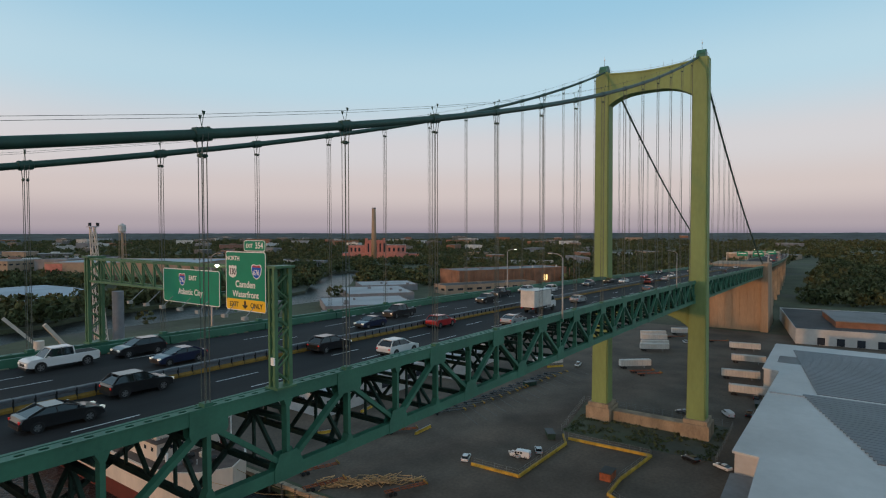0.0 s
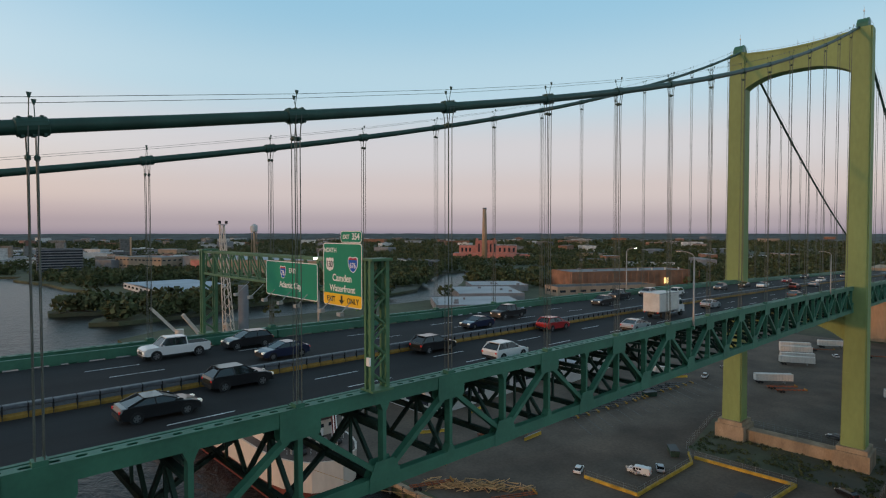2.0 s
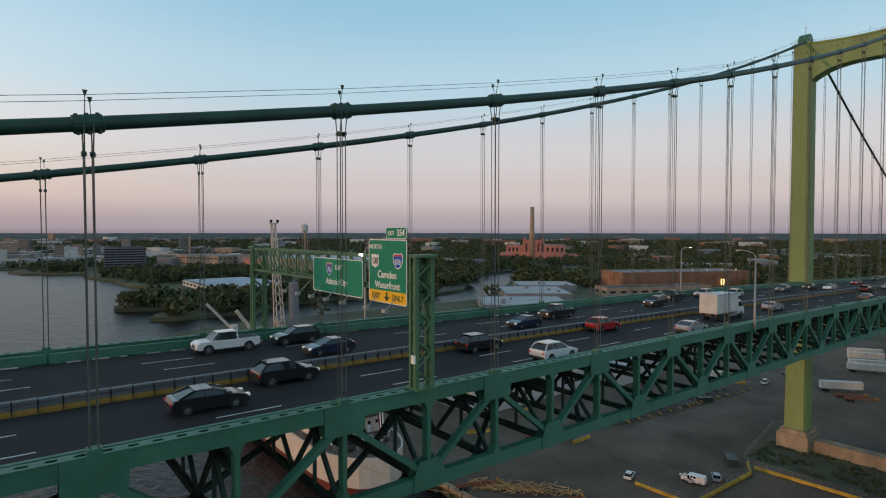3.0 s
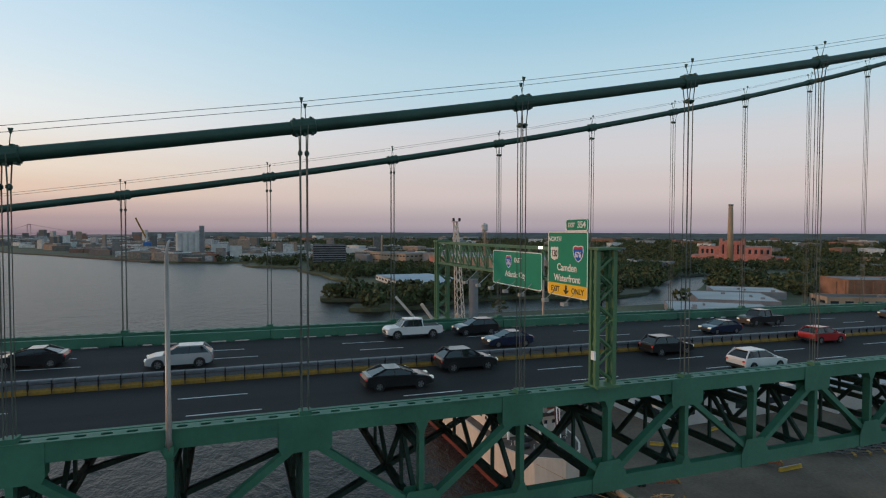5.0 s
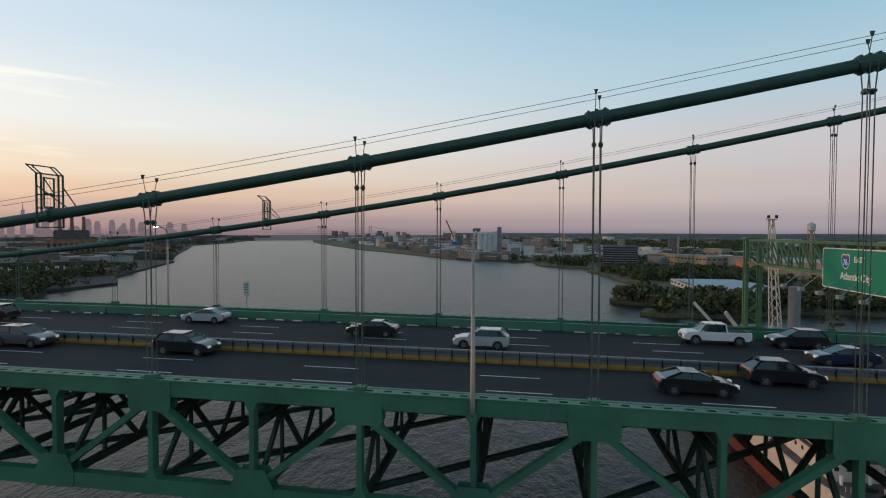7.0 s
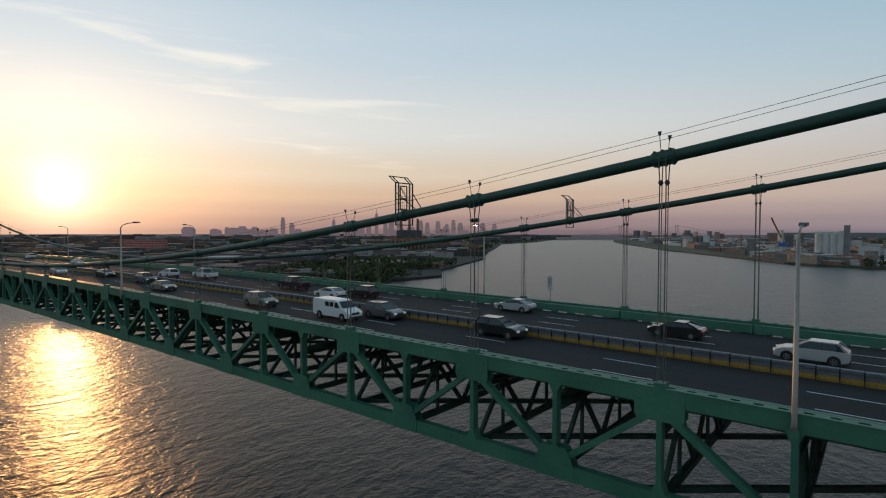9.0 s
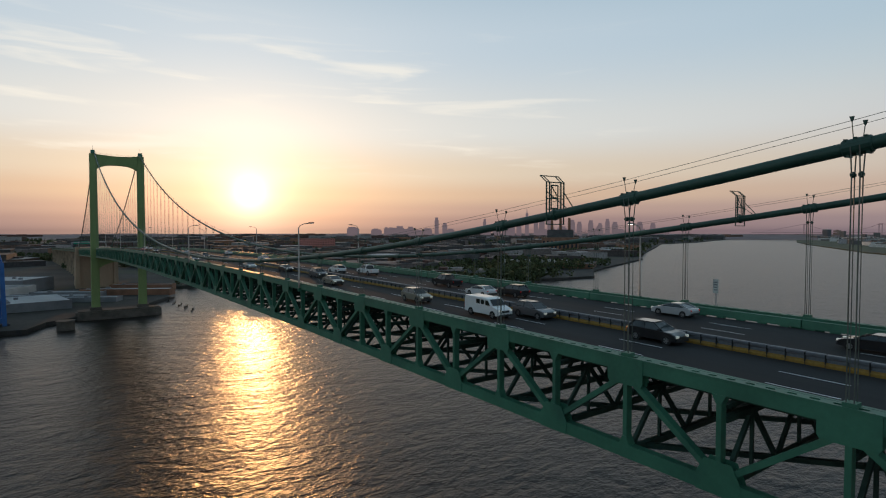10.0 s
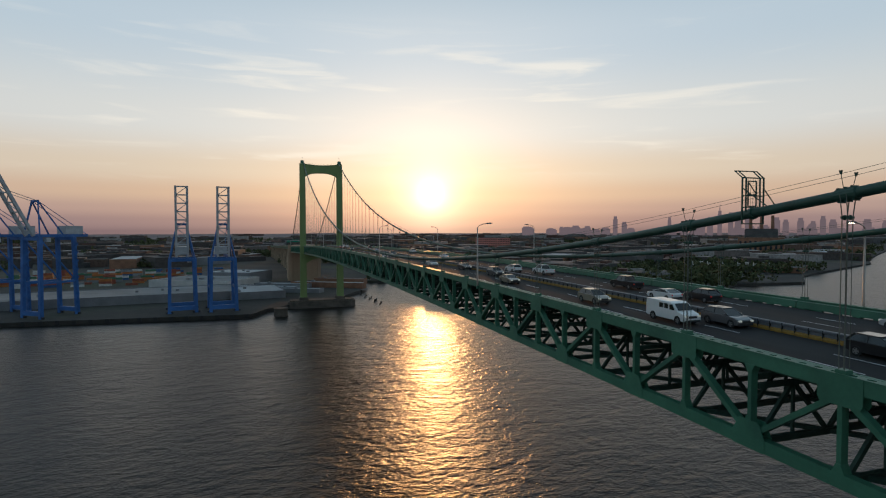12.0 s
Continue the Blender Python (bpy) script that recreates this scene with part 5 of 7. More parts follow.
# ---------------- buildings ----------------
M_WIN = plain("dark_window", (0.03, 0.035, 0.045), 0.15, spec=0.6)
WALLS = {
    "brick": material("red_brick", (0.50, 0.19, 0.15), 0.9, vary=0.2, scale=0.15, fine=1.5, bump=0.2),
    "brown": material("brown_brick", (0.25, 0.128, 0.080), 0.9, vary=0.22, scale=0.12, fine=1.5, bump=0.2),
    "tan": material("tan_cladding", (0.32, 0.235, 0.17), 0.8, vary=0.15, scale=0.1, fine=1.0, bump=0.1),
    "white": material("white_cladding", (0.50, 0.49, 0.475), 0.7, vary=0.12, scale=0.1, fine=1.0, bump=0.1),
    "gray": material("gray_cladding", (0.20, 0.20, 0.21), 0.8, vary=0.15, scale=0.1, fine=1.0, bump=0.1),
    "dark": material("dark_cladding", (0.09, 0.085, 0.085), 0.8, vary=0.2, scale=0.1, fine=1.0, bump=0.1),
}
ROOFS = {
    "white": material("pale_roof", (0.36, 0.37, 0.385), 0.75, vary=0.12, scale=0.04, fine=0.6, bump=0.1),
    "gray": material("gray_roof", (0.20, 0.20, 0.205), 0.85, vary=0.2, scale=0.05, fine=0.6, bump=0.1),
    "dark": material("dark_roof", (0.075, 0.073, 0.075), 0.9, vary=0.25, scale=0.05, fine=0.6, bump=0.1),
    "blue": material("bluish_metal_roof", (0.30, 0.36, 0.42), 0.6, vary=0.12, scale=0.04, fine=0.6, bump=0.1),
}


def building(x, y, w, d, h, turn=0, wall="gray", roof="gray", label="low flat-roofed industrial building", category="building", name="building", storeys=1, bays=5, pitch=0.0, doors=False, group="", windows=True, simple=False):
    """w along its own x, d along its own y, from the ground at LAND."""
    t = thing(name, (x, y, LAND), label, category, group, turn=turn)
    part("wall", Shape().span((-w / 2, -d / 2, -0.8), (w / 2, d / 2, h)), WALLS[wall], t, local=True)
    if pitch:
        s = Shape().prism([(-d / 2 - 0.4, h - 0.05), (0, h + pitch), (d / 2 + 0.4, h - 0.05), (d / 2 + 0.4, h + 0.25), (0, h + pitch + 0.3), (-d / 2 - 0.4, h + 0.25)], -w / 2 - 0.4, w / 2 + 0.4, "x")
        part("roof", s, ROOFS[roof], t, local=True)
    else:
        part("roof", Shape().span((-w / 2 + 0.35, -d / 2 + 0.35, h - 0.1), (w / 2 - 0.35, d / 2 - 0.35, h + 0.12)), ROOFS[roof], t, local=True)
        if simple:
            return t
        s = Shape()
        for a in (-d / 2 + 0.2, d / 2 - 0.2):
            s.box((0, a, h + 0.3), (w, 0.4, 0.7))
        for a in (-w / 2 + 0.2, w / 2 - 0.2):
            s.box((a, 0, h + 0.3), (0.4, d - 0.8, 0.7))
        part("parapet", s, WALLS[wall], t, local=True)
        for k in range(int(1 + w * d / 1500) if w * d < 6000 else 4):
            part("roof_unit", Shape().box((rng.uniform(-.35, .35) * w, rng.uniform(-.35, .35) * d, h + 0.9), (rng.uniform(1.5, 4), rng.uniform(1.5, 3), 1.7)), WALLS["gray"], t, local=True)
    if windows:
        hh = h / storeys
        me = None
        for sgn, length, alongx in ((-1, w, True), (-1, d, False), (1, d, False)):
            n = max(2, int(bays * length / max(w, d)))
            for st in range(storeys):
                for k in range(n):
                    c = -length / 2 + (k + 0.5) * length / n
                    ww, wh = length / n * 0.55, min(2.2, hh * 0.5)
                    zc = hh * (st + 0.55)
                    s = Shape()
                    if alongx:
                        s.box((c, sgn * d / 2, zc), (ww, 0.12, wh))
                    else:
                        s.box((sgn * w / 2, c, zc), (0.12, ww, wh))
                    part("window", s, M_WIN, t, local=True)
    return t


# terminal yard side
M_MEMBRANE = material("white_roof_membrane", (0.56, 0.555, 0.55), 0.8, vary=0.08, scale=0.05, fine=0.5, bump=0.05, second=(0.48, 0.475, 0.47), patch=0.58)
east_shed = thing("warehouse", (180, -110, LAND), "large white-roofed riverside warehouse with ribbed metal panels", "warehouse")
roofp = [(60, -21.4), (140, -21.0), (141, -15.2), (235, -19.2), (238, -13.4), (295, -14.2), (292, -230), (60, -230)]
part("wall", Shape().prism([(a, b) for a, b in roofp], LAND - 0.5, 8.4), WALLS["white"], east_shed)
part("roof", Shape().prism([(a + (0.4 if a > 200 else -0.4), b + (0.5 if b > -100 else -0.5)) for a, b in roofp], 8.4, 9.0), M_MEMBRANE, east_shed)
M_RIB = material("ribbed_metal_roof", (0.13, 0.15, 0.17), 0.5, metal=0.3, vary=0.15, scale=0.05, fine=1.5, bump=0.1)
for k in range(60):
    xx = 150 + k * 2.2
    y1 = -20 - (290 - xx) * 0.13 if xx > 205 else -27 - (203 - xx) * 0.3
    if 203 < xx < 206:
        continue
    part("roof_rib", Shape().span((xx, -150, 9.0), (xx + 1.75, y1, 9.28)), M_RIB, east_shed)
part("roof_seam", Shape().span((201.5, -150, 9.0), (202.3, -18.0, 9.22)), ROOFS["white"], east_shed)
part("roof_patch", Shape().span((252, -26, 9.0), (266, -17, 9.08)), ROOFS["gray"], east_shed)
part("lean_to", Shape().span((118, -20.8, LAND - 0.5), (139.6, -15.0, 3.6)), WALLS["white"], east_shed)
part("lean_to_roof", Shape().span((117.5, -20.7, 3.6), (139.7, -14.5, 3.9)), ROOFS["gray"], east_shed)
for k in range(6):
    part("dock_door", Shape().box((243 + k * 8.5, -13.42 - k * 0.12, 1.4), (4.0, 0.2, 4.2)), WALLS["gray"], east_shed)

b = building(412, -58, 95, 92, 8.0, 8, "white", "dark", "white-walled cold store with dark roof and loading doors", "warehouse", "warehouse", windows=False)
for k in range(9):
    part("dock_door", Shape().box((-47.6, -38 + k * 9.0, 2.2), (0.2, 3.6, 4.0)), M_WIN, b, local=True)
part("penthouse", Shape().box((-8, 10, 9.8), (48, 30, 3.6)), WALLS["brown"], b, local=True)
part("penthouse_roof", Shape().box((-8, 10, 11.8), (49, 31, 0.5)), ROOFS["gray"], b, local=True)
building(470, -160, 60, 80, 9, 8, "white", "white", "long white-roofed warehouse by the road", "warehouse", "warehouse", windows=False)
building(148, 122, 56, 30, 8.0, 0, "white", "white", "white metal shed beside the quay", "shed", "shed", windows=True, bays=8)
building(205, 112, 40, 24, 7.0, 4, "white", "white", "white metal shed in the terminal yard", "shed", "shed", windows=False)
for x, y, w, d, h, tn, r in [(330, 285, 70, 60, 5.5, -38, "white"), (392, 330, 60, 70, 6.5, -38, "white"), (455, 372, 60, 50, 6.0, -38, "white"), (318, 215, 60, 60, 5.0, -38, "blue"), (270, 240, 40, 60, 4.5, -38, "white")]:
    building(x, y, w, d, h, tn, "gray", r, "low grey warehouse with pale flat roof", "warehouse", "warehouse", windows=False)
mb = building(580, 292, 152, 46, 19, -26.5, "brown", "gray", "long brown brick warehouse with shallow buttresses", "warehouse", "warehouse", windows=False)
for k in range(24):
    part("pilaster", Shape().box((-87 + k * 7.55, -25.2, 9.0), (0.9, 0.5, 18.5)), WALLS["brown"], mb, local=True)
# orange emission stands in for the sun's reflection in two panes
M_GLINT = glow("lit_window", (1.0, 0.70, 0.28), 1.6)
for k in range(2):
    part("lit_window", Shape().box((40.5 + k * 3.0, -25.15, 8.0), (2.2, 0.3, 6.5)), M_GLINT, mb, "tall window glinting orange in the sun", local=True)
for k in range(4):
    part("roof_vent", Shape().tube([(10 + k * 18, -18, 19), (10 + k * 18, -18, 22)], 0.8, 8), WALLS["white"], mb, local=True)
building(500, 270, 112, 26, 8.5, -26.5, "tan", "dark", "low brick annex with dark flat roof", "annex", "building", bays=10)

# power plant
pp = thing("power_plant", (1012, 862, LAND), "red brick power plant with setback blocks and piers", "power plant", turn=-52)
for a, w, d, h in ((0, 62, 50, 46), (-56, 52, 44, 33), (62, 64, 48, 33), (0, 200, 62, 13), (112, 46, 30, 11)):
    part("block", Shape().span((a - w / 2, -d / 2, -1), (a + w / 2, d / 2, h)), WALLS["brick"], pp, local=True)
    part("roof", Shape().span((a - w / 2 + 1, -d / 2 + 1, h), (a + w / 2 - 1, d / 2 - 1, h + 0.6)), ROOFS["gray"], pp, local=True)
for a in (-26, -14, -2, 10, 22):
    part("pier", Shape().box((a, -25.4, 25), (3.2, 1.2, 46)), WALLS["brick"], pp, local=True)
    part("tall_window", Shape().box((a + 6, -25.1, 27), (4.5, 0.5, 22)), M_WIN, pp, local=True)
for a in (-72, -60, -48, 44, 58, 72, 86):
    part("tall_window", Shape().box((a, -24.1 if a > 0 else -22.1, 22), (6, 0.5, 10)), M_WIN, pp, local=True)
for a in (-27, 0, 27):
    part("turret", Shape().box((a, -15, 49), (7, 7, 6)), WALLS["brick"], pp, local=True)
for k in range(14):
    part("vent", Shape().box((34 + k * 4.5, rng.uniform(-16, 16), 34.6), (2, 2, 2.6)), WALLS["white"], pp, local=True)
pp.matrix_basis = pose(998, 879, LAND, 0, 0, -52) @ Matrix.Diagonal((0.78, 0.78, 0.92, 1))
st = thing("chimney", (945, 836, LAND), "tall tapered tan concrete chimney of the power plant", "chimney")
part("shaft", Shape().tube([(945, 836, LAND), (945, 836, 60), (945, 836, 116)], [6.6, 5.4, 4.3], 20), M_ANCHOR, st, smooth=True)
part("crown", Shape().tube([(945, 836, 114.5), (945, 836, 117.5)], [4.7, 4.7], 20), WALLS["gray"], st)

# north of the creek
building(195, 586, 70, 148, 6.0, 0, "white", "blue", "long low warehouse with bluish white metal roof", "warehouse", "warehouse", pitch=1.6, windows=True, bays=10)
building(186, 500, 40, 14, 5.0, 5, "tan", "white", "low tan shop with pale roof", "building", "building", bays=5)
bw = building(395, 770, 210, 120, 22, -58, "tan", "blue", "huge tan distribution hall with bluish roof", "warehouse", "warehouse", windows=False)
part("red_panel", Shape().box((-92, -60.2, 15), (24, 0.5, 11)), WALLS["brick"], bw, "orange-red painted wall panel", local=True)
part("dock_canopy", Shape().box((-40, -62.5, 3.5), (70, 5, 5)), WALLS["tan"], bw, local=True)
building(292, 1015, 120, 60, 20, -70, "tan", "gray", "rust-coloured brick factory hall with windows", "factory", "factory", storeys=2, bays=12)
building(350, 925, 60, 50, 22, -70, "gray", "gray", "grey metal clad plant building", "factory", "factory", windows=False)
building(245, 1075, 44, 40, 14, -70, "gray", "gray", "grey metal clad plant building", "factory", "factory", windows=False)
ob = building(158, 1030, 60, 40, 36, -6, "dark", "gray", "dark glass office block with banded windows", "office building", "office_building", windows=False)
for k in range(8):
    part("window_band", Shape().box((0, -20.2, 4 + k * 4.1), (58, 0.6, 2.2)), M_WIN, ob, local=True)
    part("spandrel", Shape().box((0, -20.3, 6.1 + k * 4.1), (60.4, 0.9, 1.4)), WALLS["gray"], ob, local=True)
chm = thing("chimney", (300, 1190, LAND), "slim pale concrete factory chimney", "chimney")
part("shaft", Shape().tube([(300, 1190, LAND), (300, 1190, 52)], [2.4, 1.6], 12), M_ANCHOR, chm)

# cement silos and dock
sl = thing("silo_block", (-108, 1352, LAND), "tall pale concrete silo block at the waterfront", "silo")
for k in range(4):
    part("silo", Shape().tube([(-128 + k * 12.5, 1352, LAND), (-128 + k * 12.5, 1352, 54)], 7.4, 16), WALLS["white"], sl)
part("head_house", Shape().span((-134, 1346, 54), (-84, 1358, 59)), WALLS["white"], sl)
part("hoist_tower", Shape().span((-86, 1346, LAND), (-76, 1358, 72)), WALLS["gray"], sl)
building(-45, 1370, 34, 26, 30, 0, "white", "white", "pale tall cement processing tower", "factory", "factory", windows=False)
building(-8, 1362, 26, 22, 26, 0, "white", "white", "pale tall cement processing tower", "factory", "factory", windows=False)
building(-20, 1390, 120, 30, 12, 0, "gray", "gray", "long grey metal dock shed", "shed", "shed", windows=False)
building(70, 1300, 80, 34, 12, -8, "brown", "dark", "brown brick dock warehouse", "warehouse", "warehouse", bays=10)
dc = thing("dock_crane", (-215, 1500, LAND), "yellow and blue dockside crane", "crane")
part("tower", Shape().tube([(-215, 1500, LAND), (-215, 1500, 45)], 2.0, 8), WALLS["white"], dc)
part("cabin", Shape().box((-212, 1500, 28), (18, 8, 9)), material("crane_blue_paint", (0.03, 0.12, 0.34), 0.5), dc)
part("jib", Shape().beam((-215, 1500, 42), (-236, 1490, 92), 3.0, 3.0), M_YELLOW, dc)

# water tower
wt = thing("water_tower", (325, 690, LAND), "pale rust-streaked water tower on slim legs", "water tower")
part("tank", Shape().tube([(325, 690, 61), (325, 690, 63), (325, 690, 70), (325, 690, 72.5)], [3.0, 4.6, 4.6, 0.6], 16), WALLS["white"], wt)
for a in range(4):
    dx, dy = 3.4 * math.cos(a * 1.571 + .8), 3.4 * math.sin(a * 1.571 + .8)
    part("leg", Shape().tube([(325 + dx * 1.4, 690 + dy * 1.4, LAND), (325 + dx, 690 + dy, 62)], 0.35, 6), M_PIER, wt)
part("riser", Shape().tube([(325, 690, LAND), (325, 690, 62)], 0.9, 8), M_PIER, wt)

# scattered roofs among the trees and towards the horizon
for k in range(48):
    while True:
        d = 900 * (4500 / 900) ** rng.uniform()
        a = radians(rng.uniform(-14, 88))
        x, y = -3 + d * math.sin(a), -30 + d * math.cos(a)
        if inside(x, y, EAST_BANK) and not any(x0 - 60 < x < x1 + 60 and y0 - 60 < y < y1 + 60 for x0, x1, y0, y1 in CLEAR):
            break
    k = 1.0 + d / 2200
    h = rng.uniform(6, 13) * (1.0 + d / 2600)
    wl = ("white", "tan", "gray", "gray", "brown")[int(rng.integers(0, 5))]
    rf = ("white", "gray", "dark", "white")[int(rng.integers(0, 4))]
    building(x, y, rng.uniform(18, 60) * k, rng.uniform(12, 30) * k, h, rng.uniform(0, 180), wl, rf, wl + " low building among the trees", "building", group="buildings among the trees", windows=False, simple=True)


# the far east side lies turned by half a degree about the bridge's middle
bpy.context.view_layer.update()
PLAN_TURN = Matrix.Translation((-3, -30, 0)) @ Matrix.Rotation(radians(-0.6), 4, "Z") @ Matrix.Translation((3, 30, 0))
for ob in [o for o in scene.objects if o.parent is None and o.type in ("MESH", "EMPTY")]:
    c = ob.matrix_world.translation
    if ob.type == "MESH" and c.length < 1:
        c = sum((Vector(p) for p in ob.bound_box), Vector()) / 8
    if (c.y > 100 or c.x > 450) and c.x > -330 and abs(c.y - 14) > 30:
        ob.matrix_basis = PLAN_TURN @ ob.matrix_basis

# ---------------- terminal yard: trailers, fences, timber, ship ----------------
M_TRAILER = material("trailer_white", (0.55, 0.53, 0.50), 0.55, vary=0.12, scale=0.4, fine=4.0, bump=0.05)


def trailer_thing():
    t = thing("semi_trailer", (0, 0, 0), "parked white box semi-trailer in the yard", "trailer", "semi-trailers parked in the yard")
    part("box", slab_layers([(-7.2, 1.25), (-7.2, 4.0), (7.2, 4.0), (7.2, 1.25)], [(-1.3, .05), (-1.26, 0), (1.26, 0), (1.3, .05)]), M_TRAILER, t, local=True)
    for k in range(12):
        part("side_rib", Shape().box((-6.6 + k * 1.2, -1.31, 2.6), (0.07, 0.05, 2.6)), M_STEEL, t, local=True)
    part("underframe", Shape().box((0, 0, 1.12), (14, 1.1, 0.25)), M_TRIM, t, local=True)
    for wx in (-6.0, -4.8):
        for sy in (-1, 1):
            part("wheel", Shape().tube([(wx, sy * 0.85, 0.5), (wx, sy * 1.25, 0.5)], 0.5, 14), M_BLACK, t, local=True)
    for sy in (-1, 1):
        part("landing_leg", Shape().box((4.2, sy * 0.8, 0.5), (0.18, 0.18, 1.0)), M_STEEL, t, local=True)
    return t


TR = trailer_thing()
spots = [(332, 51, -58), (321, 48, -60), (303, 43, -60), (294, 41, -62), (251, 39, -50), (290, -3, -82), (256, -3.5, -80), (231, -9.5, -84), (322, 2, -80), (352, 38, -60), (233, 74, -40)]
for k, (x, y, tn) in enumerate(spots):
    m = pose(x, y, LAND + 0.04, 0, 0, tn)
    if k == 0:
        TR.matrix_basis = m
    else:
        copy_thing(TR, m)

# flatbed chassis stacked beside a trailer
M_RUST = material("rusty_orange_steel", (0.30, 0.09, 0.04), 0.8, vary=0.3, scale=0.6, fine=6.0, bump=0.2)
for x, y, tn in [(244, 34, -50), (241, 30, -50), (338, 40, -60), (338, 17, -62), (126, 76, -40), (123, 79, -38), (86.5, 68, -25), (96, 50, -28), (92, 76, -24)]:
    t = thing("flatbed_trailer", (x, y, LAND + 0.04), "rusty empty flatbed trailer chassis in the yard", "trailer", "flatbed trailers in the yard", turn=tn)
    for a in (-0.5, 0.5):
        part("frame_rail", Shape().box((0, a, 1.0), (11, 0.16, 0.3)), M_RUST, t, local=True)
    for k in range(7):
        part("cross_member", Shape().box((-5 + k * 1.66, 0, 1.02), (0.16, 2.4, 0.18)), M_TRIM, t, local=True)
    for wx in (-4.4, -3.2):
        for sy in (-1, 1):
            part("wheel", Shape().tube([(wx, sy * 0.8, 0.48), (wx, sy * 1.15, 0.48)], 0.48, 12), M_BLACK, t, local=True)
    part("bolster", Shape().box((5.2, 0, 1.35), (0.25, 2.4, 0.5)), M_YELLOW, t, local=True)

# low racks with yellow ends, parked slantwise in ranks under the bridge
RACK = thing("flatbed_rack", (0, 0, 0), "low dark flatbed rack with yellow ends in the yard", "trailer", "flatbed racks in ranks in the yard")
part("bed", Shape().box((0, 0, 0.75), (11.6, 0.5, 0.22)).box((-3, 0, 0.77), (0.2, 2.2, 0.16)).box((0, 0, 0.77), (0.2, 2.2, 0.16)).box((3, 0, 0.77), (0.2, 2.2, 0.16)), M_TRIM, RACK, local=True)
part("end_beam", Shape().box((5.9, 0, 0.8), (0.5, 2.3, 0.5)), M_YELLOW, RACK, "yellow end beam", local=True)
part("axle", Shape().tube([(-4.6, -1.1, 0.45), (-4.6, 1.1, 0.45)], 0.45, 12), M_BLACK, RACK, local=True)
for k in range(16):
    m = pose(150 + (k % 8) * 5.2 + (k // 8) * 34, 74 - (k % 8) * 0.7 - (k // 8) * 4, LAND + 0.04, 0, 0, -36)
    if k == 0:
        RACK.matrix_basis = m
    else:
        copy_thing(RACK, m)
for x, y, tn in [(218, -13.5, 8), (149, 36, 35), (197, 66, -30)]:
    t = thing("waste_bin", (x, y, LAND + 0.03), "dark green steel waste bin in the yard", "bin", "waste bins in the yard", turn=tn)
    part("body", Shape().prism([(-1.0, 0.1), (1.0, 0.1), (1.2, 1.7), (-1.2, 1.7)], -2.6, 2.6, "x"), M_GREEN_IN, t, local=True)
    part("lid", Shape().box((0, 0, 1.76), (5.3, 2.5, 0.1)), M_TRIM, t, local=True)

# parked cars and vans
for kind, color, x, y, tn in [("suv", "white", 120, 48, 20), ("van", "white", 130, 36.5, 100), ("suv", "silver", 136, 33.8, 30), ("pickup", "white", 240, 62, 10), ("suv", "black", 154, -3, 60), ("sedan", "white", 153.4, -11, 60),
                              ("van", "white", 201, -6, 30), ("suv", "gray", 195, 7, 75), ("sedan", "gray", 262, 62, 40), ("suv", "white", 326, 32, 30), ("pickup", "black", 205, -12, 0),
                              ("sedan", "silver", 130, 38, 60), ("suv", "black", 228, -12, 0)]:
    place_car(kind, color, pose(x, y, LAND + 0.04, 0, 0, tn))

M_MESH = material("fence_wire", (0.25, 0.25, 0.24), 0.6, metal=0.4)


def fence(points, label, foot):
    t = thing("fence", (*points[0], LAND), label, "fence", "fences in the yard")
    for (xa, ya), (xb, yb) in zip(points, points[1:]):
        L = math.hypot(xb - xa, yb - ya)
        n = max(1, int(L / 3))
        for k in range(n + 1):
            x, y = xa + (xb - xa) * k / n, ya + (yb - ya) * k / n
            part("post", Shape().tube([(x, y, LAND), (x, y, LAND + 2.2)], 0.045, 5), M_MESH, t)
        for h in (0.9, 1.5, 2.15):
            part("rail", Shape().beam((xa, ya, LAND + h), (xb, yb, LAND + h), 0.035, 0.035), M_MESH, t)
        if foot:
            part("barrier_foot", Shape().beam((xa, ya, LAND + 0.4), (xb, yb, LAND + 0.4), 0.5, 0.8), M_YFENCE, t, "yellow painted concrete barrier foot")


M_YFENCE = material("yellow_concrete", (0.50, 0.31, 0.04), 0.8, vary=0.3, scale=0.4, fine=4.0, bump=0.2)
fence([(117.8, 45), (118.2, 31)], "wire fence on yellow concrete barriers", True)
fence([(118.2, 31), (145.7, 29.5), (152, 33)], "wire fence on yellow concrete barriers", True)
fence([(150, 30.5), (150.7, 6.5), (131, 9.2), (121, 9.0)], "wire fence on yellow concrete barriers", True)
fence([(155.5, 35), (189, 40), (189, -9), (155.5, -9)], "rusty wire fence round the tower pier", False)
fence([(121, 8.6), (112, -6)], "wire fence on yellow concrete barriers", True)
for x, y, tn in [(126, 126, 10), (132, 122, 10), (112, 95, -30), (232, 70, -40), (131, 71, 0), (137, 100, 10)]:
    t = thing("road_block", (x, y, LAND), "yellow concrete barrier block in the yard", "barrier", "barrier blocks in the yard", turn=tn)
    part("body", Shape().prism([(-0.4, 0), (0.4, 0), (0.2, 0.35), (0.15, 0.95), (-0.15, 0.95), (-0.2, 0.35)], -4.0, 4.0, "x"), M_YFENCE, t, local=True)
    part("cap", Shape().box((0, 0, 1.0), (7.8, 0.2, 0.08)), M_STEEL, t, local=True)

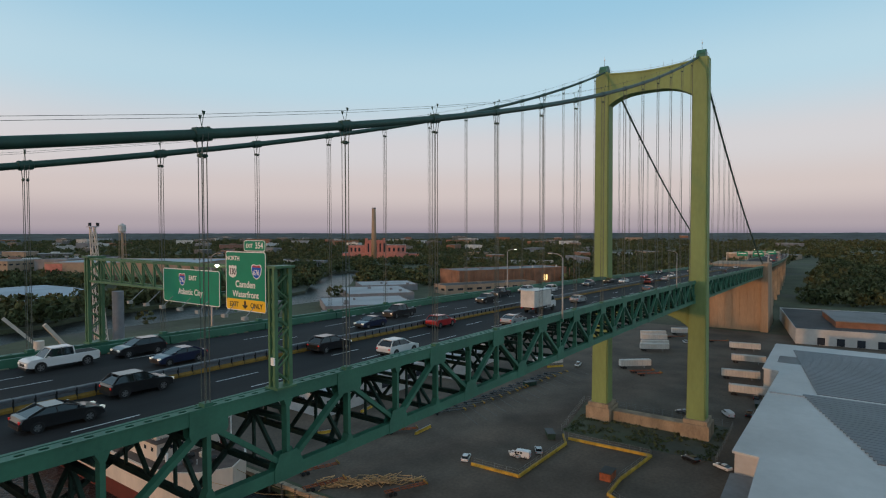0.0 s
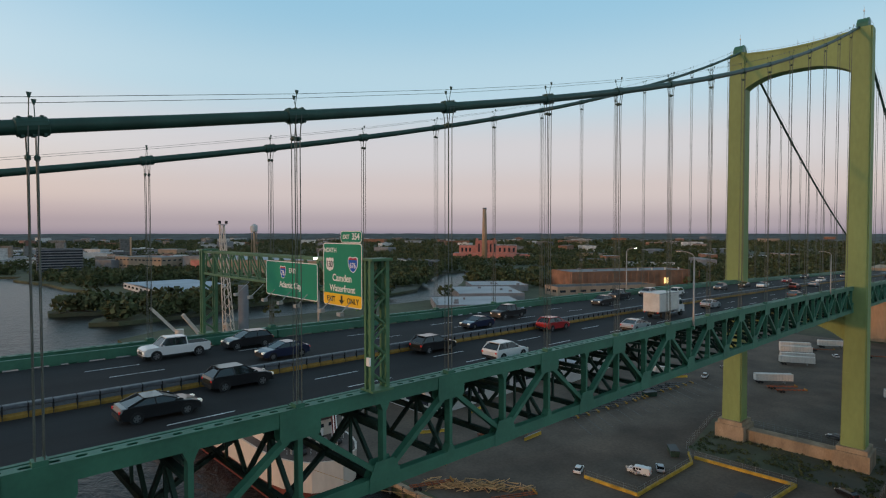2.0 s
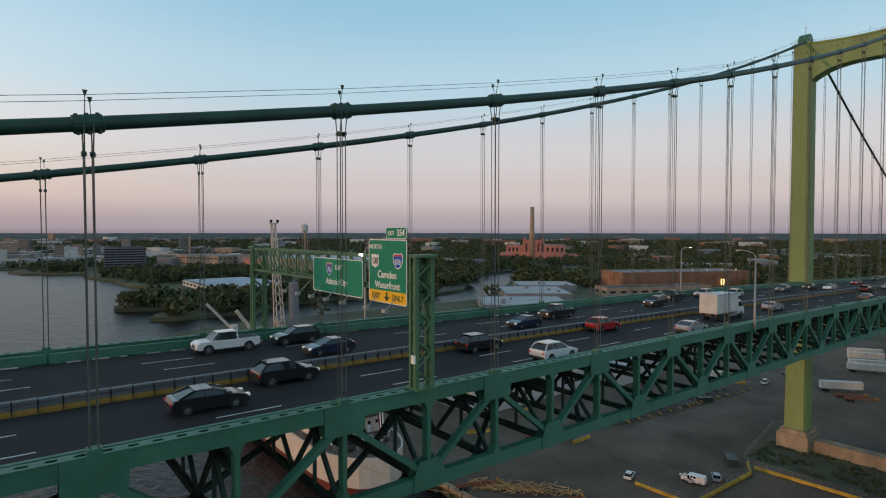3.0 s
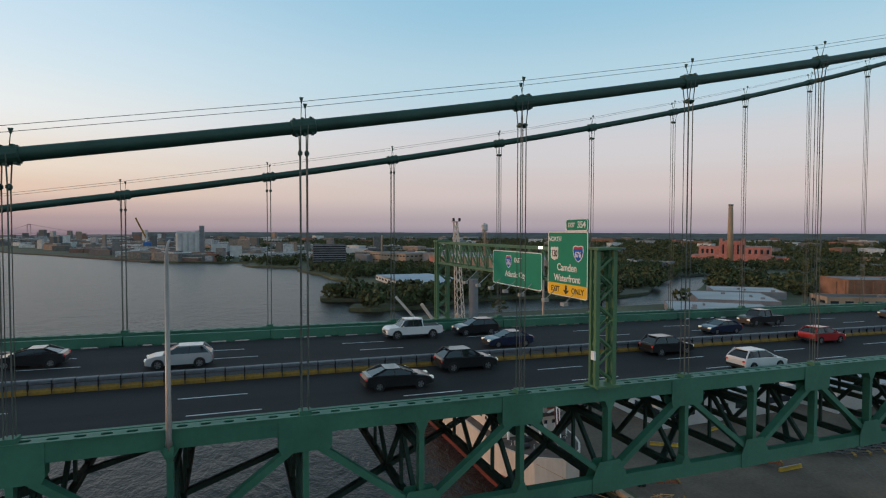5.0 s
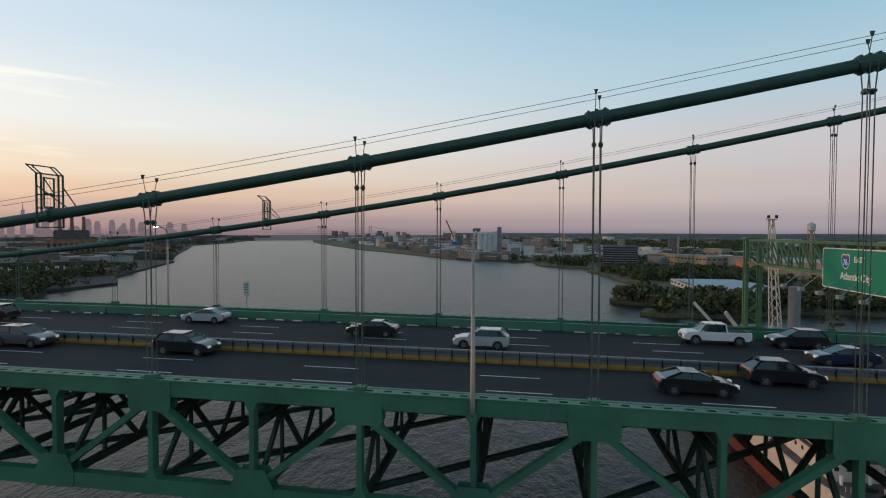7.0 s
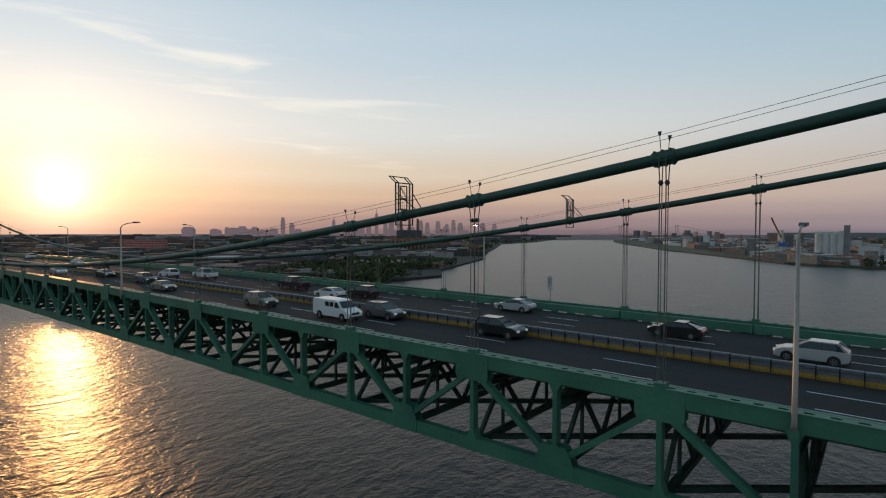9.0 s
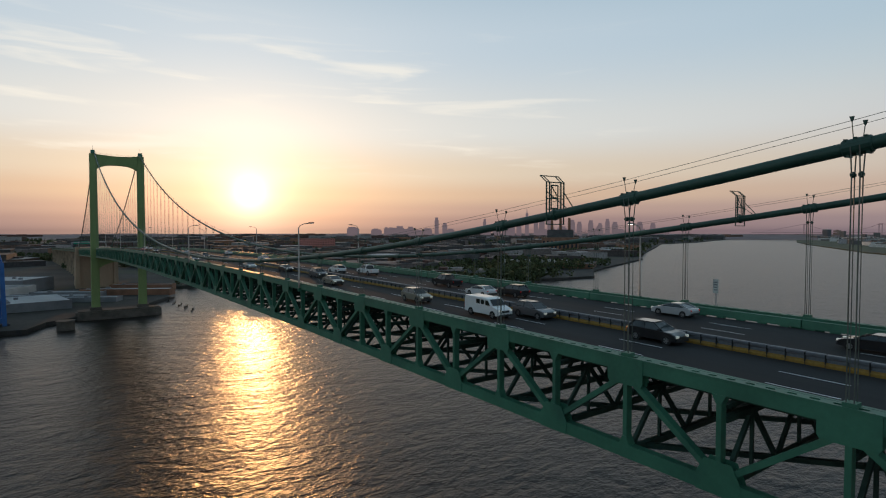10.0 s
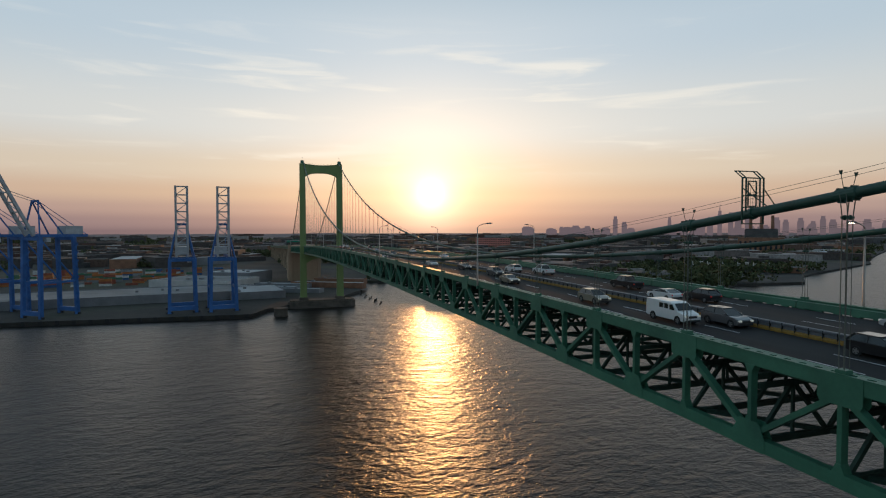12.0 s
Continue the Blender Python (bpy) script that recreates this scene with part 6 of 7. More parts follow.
# weedy plot inside the fence round the pier
solid("verge", Shape().prism([(156, -8.5), (188.5, -8.5), (188.5, 39.5), (156, 34.5)], LAND - 0.3, LAND + 0.08), M_LAND, "weedy bare ground round the tower pier", "ground", kind="structure")
cs = np.stack([rng.uniform(156.5, 188, 3600), rng.uniform(-8, 35, 3600), np.full(3600, LAND + 0.25)], 1)
keep = np.array([noise.noise(Vector((a / 5, b / 5, 9))) > -0.05 for a, b, _ in cs])
v_, f_ = leaf_quads(cs[keep], rng.uniform(0.2, 0.55, int(keep.sum())))
tagged(new("weeds", np_mesh("weeds", v_, f_, M_LEAF)), "low green weeds round the tower pier", "weeds", kind="stuff")
# parking bay lines
M_BAYLINE = material("worn_line_paint", (0.13, 0.125, 0.12), 0.9)
for k in range(16):
    part("bay_line", Shape().box((150 + k * 5.4, 66 - k * 0.6, LAND + 0.036), (0.22, 15, 0.006), -0.6), M_BAYLINE, bpy.data.objects["yard"])

# timber heap: loose logs
M_LOG = material("cut_timber", (0.42, 0.27, 0.13), 0.85, vary=0.3, scale=1.0, fine=8.0, bump=0.3, per_object=0.3)
heap = thing("timber_heap", (93, 61, LAND), "loose heap of pale cut timber beams on the quay", "timber")
log_mesh = mesh_of("beam", Shape().tube([(-1.5, 0, 0), (1.5, 0, 0)], 0.10, 6), M_LOG)
for k in range(170):
    u = rng.uniform(-1, 1)
    ob = part("beam", log_mesh, None, heap)
    ob.matrix_basis = pose(94 + u * 8 + rng.normal() * 0.9, 60.5 - u * 9 + rng.normal() * 1.6, LAND + 0.2 + abs(rng.normal()) * 0.55, 0, rng.normal() * 9, -45 + rng.normal() * 38)
heap2 = thing("timber_heap", (110, 6, LAND), "stacked pale timber beams inside the fence", "timber")
for k in range(60):
    ob = part("beam", log_mesh, None, heap2)
    ob.matrix_basis = pose(113 + rng.uniform(-5, 5), 2 + rng.uniform(-4, 4), LAND + 0.2 + (k % 6) * 0.3, 0, 0, 20 + rng.normal() * 9)
bin_ = thing("skip_container", (130.5, 12.5, LAND), "open rust-red steel waste container", "container")
part("body", Shape().span((128.5, 10.8, LAND), (133.0, 13.6, LAND + 2.0)), M_RUST, bin_)
part("rim", Shape().span((128.4, 10.7, LAND + 2.0), (133.1, 13.7, LAND + 2.15)), M_TRIM, bin_)

# timber-edged quay with fenders
quay = thing("quay", (82, 60, LAND), "weathered timber quay edge along the river", "quay", kind="structure")
for k in range(60):
    y = -60 + k * 5.0
    part("edge_beam", Shape().span((81.0, y, LAND - 0.6), (82.4, y + 4.9, LAND + 0.35)), M_PIER, quay)
    part("pile", Shape().tube([(81.2, y + 2.4, WATER - 2), (81.2, y + 2.4, LAND + 0.4)], 0.35, 8), M_PIERDARK, quay)

# moored ship, its rounded end under the bridge
M_HULL_R = material("red_hull_paint", (0.13, 0.025, 0.018), 0.6, vary=0.25, scale=0.15, fine=1.5, bump=0.1)
M_HULL_W = material("cream_hull_paint", (0.62, 0.54, 0.46), 0.55, vary=0.12, scale=0.12, fine=1.5, bump=0.05, stretch=(1, 1, 0.3))
M_ORANGE = material("lifeboat_orange", (0.42, 0.06, 0.025), 0.45, vary=0.12, scale=0.5, fine=4.0, bump=0.03)
M_DECKG = material("ship_deck_paint", (0.10, 0.075, 0.065), 0.8, vary=0.3, scale=0.3, fine=3.0, bump=0.1)
ship = thing("cargo_ship", (68, 140, WATER), "moored cargo ship with red lower hull and cream sides", "ship")


def hull(z0, z1, y0, y1, cx, half, flare0, flare1):
    n = 40
    v = []
    for z, fl in ((z0, flare0), (z1, flare1)):
        for side in (-1, 1):
            for k in range(n + 1):
                u = k / n
                y = y0 + (y1 - y0) * u
                w = half * fl * min(1.0, (1 - (1 - min(1, u / 0.13)) ** 2.2) ** 0.6) * min(1.0, (1 - (1 - min(1, (1 - u) / 0.18)) ** 2.0) ** 0.7)
                v.append((cx + side * w, y, z))
    m = n + 1
    f = []
    for s in (0, 1):
        f += [(s * m + k, s * m + k + 1, 2 * m + s * m + k + 1, 2 * m + s * m + k) for k in range(n)]
    f += [(2 * m + k, 2 * m + k + 1, 3 * m + k + 1, 3 * m + k) for k in range(n)]
    f += [(k, m + k, m + k + 1, k + 1) for k in range(n)]
    return Shape().add(v, f)


part("lower_hull", hull(WATER - 1, 0.4, 80, 226, 68.5, 11.2, 0.93, 0.98), M_HULL_R, ship)
part("upper_hull", hull(0.4, 7.6, 79, 228, 68.5, 11.2, 0.98, 1.03), M_HULL_W, ship, "cream painted upper hull")
part("deck", hull(7.6, 7.65, 79.4, 227.5, 68.5, 11.0, 1.0, 1.0), M_DECKG, ship)
for a, b, c, d, z0, z1 in ((60, 77, 96, 118, 7.6, 12.2), (61, 76, 98, 117, 12.2, 15.4), (62, 75, 100, 115, 15.4, 18.6), (60.5, 76.5, 99, 108, 18.6, 21.6)):
    part("deckhouse", Shape().span((a, c, z0), (b, d, z1)), M_HULL_W, ship)
    part("deck_edge", Shape().span((a - 0.7, c - 0.9, z1 - 0.15), (b + 0.7, d + 0.7, z1 + 0.05)), M_DECKG, ship)
    for k in range(7):
        part("porthole", Shape().box((a + 1.3 + k * (b - a - 2.6) / 6, c - 0.03, (z0 + z1) / 2 + 0.4), (0.9, 0.12, 0.9)), M_WIN, ship)
    for k in range(5):
        part("porthole", Shape().box((a - 0.03, c + 2 + k * 3.2, (z0 + z1) / 2 + 0.4), (0.12, 0.9, 0.9)), M_WIN, ship)
    for e in (a - 0.6, b + 0.6):
        part("rail", Shape().beam((e, c - 0.8, z1 + 1.0), (e, d + 0.6, z1 + 1.0), 0.05, 0.05), M_SIGN_W, ship)
    part("rail", Shape().beam((a - 0.6, c - 0.8, z1 + 1.0), (b + 0.6, c - 0.8, z1 + 1.0), 0.05, 0.05), M_SIGN_W, ship)
for k in range(16):
    u = -0.5 + k / 15
    part("stanchion", Shape().tube([(68.5 + u * 16, 84 + abs(u) * 14, 7.6), (68.5 + u * 16, 84 + abs(u) * 14, 8.8)], 0.04, 5), M_SIGN_W, ship)
part("funnel", Shape().tube([(69, 113, 18), (69, 113, 27)], [2.2, 1.9], 14), M_HULL_R, ship, "red funnel")
part("red_crane", Shape().beam((73.5, 90, 8), (75, 94, 17), 1.0, 1.0), M_HULL_R, ship, "red painted deck crane")
for e in (0.0, 0.8):
    part("white_davit", Shape().beam((72 + e, 88, 8), (74.5 + e, 93, 16.5), 0.25, 0.25), M_SIGN_W, ship)
boat = slab_layers([(-3.4, 0.0), (-3.9, 0.9), (-2.6, 2.1), (2.2, 2.2), (3.6, 1.3), (3.2, 0.1)], [(-1.35, 0.5), (-1.0, 0.1), (1.0, 0.1), (1.35, 0.5)])
boat.v = [(76.2 + b, 97 + a * 0.86, 13.2 + c * 0.9 - a * 0.45) for a, b, c in boat.v]
part("lifeboat", boat, M_ORANGE, ship, "closed orange-red lifeboat on a slanted ramp")
for e in (-1.6, 1.6):
    part("lifeboat_ramp", Shape().beam((76.2 + e, 92.5, 15.0), (76.2 + e, 102, 9.2), 0.35, 0.5), M_SIGN_W, ship, "white steel lifeboat ramp")
    part("ramp_post", Shape().beam((76.2 + e, 93.2, 7.6), (76.2 + e, 93.2, 14.6), 0.3, 0.3), M_SIGN_W, ship)
for k in range(6):
    part("vent_post", Shape().tube([(61.5 + k * 2.7, 94.5 - (k % 2) * 2.0, 7.6), (61.5 + k * 2.7, 94.5 - (k % 2) * 2.0, 9.6 + (k % 3) * 0.5)], [0.3, 0.42], 8), M_SIGN_W, ship)
for k in range(5):
    part("deck_box", Shape().box((62 + k * 3.1, 90.5 + (k % 2) * 1.4, 8.2), (1.4, 1.0, 1.1)), (M_STEEL, M_TRIM, M_HULL_W)[k % 3], ship)
part("mast", Shape().tube([(68.5, 104, 21.6), (68.5, 104, 31)], [0.35, 0.15], 8).beam((65.5, 104, 27), (71.5, 104, 27), 0.2, 0.2), M_SIGN_W, ship, "white signal mast")
for x, y in ((63, 88), (68, 86), (73, 88), (66, 92), (71, 93)):
    part("winch", Shape().tube([(x - 0.8, y, 8.3), (x + 0.8, y, 8.3)], 0.6, 10), M_TRIM, ship)
for k in range(3):
    yh = 132 + k * 27
    part("hatch_cover", Shape().span((60, yh, 7.6), (77, yh + 18, 9.6)), M_HULL_R, ship)
for k, (x, y, dx) in enumerate([(65, 124, -8), (66, 152, -9), (66, 180, -9)]):
    part("crane_pedestal", Shape().tube([(x, y, 7.6), (x, y, 26)], [1.8, 1.5], 14), M_HULL_W, ship)
    part("crane_boom", Shape().beam((x, y, 24), (x + dx, y - 6 + k * 4, 36.5 - k * 1.0), 0.7, 1.0), M_HULL_W, ship, "raised cream crane boom")
for x, y in ((62, 81.5), (70, 80.5)):
    part("mooring_line", Shape().tube([(x, y, 6.5), ((x + 82) / 2, y - 8, 1.5), (82.5, y - 18, LAND + 0.5)], 0.06, 5), M_LOG, ship)

# harbour mast: steel lattice beside a grey tower tube
mast = thing("lattice_mast", (60.5, 118, LAND), "white steel lattice mast with floodlights and grey tube", "mast")
cx, cy = 60.0, 118.0
part("tube", Shape().tube([(cx + 2.2, cy, 7.6), (cx + 2.2, cy, 46.5)], 1.35, 16), WALLS["gray"], mast, "grey cylindrical steel tower")
legs = [(-1.7, -1.7), (1.7, -1.7), (1.7, 1.7), (-1.7, 1.7)]
z0, z1 = 7.6, 63.0
at = lambda l, z: (cx - 0.5 - 3.0 * (z - z0) / (z1 - z0) + l[0] * (1 - 0.72 * (z - z0) / (z1 - z0)), cy + l[1] * (1 - 0.72 * (z - z0) / (z1 - z0)), z)
for l in legs:
    part("leg", Shape().beam(at(l, z0), at(l, z1), 0.2, 0.2), M_HULL_W, mast)
n = 22
for k in range(n):
    za, zb = z0 + (z1 - z0) * k / n, z0 + (z1 - z0) * (k + 1) / n
    for i in range(4):
        part("brace", Shape().beam(at(legs[i], za), at(legs[(i + 1) % 4], zb), 0.12, 0.12), M_HULL_W, mast)
part("platform", Shape().box((cx - 3.5, cy, 63.1), (2.0, 2.0, 0.2)), M_STEEL, mast)
for dx in (-0.9, 0.9):
    part("floodlight", Shape().box((cx - 3.5 + dx, cy - 0.7, 63.7), (0.6, 0.4, 0.8)), M_TRIM, mast)

# ---------------- approach viaducts ----------------
for x0, x1 in ((431, 1150), (-711, -1300)):
    v = thing("viaduct", ((x0 + x1) / 2, 14, LAND), "long concrete and steel approach viaduct carrying the road", "viaduct", kind="structure")
    sg = 1 if x1 > x0 else -1
    bend = lambda x: 14 + sg * 0.00005 * (x - x0) ** 2
    zz = lambda x: max(12, road_z(x0) - 0.022 * abs(x - x0))
    n = 14
    for k in range(n):
        xa, xb = x0 + (x1 - x0) * k / n, x0 + (x1 - x0) * (k + 1) / n
        part("deck_span", Shape().beam((xa, bend(xa), zz(xa) - 0.3), (xb, bend(xb), zz(xb) - 0.3), 27, 0.6), M_ASPHALT, v)
        for e in (-13.6, 13.6):
            part("parapet", Shape().beam((xa, bend(xa) + e, zz(xa) + 0.5), (xb, bend(xb) + e, zz(xb) + 0.5), 0.4, 1.1), M_GREEN, v)
            part("girder", Shape().beam((xa, bend(xa) + e * 0.8, zz(xa) - 2.0), (xb, bend(xb) + e * 0.8, zz(xb) - 2.0), 0.6, 2.8), M_GREEN, v)
        for e in (-9, 9):
            part("pier_column", Shape().span((xb - 1.5, bend(xb) + e - 2, LAND - 1), (xb + 1.5, bend(xb) + e + 2, zz(xb) - 3.4)), M_PIER, v)
        part("pier_cap", Shape().span((xb - 1.7, bend(xb) - 12.5, zz(xb) - 5.0), (xb + 1.7, bend(xb) + 12.5, zz(xb) - 3.4)), M_PIER, v)
    for x in (x0 + sg * 10, x0 + sg * 130, x0 + sg * 150):
        t = thing("road_sign", (x, bend(x), zz(x)), "distant green overhead road sign on a steel frame", "road sign", "overhead signs on the approaches")
        for e in (-13, 13):
            part("post", Shape().beam((x, bend(x) + e, zz(x)), (x, bend(x) + e, zz(x) + 9), 0.4, 0.4), M_STEEL, t)
        part("beam", Shape().beam((x, bend(x) - 13, zz(x) + 8.4), (x, bend(x) + 13, zz(x) + 8.4), 0.5, 0.9), M_STEEL, t)
        for e in (-7, 3):
            part("panel", Shape().box((x - 0.5, bend(x) + e, zz(x) + 8.0), (0.2, 7.0, 3.2)), M_SIGN, t)
            part("text_bar", Shape().box((x - 0.63, bend(x) + e, zz(x) + 8.3), (0.04, 5.0, 0.6)), M_SIGN_W, t)
for k in range(18):
    x = 440 + k * 32
    y = 14 + 0.00005 * (x - 431) ** 2 + (-9, -5, 5, 9)[k % 4]
    z = road_z(431) - 0.022 * (x - 431)
    place_car(("sedan", "suv")[k % 2], ("white", "silver", "black", "gray", "red")[k % 5], pose(x, y, z + 0.02, 0, 0, 0 if k % 4 < 2 else 180))
for x in (520, 640, 760, 880):
    for e in (-14, 14):
        zb = road_z(431) - 0.022 * (x - 431)
        copy_thing(LAMP_ON, pose(x, 14 + 0.00005 * (x - 431) ** 2 + e, zb, 0, 0, 0 if e < 0 else 180))

# ---------------- west bank: container cranes, stacks, sheds ----------------
M_BLUE = material("crane_blue", (0.032, 0.125, 0.35), 0.5, vary=0.2, scale=0.2, fine=2.0, bump=0.05)
M_PALE = material("crane_pale_steel", (0.40, 0.41, 0.43), 0.5, vary=0.15, scale=0.3, fine=3.0, bump=0.05)


def quay_crane(x, y, turn, lift, tall, boom):
    """Ship-to-shore crane: portal of four legs, sill and top beams, apex frame, raised boom. Its own +x points at the river."""
    t = thing("container_crane", (x, y, LAND), "tall blue ship-to-shore container crane with raised boom", "crane", "container cranes on the quay", turn=turn)
    H = tall
    for a in (-13, 13):
        for b_ in (-9, 9):
            part("leg", Shape().beam((a, b_, 0), (a * 0.92, b_ * 0.92, H), 2.3, 2.3, (1, 0, 0)), M_BLUE, t, local=True)
            part("bogie", Shape().box((a, b_, 0.7), (1.4, 5.0, 1.4)), M_TRIM, t, local=True)
        part("sill_beam", Shape().span((a - 0.9, -10, 2.0), (a + 0.9, 10, 5.0)), M_BLUE, t, local=True)
        part("cross_beam", Shape().span((a * .92 - 0.8, -9, H - 2.2), (a * .92 + 0.8, 9, H)), M_BLUE, t, local=True)
    for b_ in (-9, 9):
        part("portal_beam", Shape().span((-12.5, b_ * .96 - 0.7, H * 0.42), (12.5, b_ * .96 + 0.7, H * 0.42 + 1.6)), M_BLUE, t, local=True)
        part("brace", Shape().beam((-12.4, b_ * .94, H * 0.45), (11.8, b_ * .94, H - 1.5), 0.8, 0.9), M_BLUE, t, local=True)
    for b_ in (-3.8, 3.8):
        part("back_girder", Shape().beam((-26, b_, H + 1.0), (13, b_, H + 1.0), 1.0, 2.0), M_BLUE, t, local=True)
        part("apex_leg", Shape().beam((12, b_ * 2.2, H), (9, b_ * 0.8, H + 25), 0.9, 1.0), M_BLUE, t, local=True)
        part("apex_leg", Shape().beam((-6, b_ * 2.0, H), (9, b_ * 0.8, H + 25), 0.7, 0.8), M_BLUE, t, local=True)
        part("back_stay", Shape().tube([(9, b_ * 0.8, H + 25), (-25, b_, H + 2)], 0.22, 6), M_BLUE, t, local=True)
        ex, ez = 13 + boom * math.cos(lift), H + 1 + boom * math.sin(lift)
        part("boom_girder", Shape().beam((13, b_, H + 1), (ex, b_, ez), 1.5, 2.0), M_PALE, t, local=True)
        part("fore_stay", Shape().tube([(9, b_ * 0.8, H + 25), (13 + boom * .55 * math.cos(lift), b_, H + 1 + boom * .55 * math.sin(lift))], 0.2, 6), M_PALE, t, local=True)
    for k in range(9):
        u = 0.06 + k * 0.116
        bx, bz = 13 + boom * u * math.cos(lift), H + 1 + boom * u * math.sin(lift)
        part("boom_tie", Shape().beam((bx, -3.8, bz), (bx, 3.8, bz), 0.8, 0.9), M_PALE, t, local=True)
        if k < 8:
            cx_, cz_ = 13 + boom * (u + .116) * math.cos(lift), H + 1 + boom * (u + .116) * math.sin(lift)
            part("boom_diagonal", Shape().beam((bx, -3.8 if k % 2 else 3.8, bz), (cx_, 3.8 if k % 2 else -3.8, cz_), 0.45, 0.45), M_PALE, t, local=True)
    part("apex_beam", Shape().box((9, 0, H + 25), (1.6, 6.5, 1.6)), M_BLUE, t, local=True)
    part("machine_house", Shape().span((-22, -4.5, H + 2), (-9, 4.5, H + 8)), M_PALE, t, local=True)
    part("driver_cab", Shape().span((3, 3.6, H - 3.4), (6, 6.2, H - 0.4)), M_PALE, t, local=True)
    for k in range(int(H / 3)):
        part("stair_flight", Shape().beam((-13.8 if k % 2 else -11.0, 10.2, k * 3.0), (-11.0 if k % 2 else -13.8, 10.2, k * 3.0 + 3.0), 0.7, 0.25), M_BLUE, t, local=True)


quay_crane(-459, -90, 8, radians(84), 40, 52)
quay_crane(-458, -62, 8, radians(84), 40, 52)
quay_crane(-462, -176, -38, radians(62), 56, 62)
quay_crane(-480, -212, -38, radians(62), 56, 62)

M_CONT = [material("container_" + c, v, 0.6, vary=0.2, scale=0.4, fine=3.0, bump=0.1) for c, v in
          (("orange", (0.38, 0.13, 0.035)), ("rust", (0.26, 0.07, 0.04)), ("blue", (0.03, 0.09, 0.22)), ("white", (0.50, 0.50, 0.48)), ("gray", (0.20, 0.21, 0.22)), ("green", (0.05, 0.14, 0.08)))]
unit = Shape().span((-6.1, -1.22, 0), (6.1, 1.22, 2.59))
for k in range(20):
    for sy in (-1.25, 1.25):
        unit.box((-5.8 + k * 0.61, sy, 1.3), (0.28, 0.06, 2.3))
CONT_ME = [mesh_of("shipping_container", unit, m) for m in M_CONT]
for row in range(7):
    for k in range(9):
        x, y = -690 - row * 26 + rng.normal() * 2, -300 + k * 26 + rng.normal()
        tall = int(rng.integers(1, 5))
        for lv in range(tall):
            c = int(rng.choice([0, 0, 1, 1, 2, 3, 4, 5]))
            ob = new("shipping_container", CONT_ME[c])
            ob.matrix_basis = pose(x, y, LAND + lv * 2.6, 0, 0, 8 + 90)
            tagged(ob, ("orange", "rust-red", "blue", "white", "grey", "green")[c] + " steel shipping container stacked in the port", "container", "containers stacked in the port")

building(-545, -150, 70, 190, 6.5, 8, "gray", "gray", "long low port shed with pale roof", "shed", "shed", windows=False)
building(-545, -40, 60, 46, 6.0, 8, "gray", "white", "low port shed with pale roof", "shed", "shed", windows=False)
for x, y, w, d, h, wl, rf in [(-590, -30, 70, 14, 4, "gray", "white"), (-612, -12, 60, 14, 4, "gray", "white"), (-560, 0, 50, 12, 3.5, "gray", "white"), (-600, 34, 80, 14, 5, "brown", "white"), (-640, 52, 60, 12, 5, "brown", "gray"),
                              (-640, -90, 90, 60, 9, "white", "gray"), (-700, -60, 60, 50, 12, "gray", "white")]:
    building(x, y, w, d, h, 60, wl, rf, "low port building with flat roof", "building", "building", windows=False)
q = thing("quay", (-430, -120, LAND), "dark concrete quay wall with fenders", "quay", kind="structure")
for k in range(30):
    y = -190 - k * 10 if k >= 15 else -185 + k * 10
    x = -436 + (y + 190) * 0.08 if y > -190 else -436
    part("fender", Shape().span((x - 0.2, y, WATER - 1), (x + 0.8, y + 2.5, LAND + 0.2)), M_BLACK, q)
dol = thing("mooring_dolphin", (-428, -18, WATER), "dark round mooring dolphin beside the pier", "dolphin")
part("drum", Shape().tube([(-428, -20, WATER - 2), (-428, -20, 1.5)], 5.0, 18), M_PIERDARK, dol)
part("cap", Shape().tube([(-428, -20, 1.5), (-428, -20, 2.1)], 5.4, 18), M_PIERDARK, dol)
for k in range(14):
    px, py = -466 - k * 6.0, 62 + (k % 3) * 2.5 - k * 0.4
    pl = thing("old_pile", (px, py, WATER), "rotten timber pile standing in the water", "pile", "rotten piles in the water")
    part("stump", Shape().tube([(px, py, WATER - 1), (px + 0.1, py, WATER + rng.uniform(1, 3))], [0.5, 0.4], 7), M_PIERDARK, pl)

# brick power station with three stacks
ps = thing("power_station", (-1085, 1165, LAND), "old dark brick power station with three stacks", "power station", turn=40)
part("hall", Shape().span((-50, -36, -1), (50, 36, 40)), WALLS["brown"], ps, local=True)
part("boiler_house", Shape().span((-36, -26, 40), (36, 26, 60)), WALLS["dark"], ps, local=True)
part("roof", Shape().span((-34, -24, 60), (34, 24, 62)), ROOFS["dark"], ps, local=True)
for k in range(3):
    part("stack", Shape().tube([(-24 + k * 24, 0, 60), (-24 + k * 24, 0, 95)], [4.2, 3.4], 14), WALLS["brown"], ps, local=True)
for k in range(9):
    part("tall_window", Shape().box((-44 + k * 11, -36.2, 20), (5, 0.5, 22)), M_WIN, ps, local=True)
building(-860, 1090, 60, 150, 9, 35, "gray", "white", "pale pier shed on the river", "shed", "shed", windows=False)
building(-960, 1230, 60, 180, 10, 35, "white", "gray", "pale pier shed on the river", "shed", "shed", windows=False)
building(-620, 690, 60, 100, 7, 35, "brown", "dark", "ruined dark brick shed by the shore", "shed", "shed", bays=10)
building(-1480, 600, 90, 50, 36, 20, "brick", "dark", "tall red brick factory block", "factory", "factory", storeys=6, bays=10)
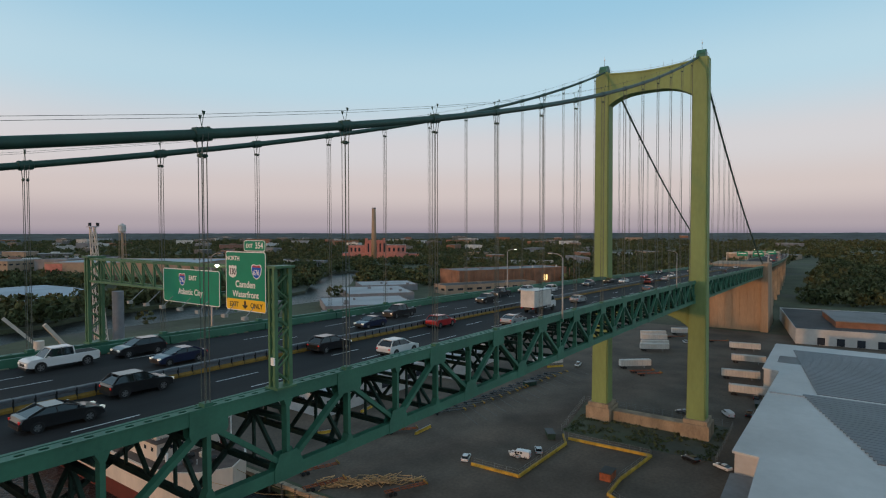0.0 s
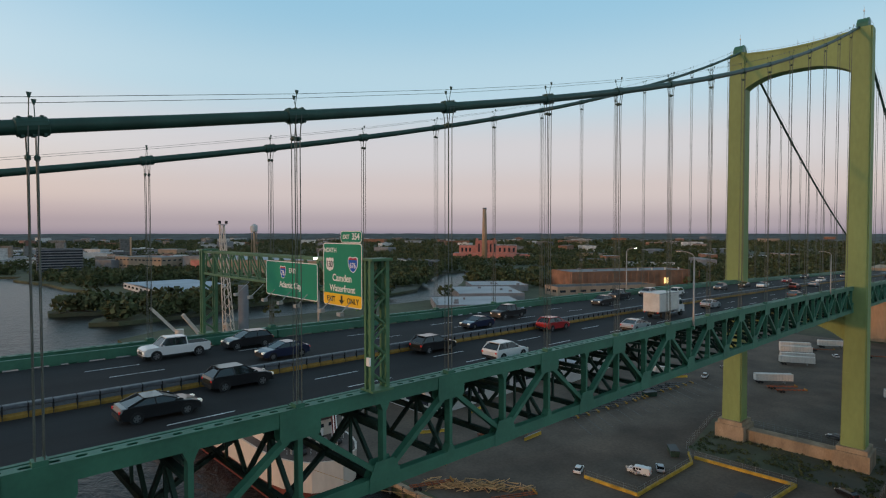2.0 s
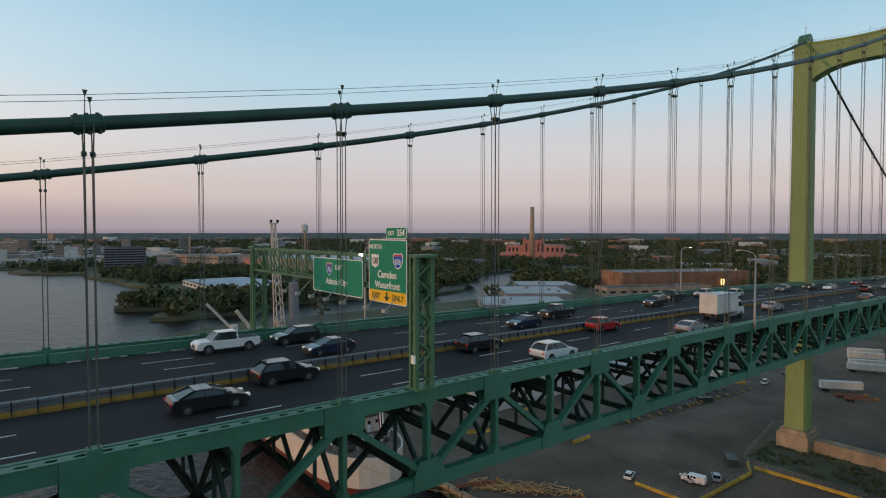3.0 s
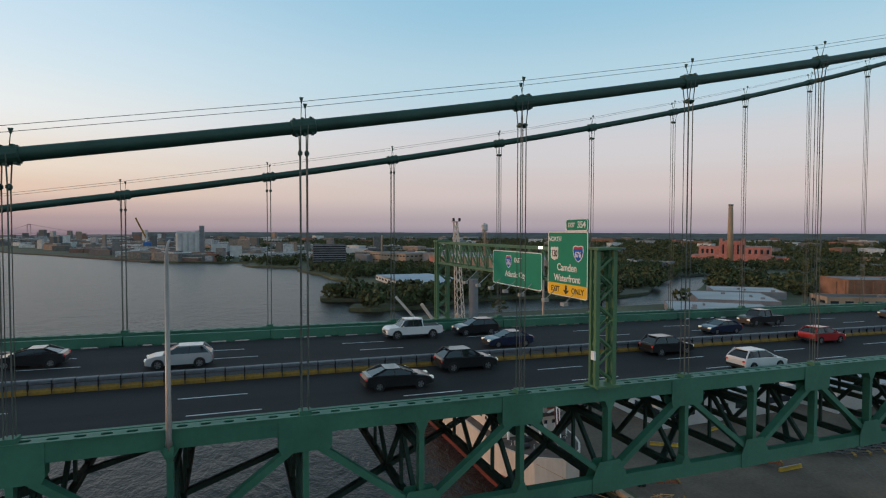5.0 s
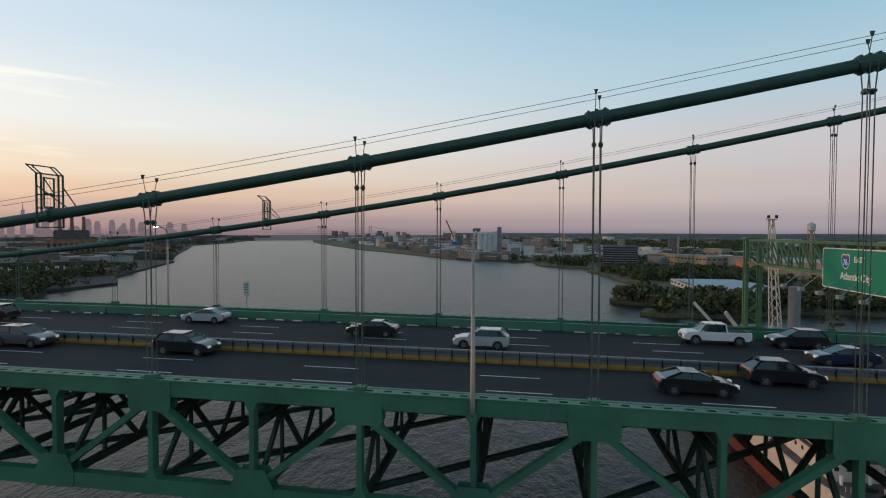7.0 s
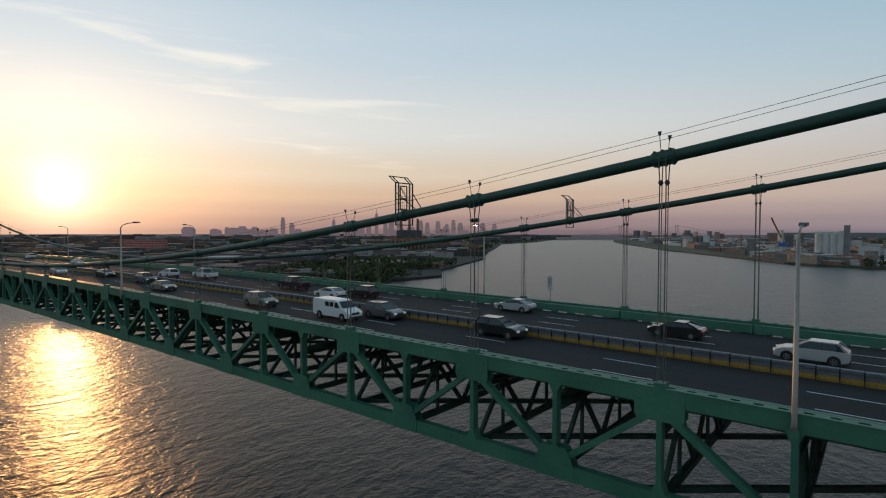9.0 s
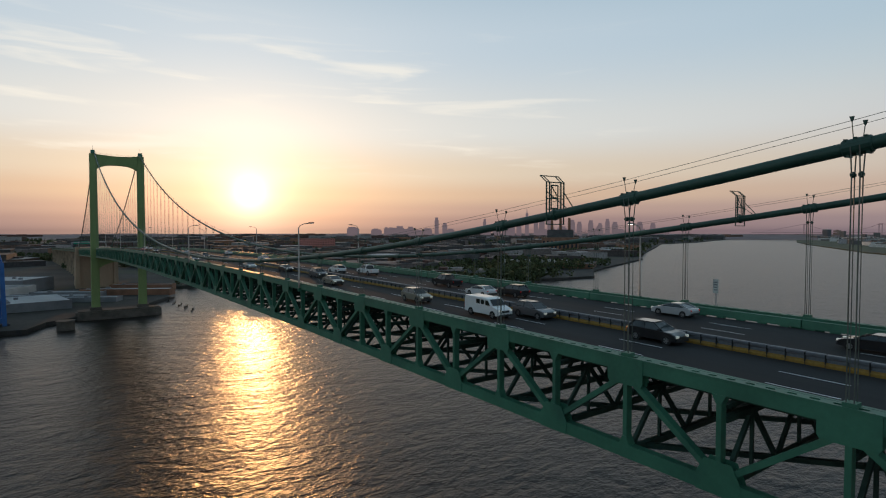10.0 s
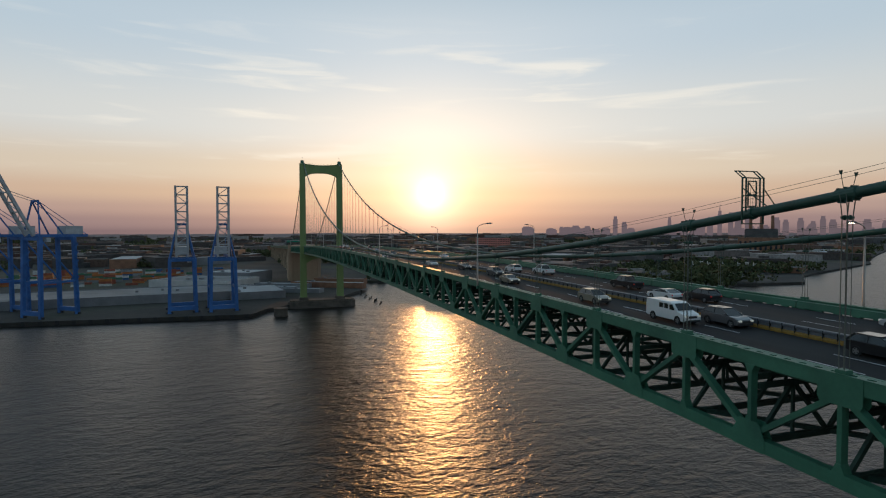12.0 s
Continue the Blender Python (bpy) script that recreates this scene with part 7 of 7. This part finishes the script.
# big shore letters, worn past reading
lt = thing("shore_letters", (-640, 634, LAND), "row of worn white letters on a dark shore wall", "lettering")
for k in range(11):
    if k != 5:
        bx, by = -684 + k * 7.0, 588 + k * 7.2
        bar = Shape().box((bx, by, 9.0), (1.1, 0.6, 5.4), 0.8)
        bar.box((bx + 1.5, by + 1.55, 9.0 + (2.2 if k % 2 else -2.2)), (3.2, 0.6, 1.1), 0.8)
        bar.box((bx + 1.5, by + 1.55, 9.0), (3.0, 0.6, 0.9), 0.8)
        if k % 3:
            bar.box((bx + 2.6, by + 2.7, 9.0 + (1.2 if k % 2 else -1.0)), (1.0, 0.6, 3.0), 0.8)
        part("letter_bar", bar, M_TRAILER, lt)
part("wall", Shape().box((-648, 626, 2.5), (108, 3.0, 7.0), 0.8), WALLS["dark"], lt)


def town_material(name, tones):
    m = bpy.data.materials.new(name)
    m.use_nodes = True
    nt = m.node_tree
    p = nt.nodes["Principled BSDF"]
    isl = nt.nodes.new("ShaderNodeNewGeometry").outputs["Random Per Island"]
    col = ramp_node(nt, isl, [(k / len(tones), c) for k, c in enumerate(tones)], "CONSTANT")
    nz = nt.nodes.new("ShaderNodeTexNoise")
    nz.inputs["Scale"].default_value, nz.inputs["Detail"].default_value = 0.25, 4.0
    nt.links.new(nt.nodes.new("ShaderNodeTexCoord").outputs["Object"], nz.inputs["Vector"])
    g = ramp_node(nt, nz.outputs[0], [(0.35, (0.7,) * 3), (0.65, (1.15,) * 3)], "LINEAR")
    nt.links.new(mix_node(nt, 1.0, col, g, "MULTIPLY"), p.inputs["Base Color"])
    p.inputs["Roughness"].default_value = 0.85
    return m


def block(shape, x, y, w, d, h, turn):
    """A far house: a wall box, a roof slab over it and a smaller roof house."""
    shape.box((x, y, LAND + h / 2), (w, d, h), turn)
    shape.box((x, y, LAND + h + 0.3), (w + 0.8, d + 0.8, 0.6), turn)
    if w > 40:
        shape.box((x, y, LAND + h + 2.2), (w * 0.25, d * 0.35, 3.2), turn)


M_TOWN_W = town_material("west_town", [(0.08, 0.065, 0.06), (0.13, 0.08, 0.06), (0.06, 0.055, 0.055), (0.16, 0.13, 0.12), (0.10, 0.05, 0.04), (0.30, 0.28, 0.27), (0.07, 0.06, 0.06)])
M_TOWN_E = town_material("east_town", [(0.20, 0.19, 0.18), (0.30, 0.22, 0.17), (0.12, 0.12, 0.125), (0.50, 0.48, 0.46), (0.24, 0.13, 0.10), (0.36, 0.36, 0.37), (0.15, 0.14, 0.13), (0.60, 0.59, 0.57)])
far_blocks = Shape()
for k in range(560):
    while True:
        d = 640 * (4600 / 640) ** rng.uniform()
        a = radians(rng.uniform(22, 118))
        x, y = -3 - d * math.sin(a), -30 + d * math.cos(a)
        if inside(x, y, WEST_BANK) and not (x > -1000 and y < 100) and not (-1330 < x < -650 and -30 < y < 70) and math.hypot(x + 1085, y - 1165) > 120 and math.hypot(x + 600, y - 560) > 150 and inside(x + 60, y, WEST_BANK):
            break
    grow = 1.0 + d / 2400
    h = rng.uniform(5, 14) * (1.0 + d / 3200)
    wl = ("brown", "dark", "gray", "dark", "dark", "brown")[int(rng.integers(0, 6))]
    rf = ("gray", "dark", "white", "dark", "gray")[int(rng.integers(0, 5))]
    if k < 85:
        building(x, y, rng.uniform(20, 80) * grow, rng.uniform(14, 40) * grow, h, rng.uniform(0, 180), wl, rf, wl + " low industrial building on the flat bank", "building", group="buildings on the west bank", windows=False, simple=True)
    else:
        block(far_blocks, x, y, rng.uniform(20, 80) * grow, rng.uniform(14, 40) * grow, h, rng.uniform(0, 3.1))
solid("far_rooftops", far_blocks, M_TOWN_W, "spread of far low brown city buildings", "buildings", kind="stuff")

# waterfront town on the far east shore: works, sheds and blocks past counting
shore = Shape()
for k in range(520):
    while True:
        u = rng.uniform()
        y = 1180 + 3300 * u ** 1.3
        edge = -120 - (y - 1180) * 0.48
        x = edge + abs(rng.normal()) * (160 + 0.12 * y)
        if inside(x, y, EAST_BANK) and inside(x - 14, y - 14, EAST_BANK) and not (-150 < x < 60 and 1320 < y < 1420):
            break
    grow = 0.7 + y / 3600
    tall = rng.uniform() < 0.10
    h = (rng.uniform(22, 42) if tall else rng.uniform(5, 14)) * (0.8 + y / 4200)
    w = (rng.uniform(12, 24) if tall else rng.uniform(16, 70)) * grow
    block(shore, x, y, w, w * rng.uniform(0.3, 0.7), h, rng.normal() * 0.25 - 0.45)
for k in range(80):
    while True:
        x, y = rng.uniform(60, 3600), rng.uniform(900, 4500)
        if inside(x, y, EAST_BANK) and not any(x0 - 60 < x < x1 + 60 and y0 - 60 < y < y1 + 60 for x0, x1, y0, y1 in CLEAR):
            break
    grow = 0.8 + math.hypot(x, y) / 2600
    block(shore, x, y, rng.uniform(16, 60) * grow, rng.uniform(10, 26) * grow, rng.uniform(8, 15) * (0.8 + math.hypot(x, y) / 3400), rng.uniform(0, 3.1))
solid("waterfront_town", shore, M_TOWN_E, "spread of far pale works, sheds and town blocks", "buildings", kind="stuff")
wharf = Shape()
for k in range(16):
    t0 = k / 16
    x, y = -175 - 420 * t0 * 1.0, 1236 + 640 * t0
    wharf.box((x + 10, y + 4, WATER + 1.2), (46, 12, 4.4), -1.0)
solid("wharf", wharf, M_PIERDARK, "dark timber wharf along the far waterfront", "wharf", kind="structure")

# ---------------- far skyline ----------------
# distance haze put into the colour, lifted by a faint emission
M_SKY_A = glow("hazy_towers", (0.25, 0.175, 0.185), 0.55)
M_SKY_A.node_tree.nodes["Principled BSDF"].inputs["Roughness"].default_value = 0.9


def skyscraper(az, el, width, spire=0.0, d=4550.0):
    x, y = -3 - d * math.sin(radians(az)), -30 + d * math.cos(radians(az))
    top = 60 + d * math.tan(radians(el))
    t = thing("skyscraper", (x, y, LAND), "hazy far city tower block on the skyline", "skyscraper", "towers of the far city", turn=az)
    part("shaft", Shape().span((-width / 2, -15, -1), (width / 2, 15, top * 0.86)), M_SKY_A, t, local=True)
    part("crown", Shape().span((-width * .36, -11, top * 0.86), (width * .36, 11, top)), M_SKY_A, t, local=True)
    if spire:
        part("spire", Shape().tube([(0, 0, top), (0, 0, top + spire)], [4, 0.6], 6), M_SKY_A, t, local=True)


for az, el, w, sp in [(54.75, 1.30, 34, 0), (53.9, 0.75, 40, 0), (49.8, 1.15, 26, 0), (45.5, 1.72, 30, 50), (44.6, 1.55, 34, 0), (44.0, 1.35, 44, 0), (43.2, 1.25, 40, 0), (46.3, 1.15, 40, 0), (47.0, 0.95, 44, 0),
                      (41.0, 1.05, 44, 0), (40.3, 0.85, 38, 0), (39.2, 0.98, 40, 0), (38.3, 0.70, 36, 0), (37.6, 1.12, 34, 0), (36.9, 0.82, 44, 0), (34.6, 0.82, 46, 0), (33.4, 0.70, 40, 0), (48.4, 0.8, 40, 0)]:
    skyscraper(az, el, w, sp)
for _ in range(30):
    skyscraper(rng.uniform(30, 64), rng.uniform(0.05, 0.42), rng.uniform(30, 80))

# far suspension bridge upstream, in the same haze-tinted glowing material
fb = thing("far_bridge", (-1500, 4400, WATER), "hazy far suspension bridge over the river", "bridge")
pts = [(-1685, 4360), (-1283, 4480)]
for x, y in pts:
    for e in (-9, 9):
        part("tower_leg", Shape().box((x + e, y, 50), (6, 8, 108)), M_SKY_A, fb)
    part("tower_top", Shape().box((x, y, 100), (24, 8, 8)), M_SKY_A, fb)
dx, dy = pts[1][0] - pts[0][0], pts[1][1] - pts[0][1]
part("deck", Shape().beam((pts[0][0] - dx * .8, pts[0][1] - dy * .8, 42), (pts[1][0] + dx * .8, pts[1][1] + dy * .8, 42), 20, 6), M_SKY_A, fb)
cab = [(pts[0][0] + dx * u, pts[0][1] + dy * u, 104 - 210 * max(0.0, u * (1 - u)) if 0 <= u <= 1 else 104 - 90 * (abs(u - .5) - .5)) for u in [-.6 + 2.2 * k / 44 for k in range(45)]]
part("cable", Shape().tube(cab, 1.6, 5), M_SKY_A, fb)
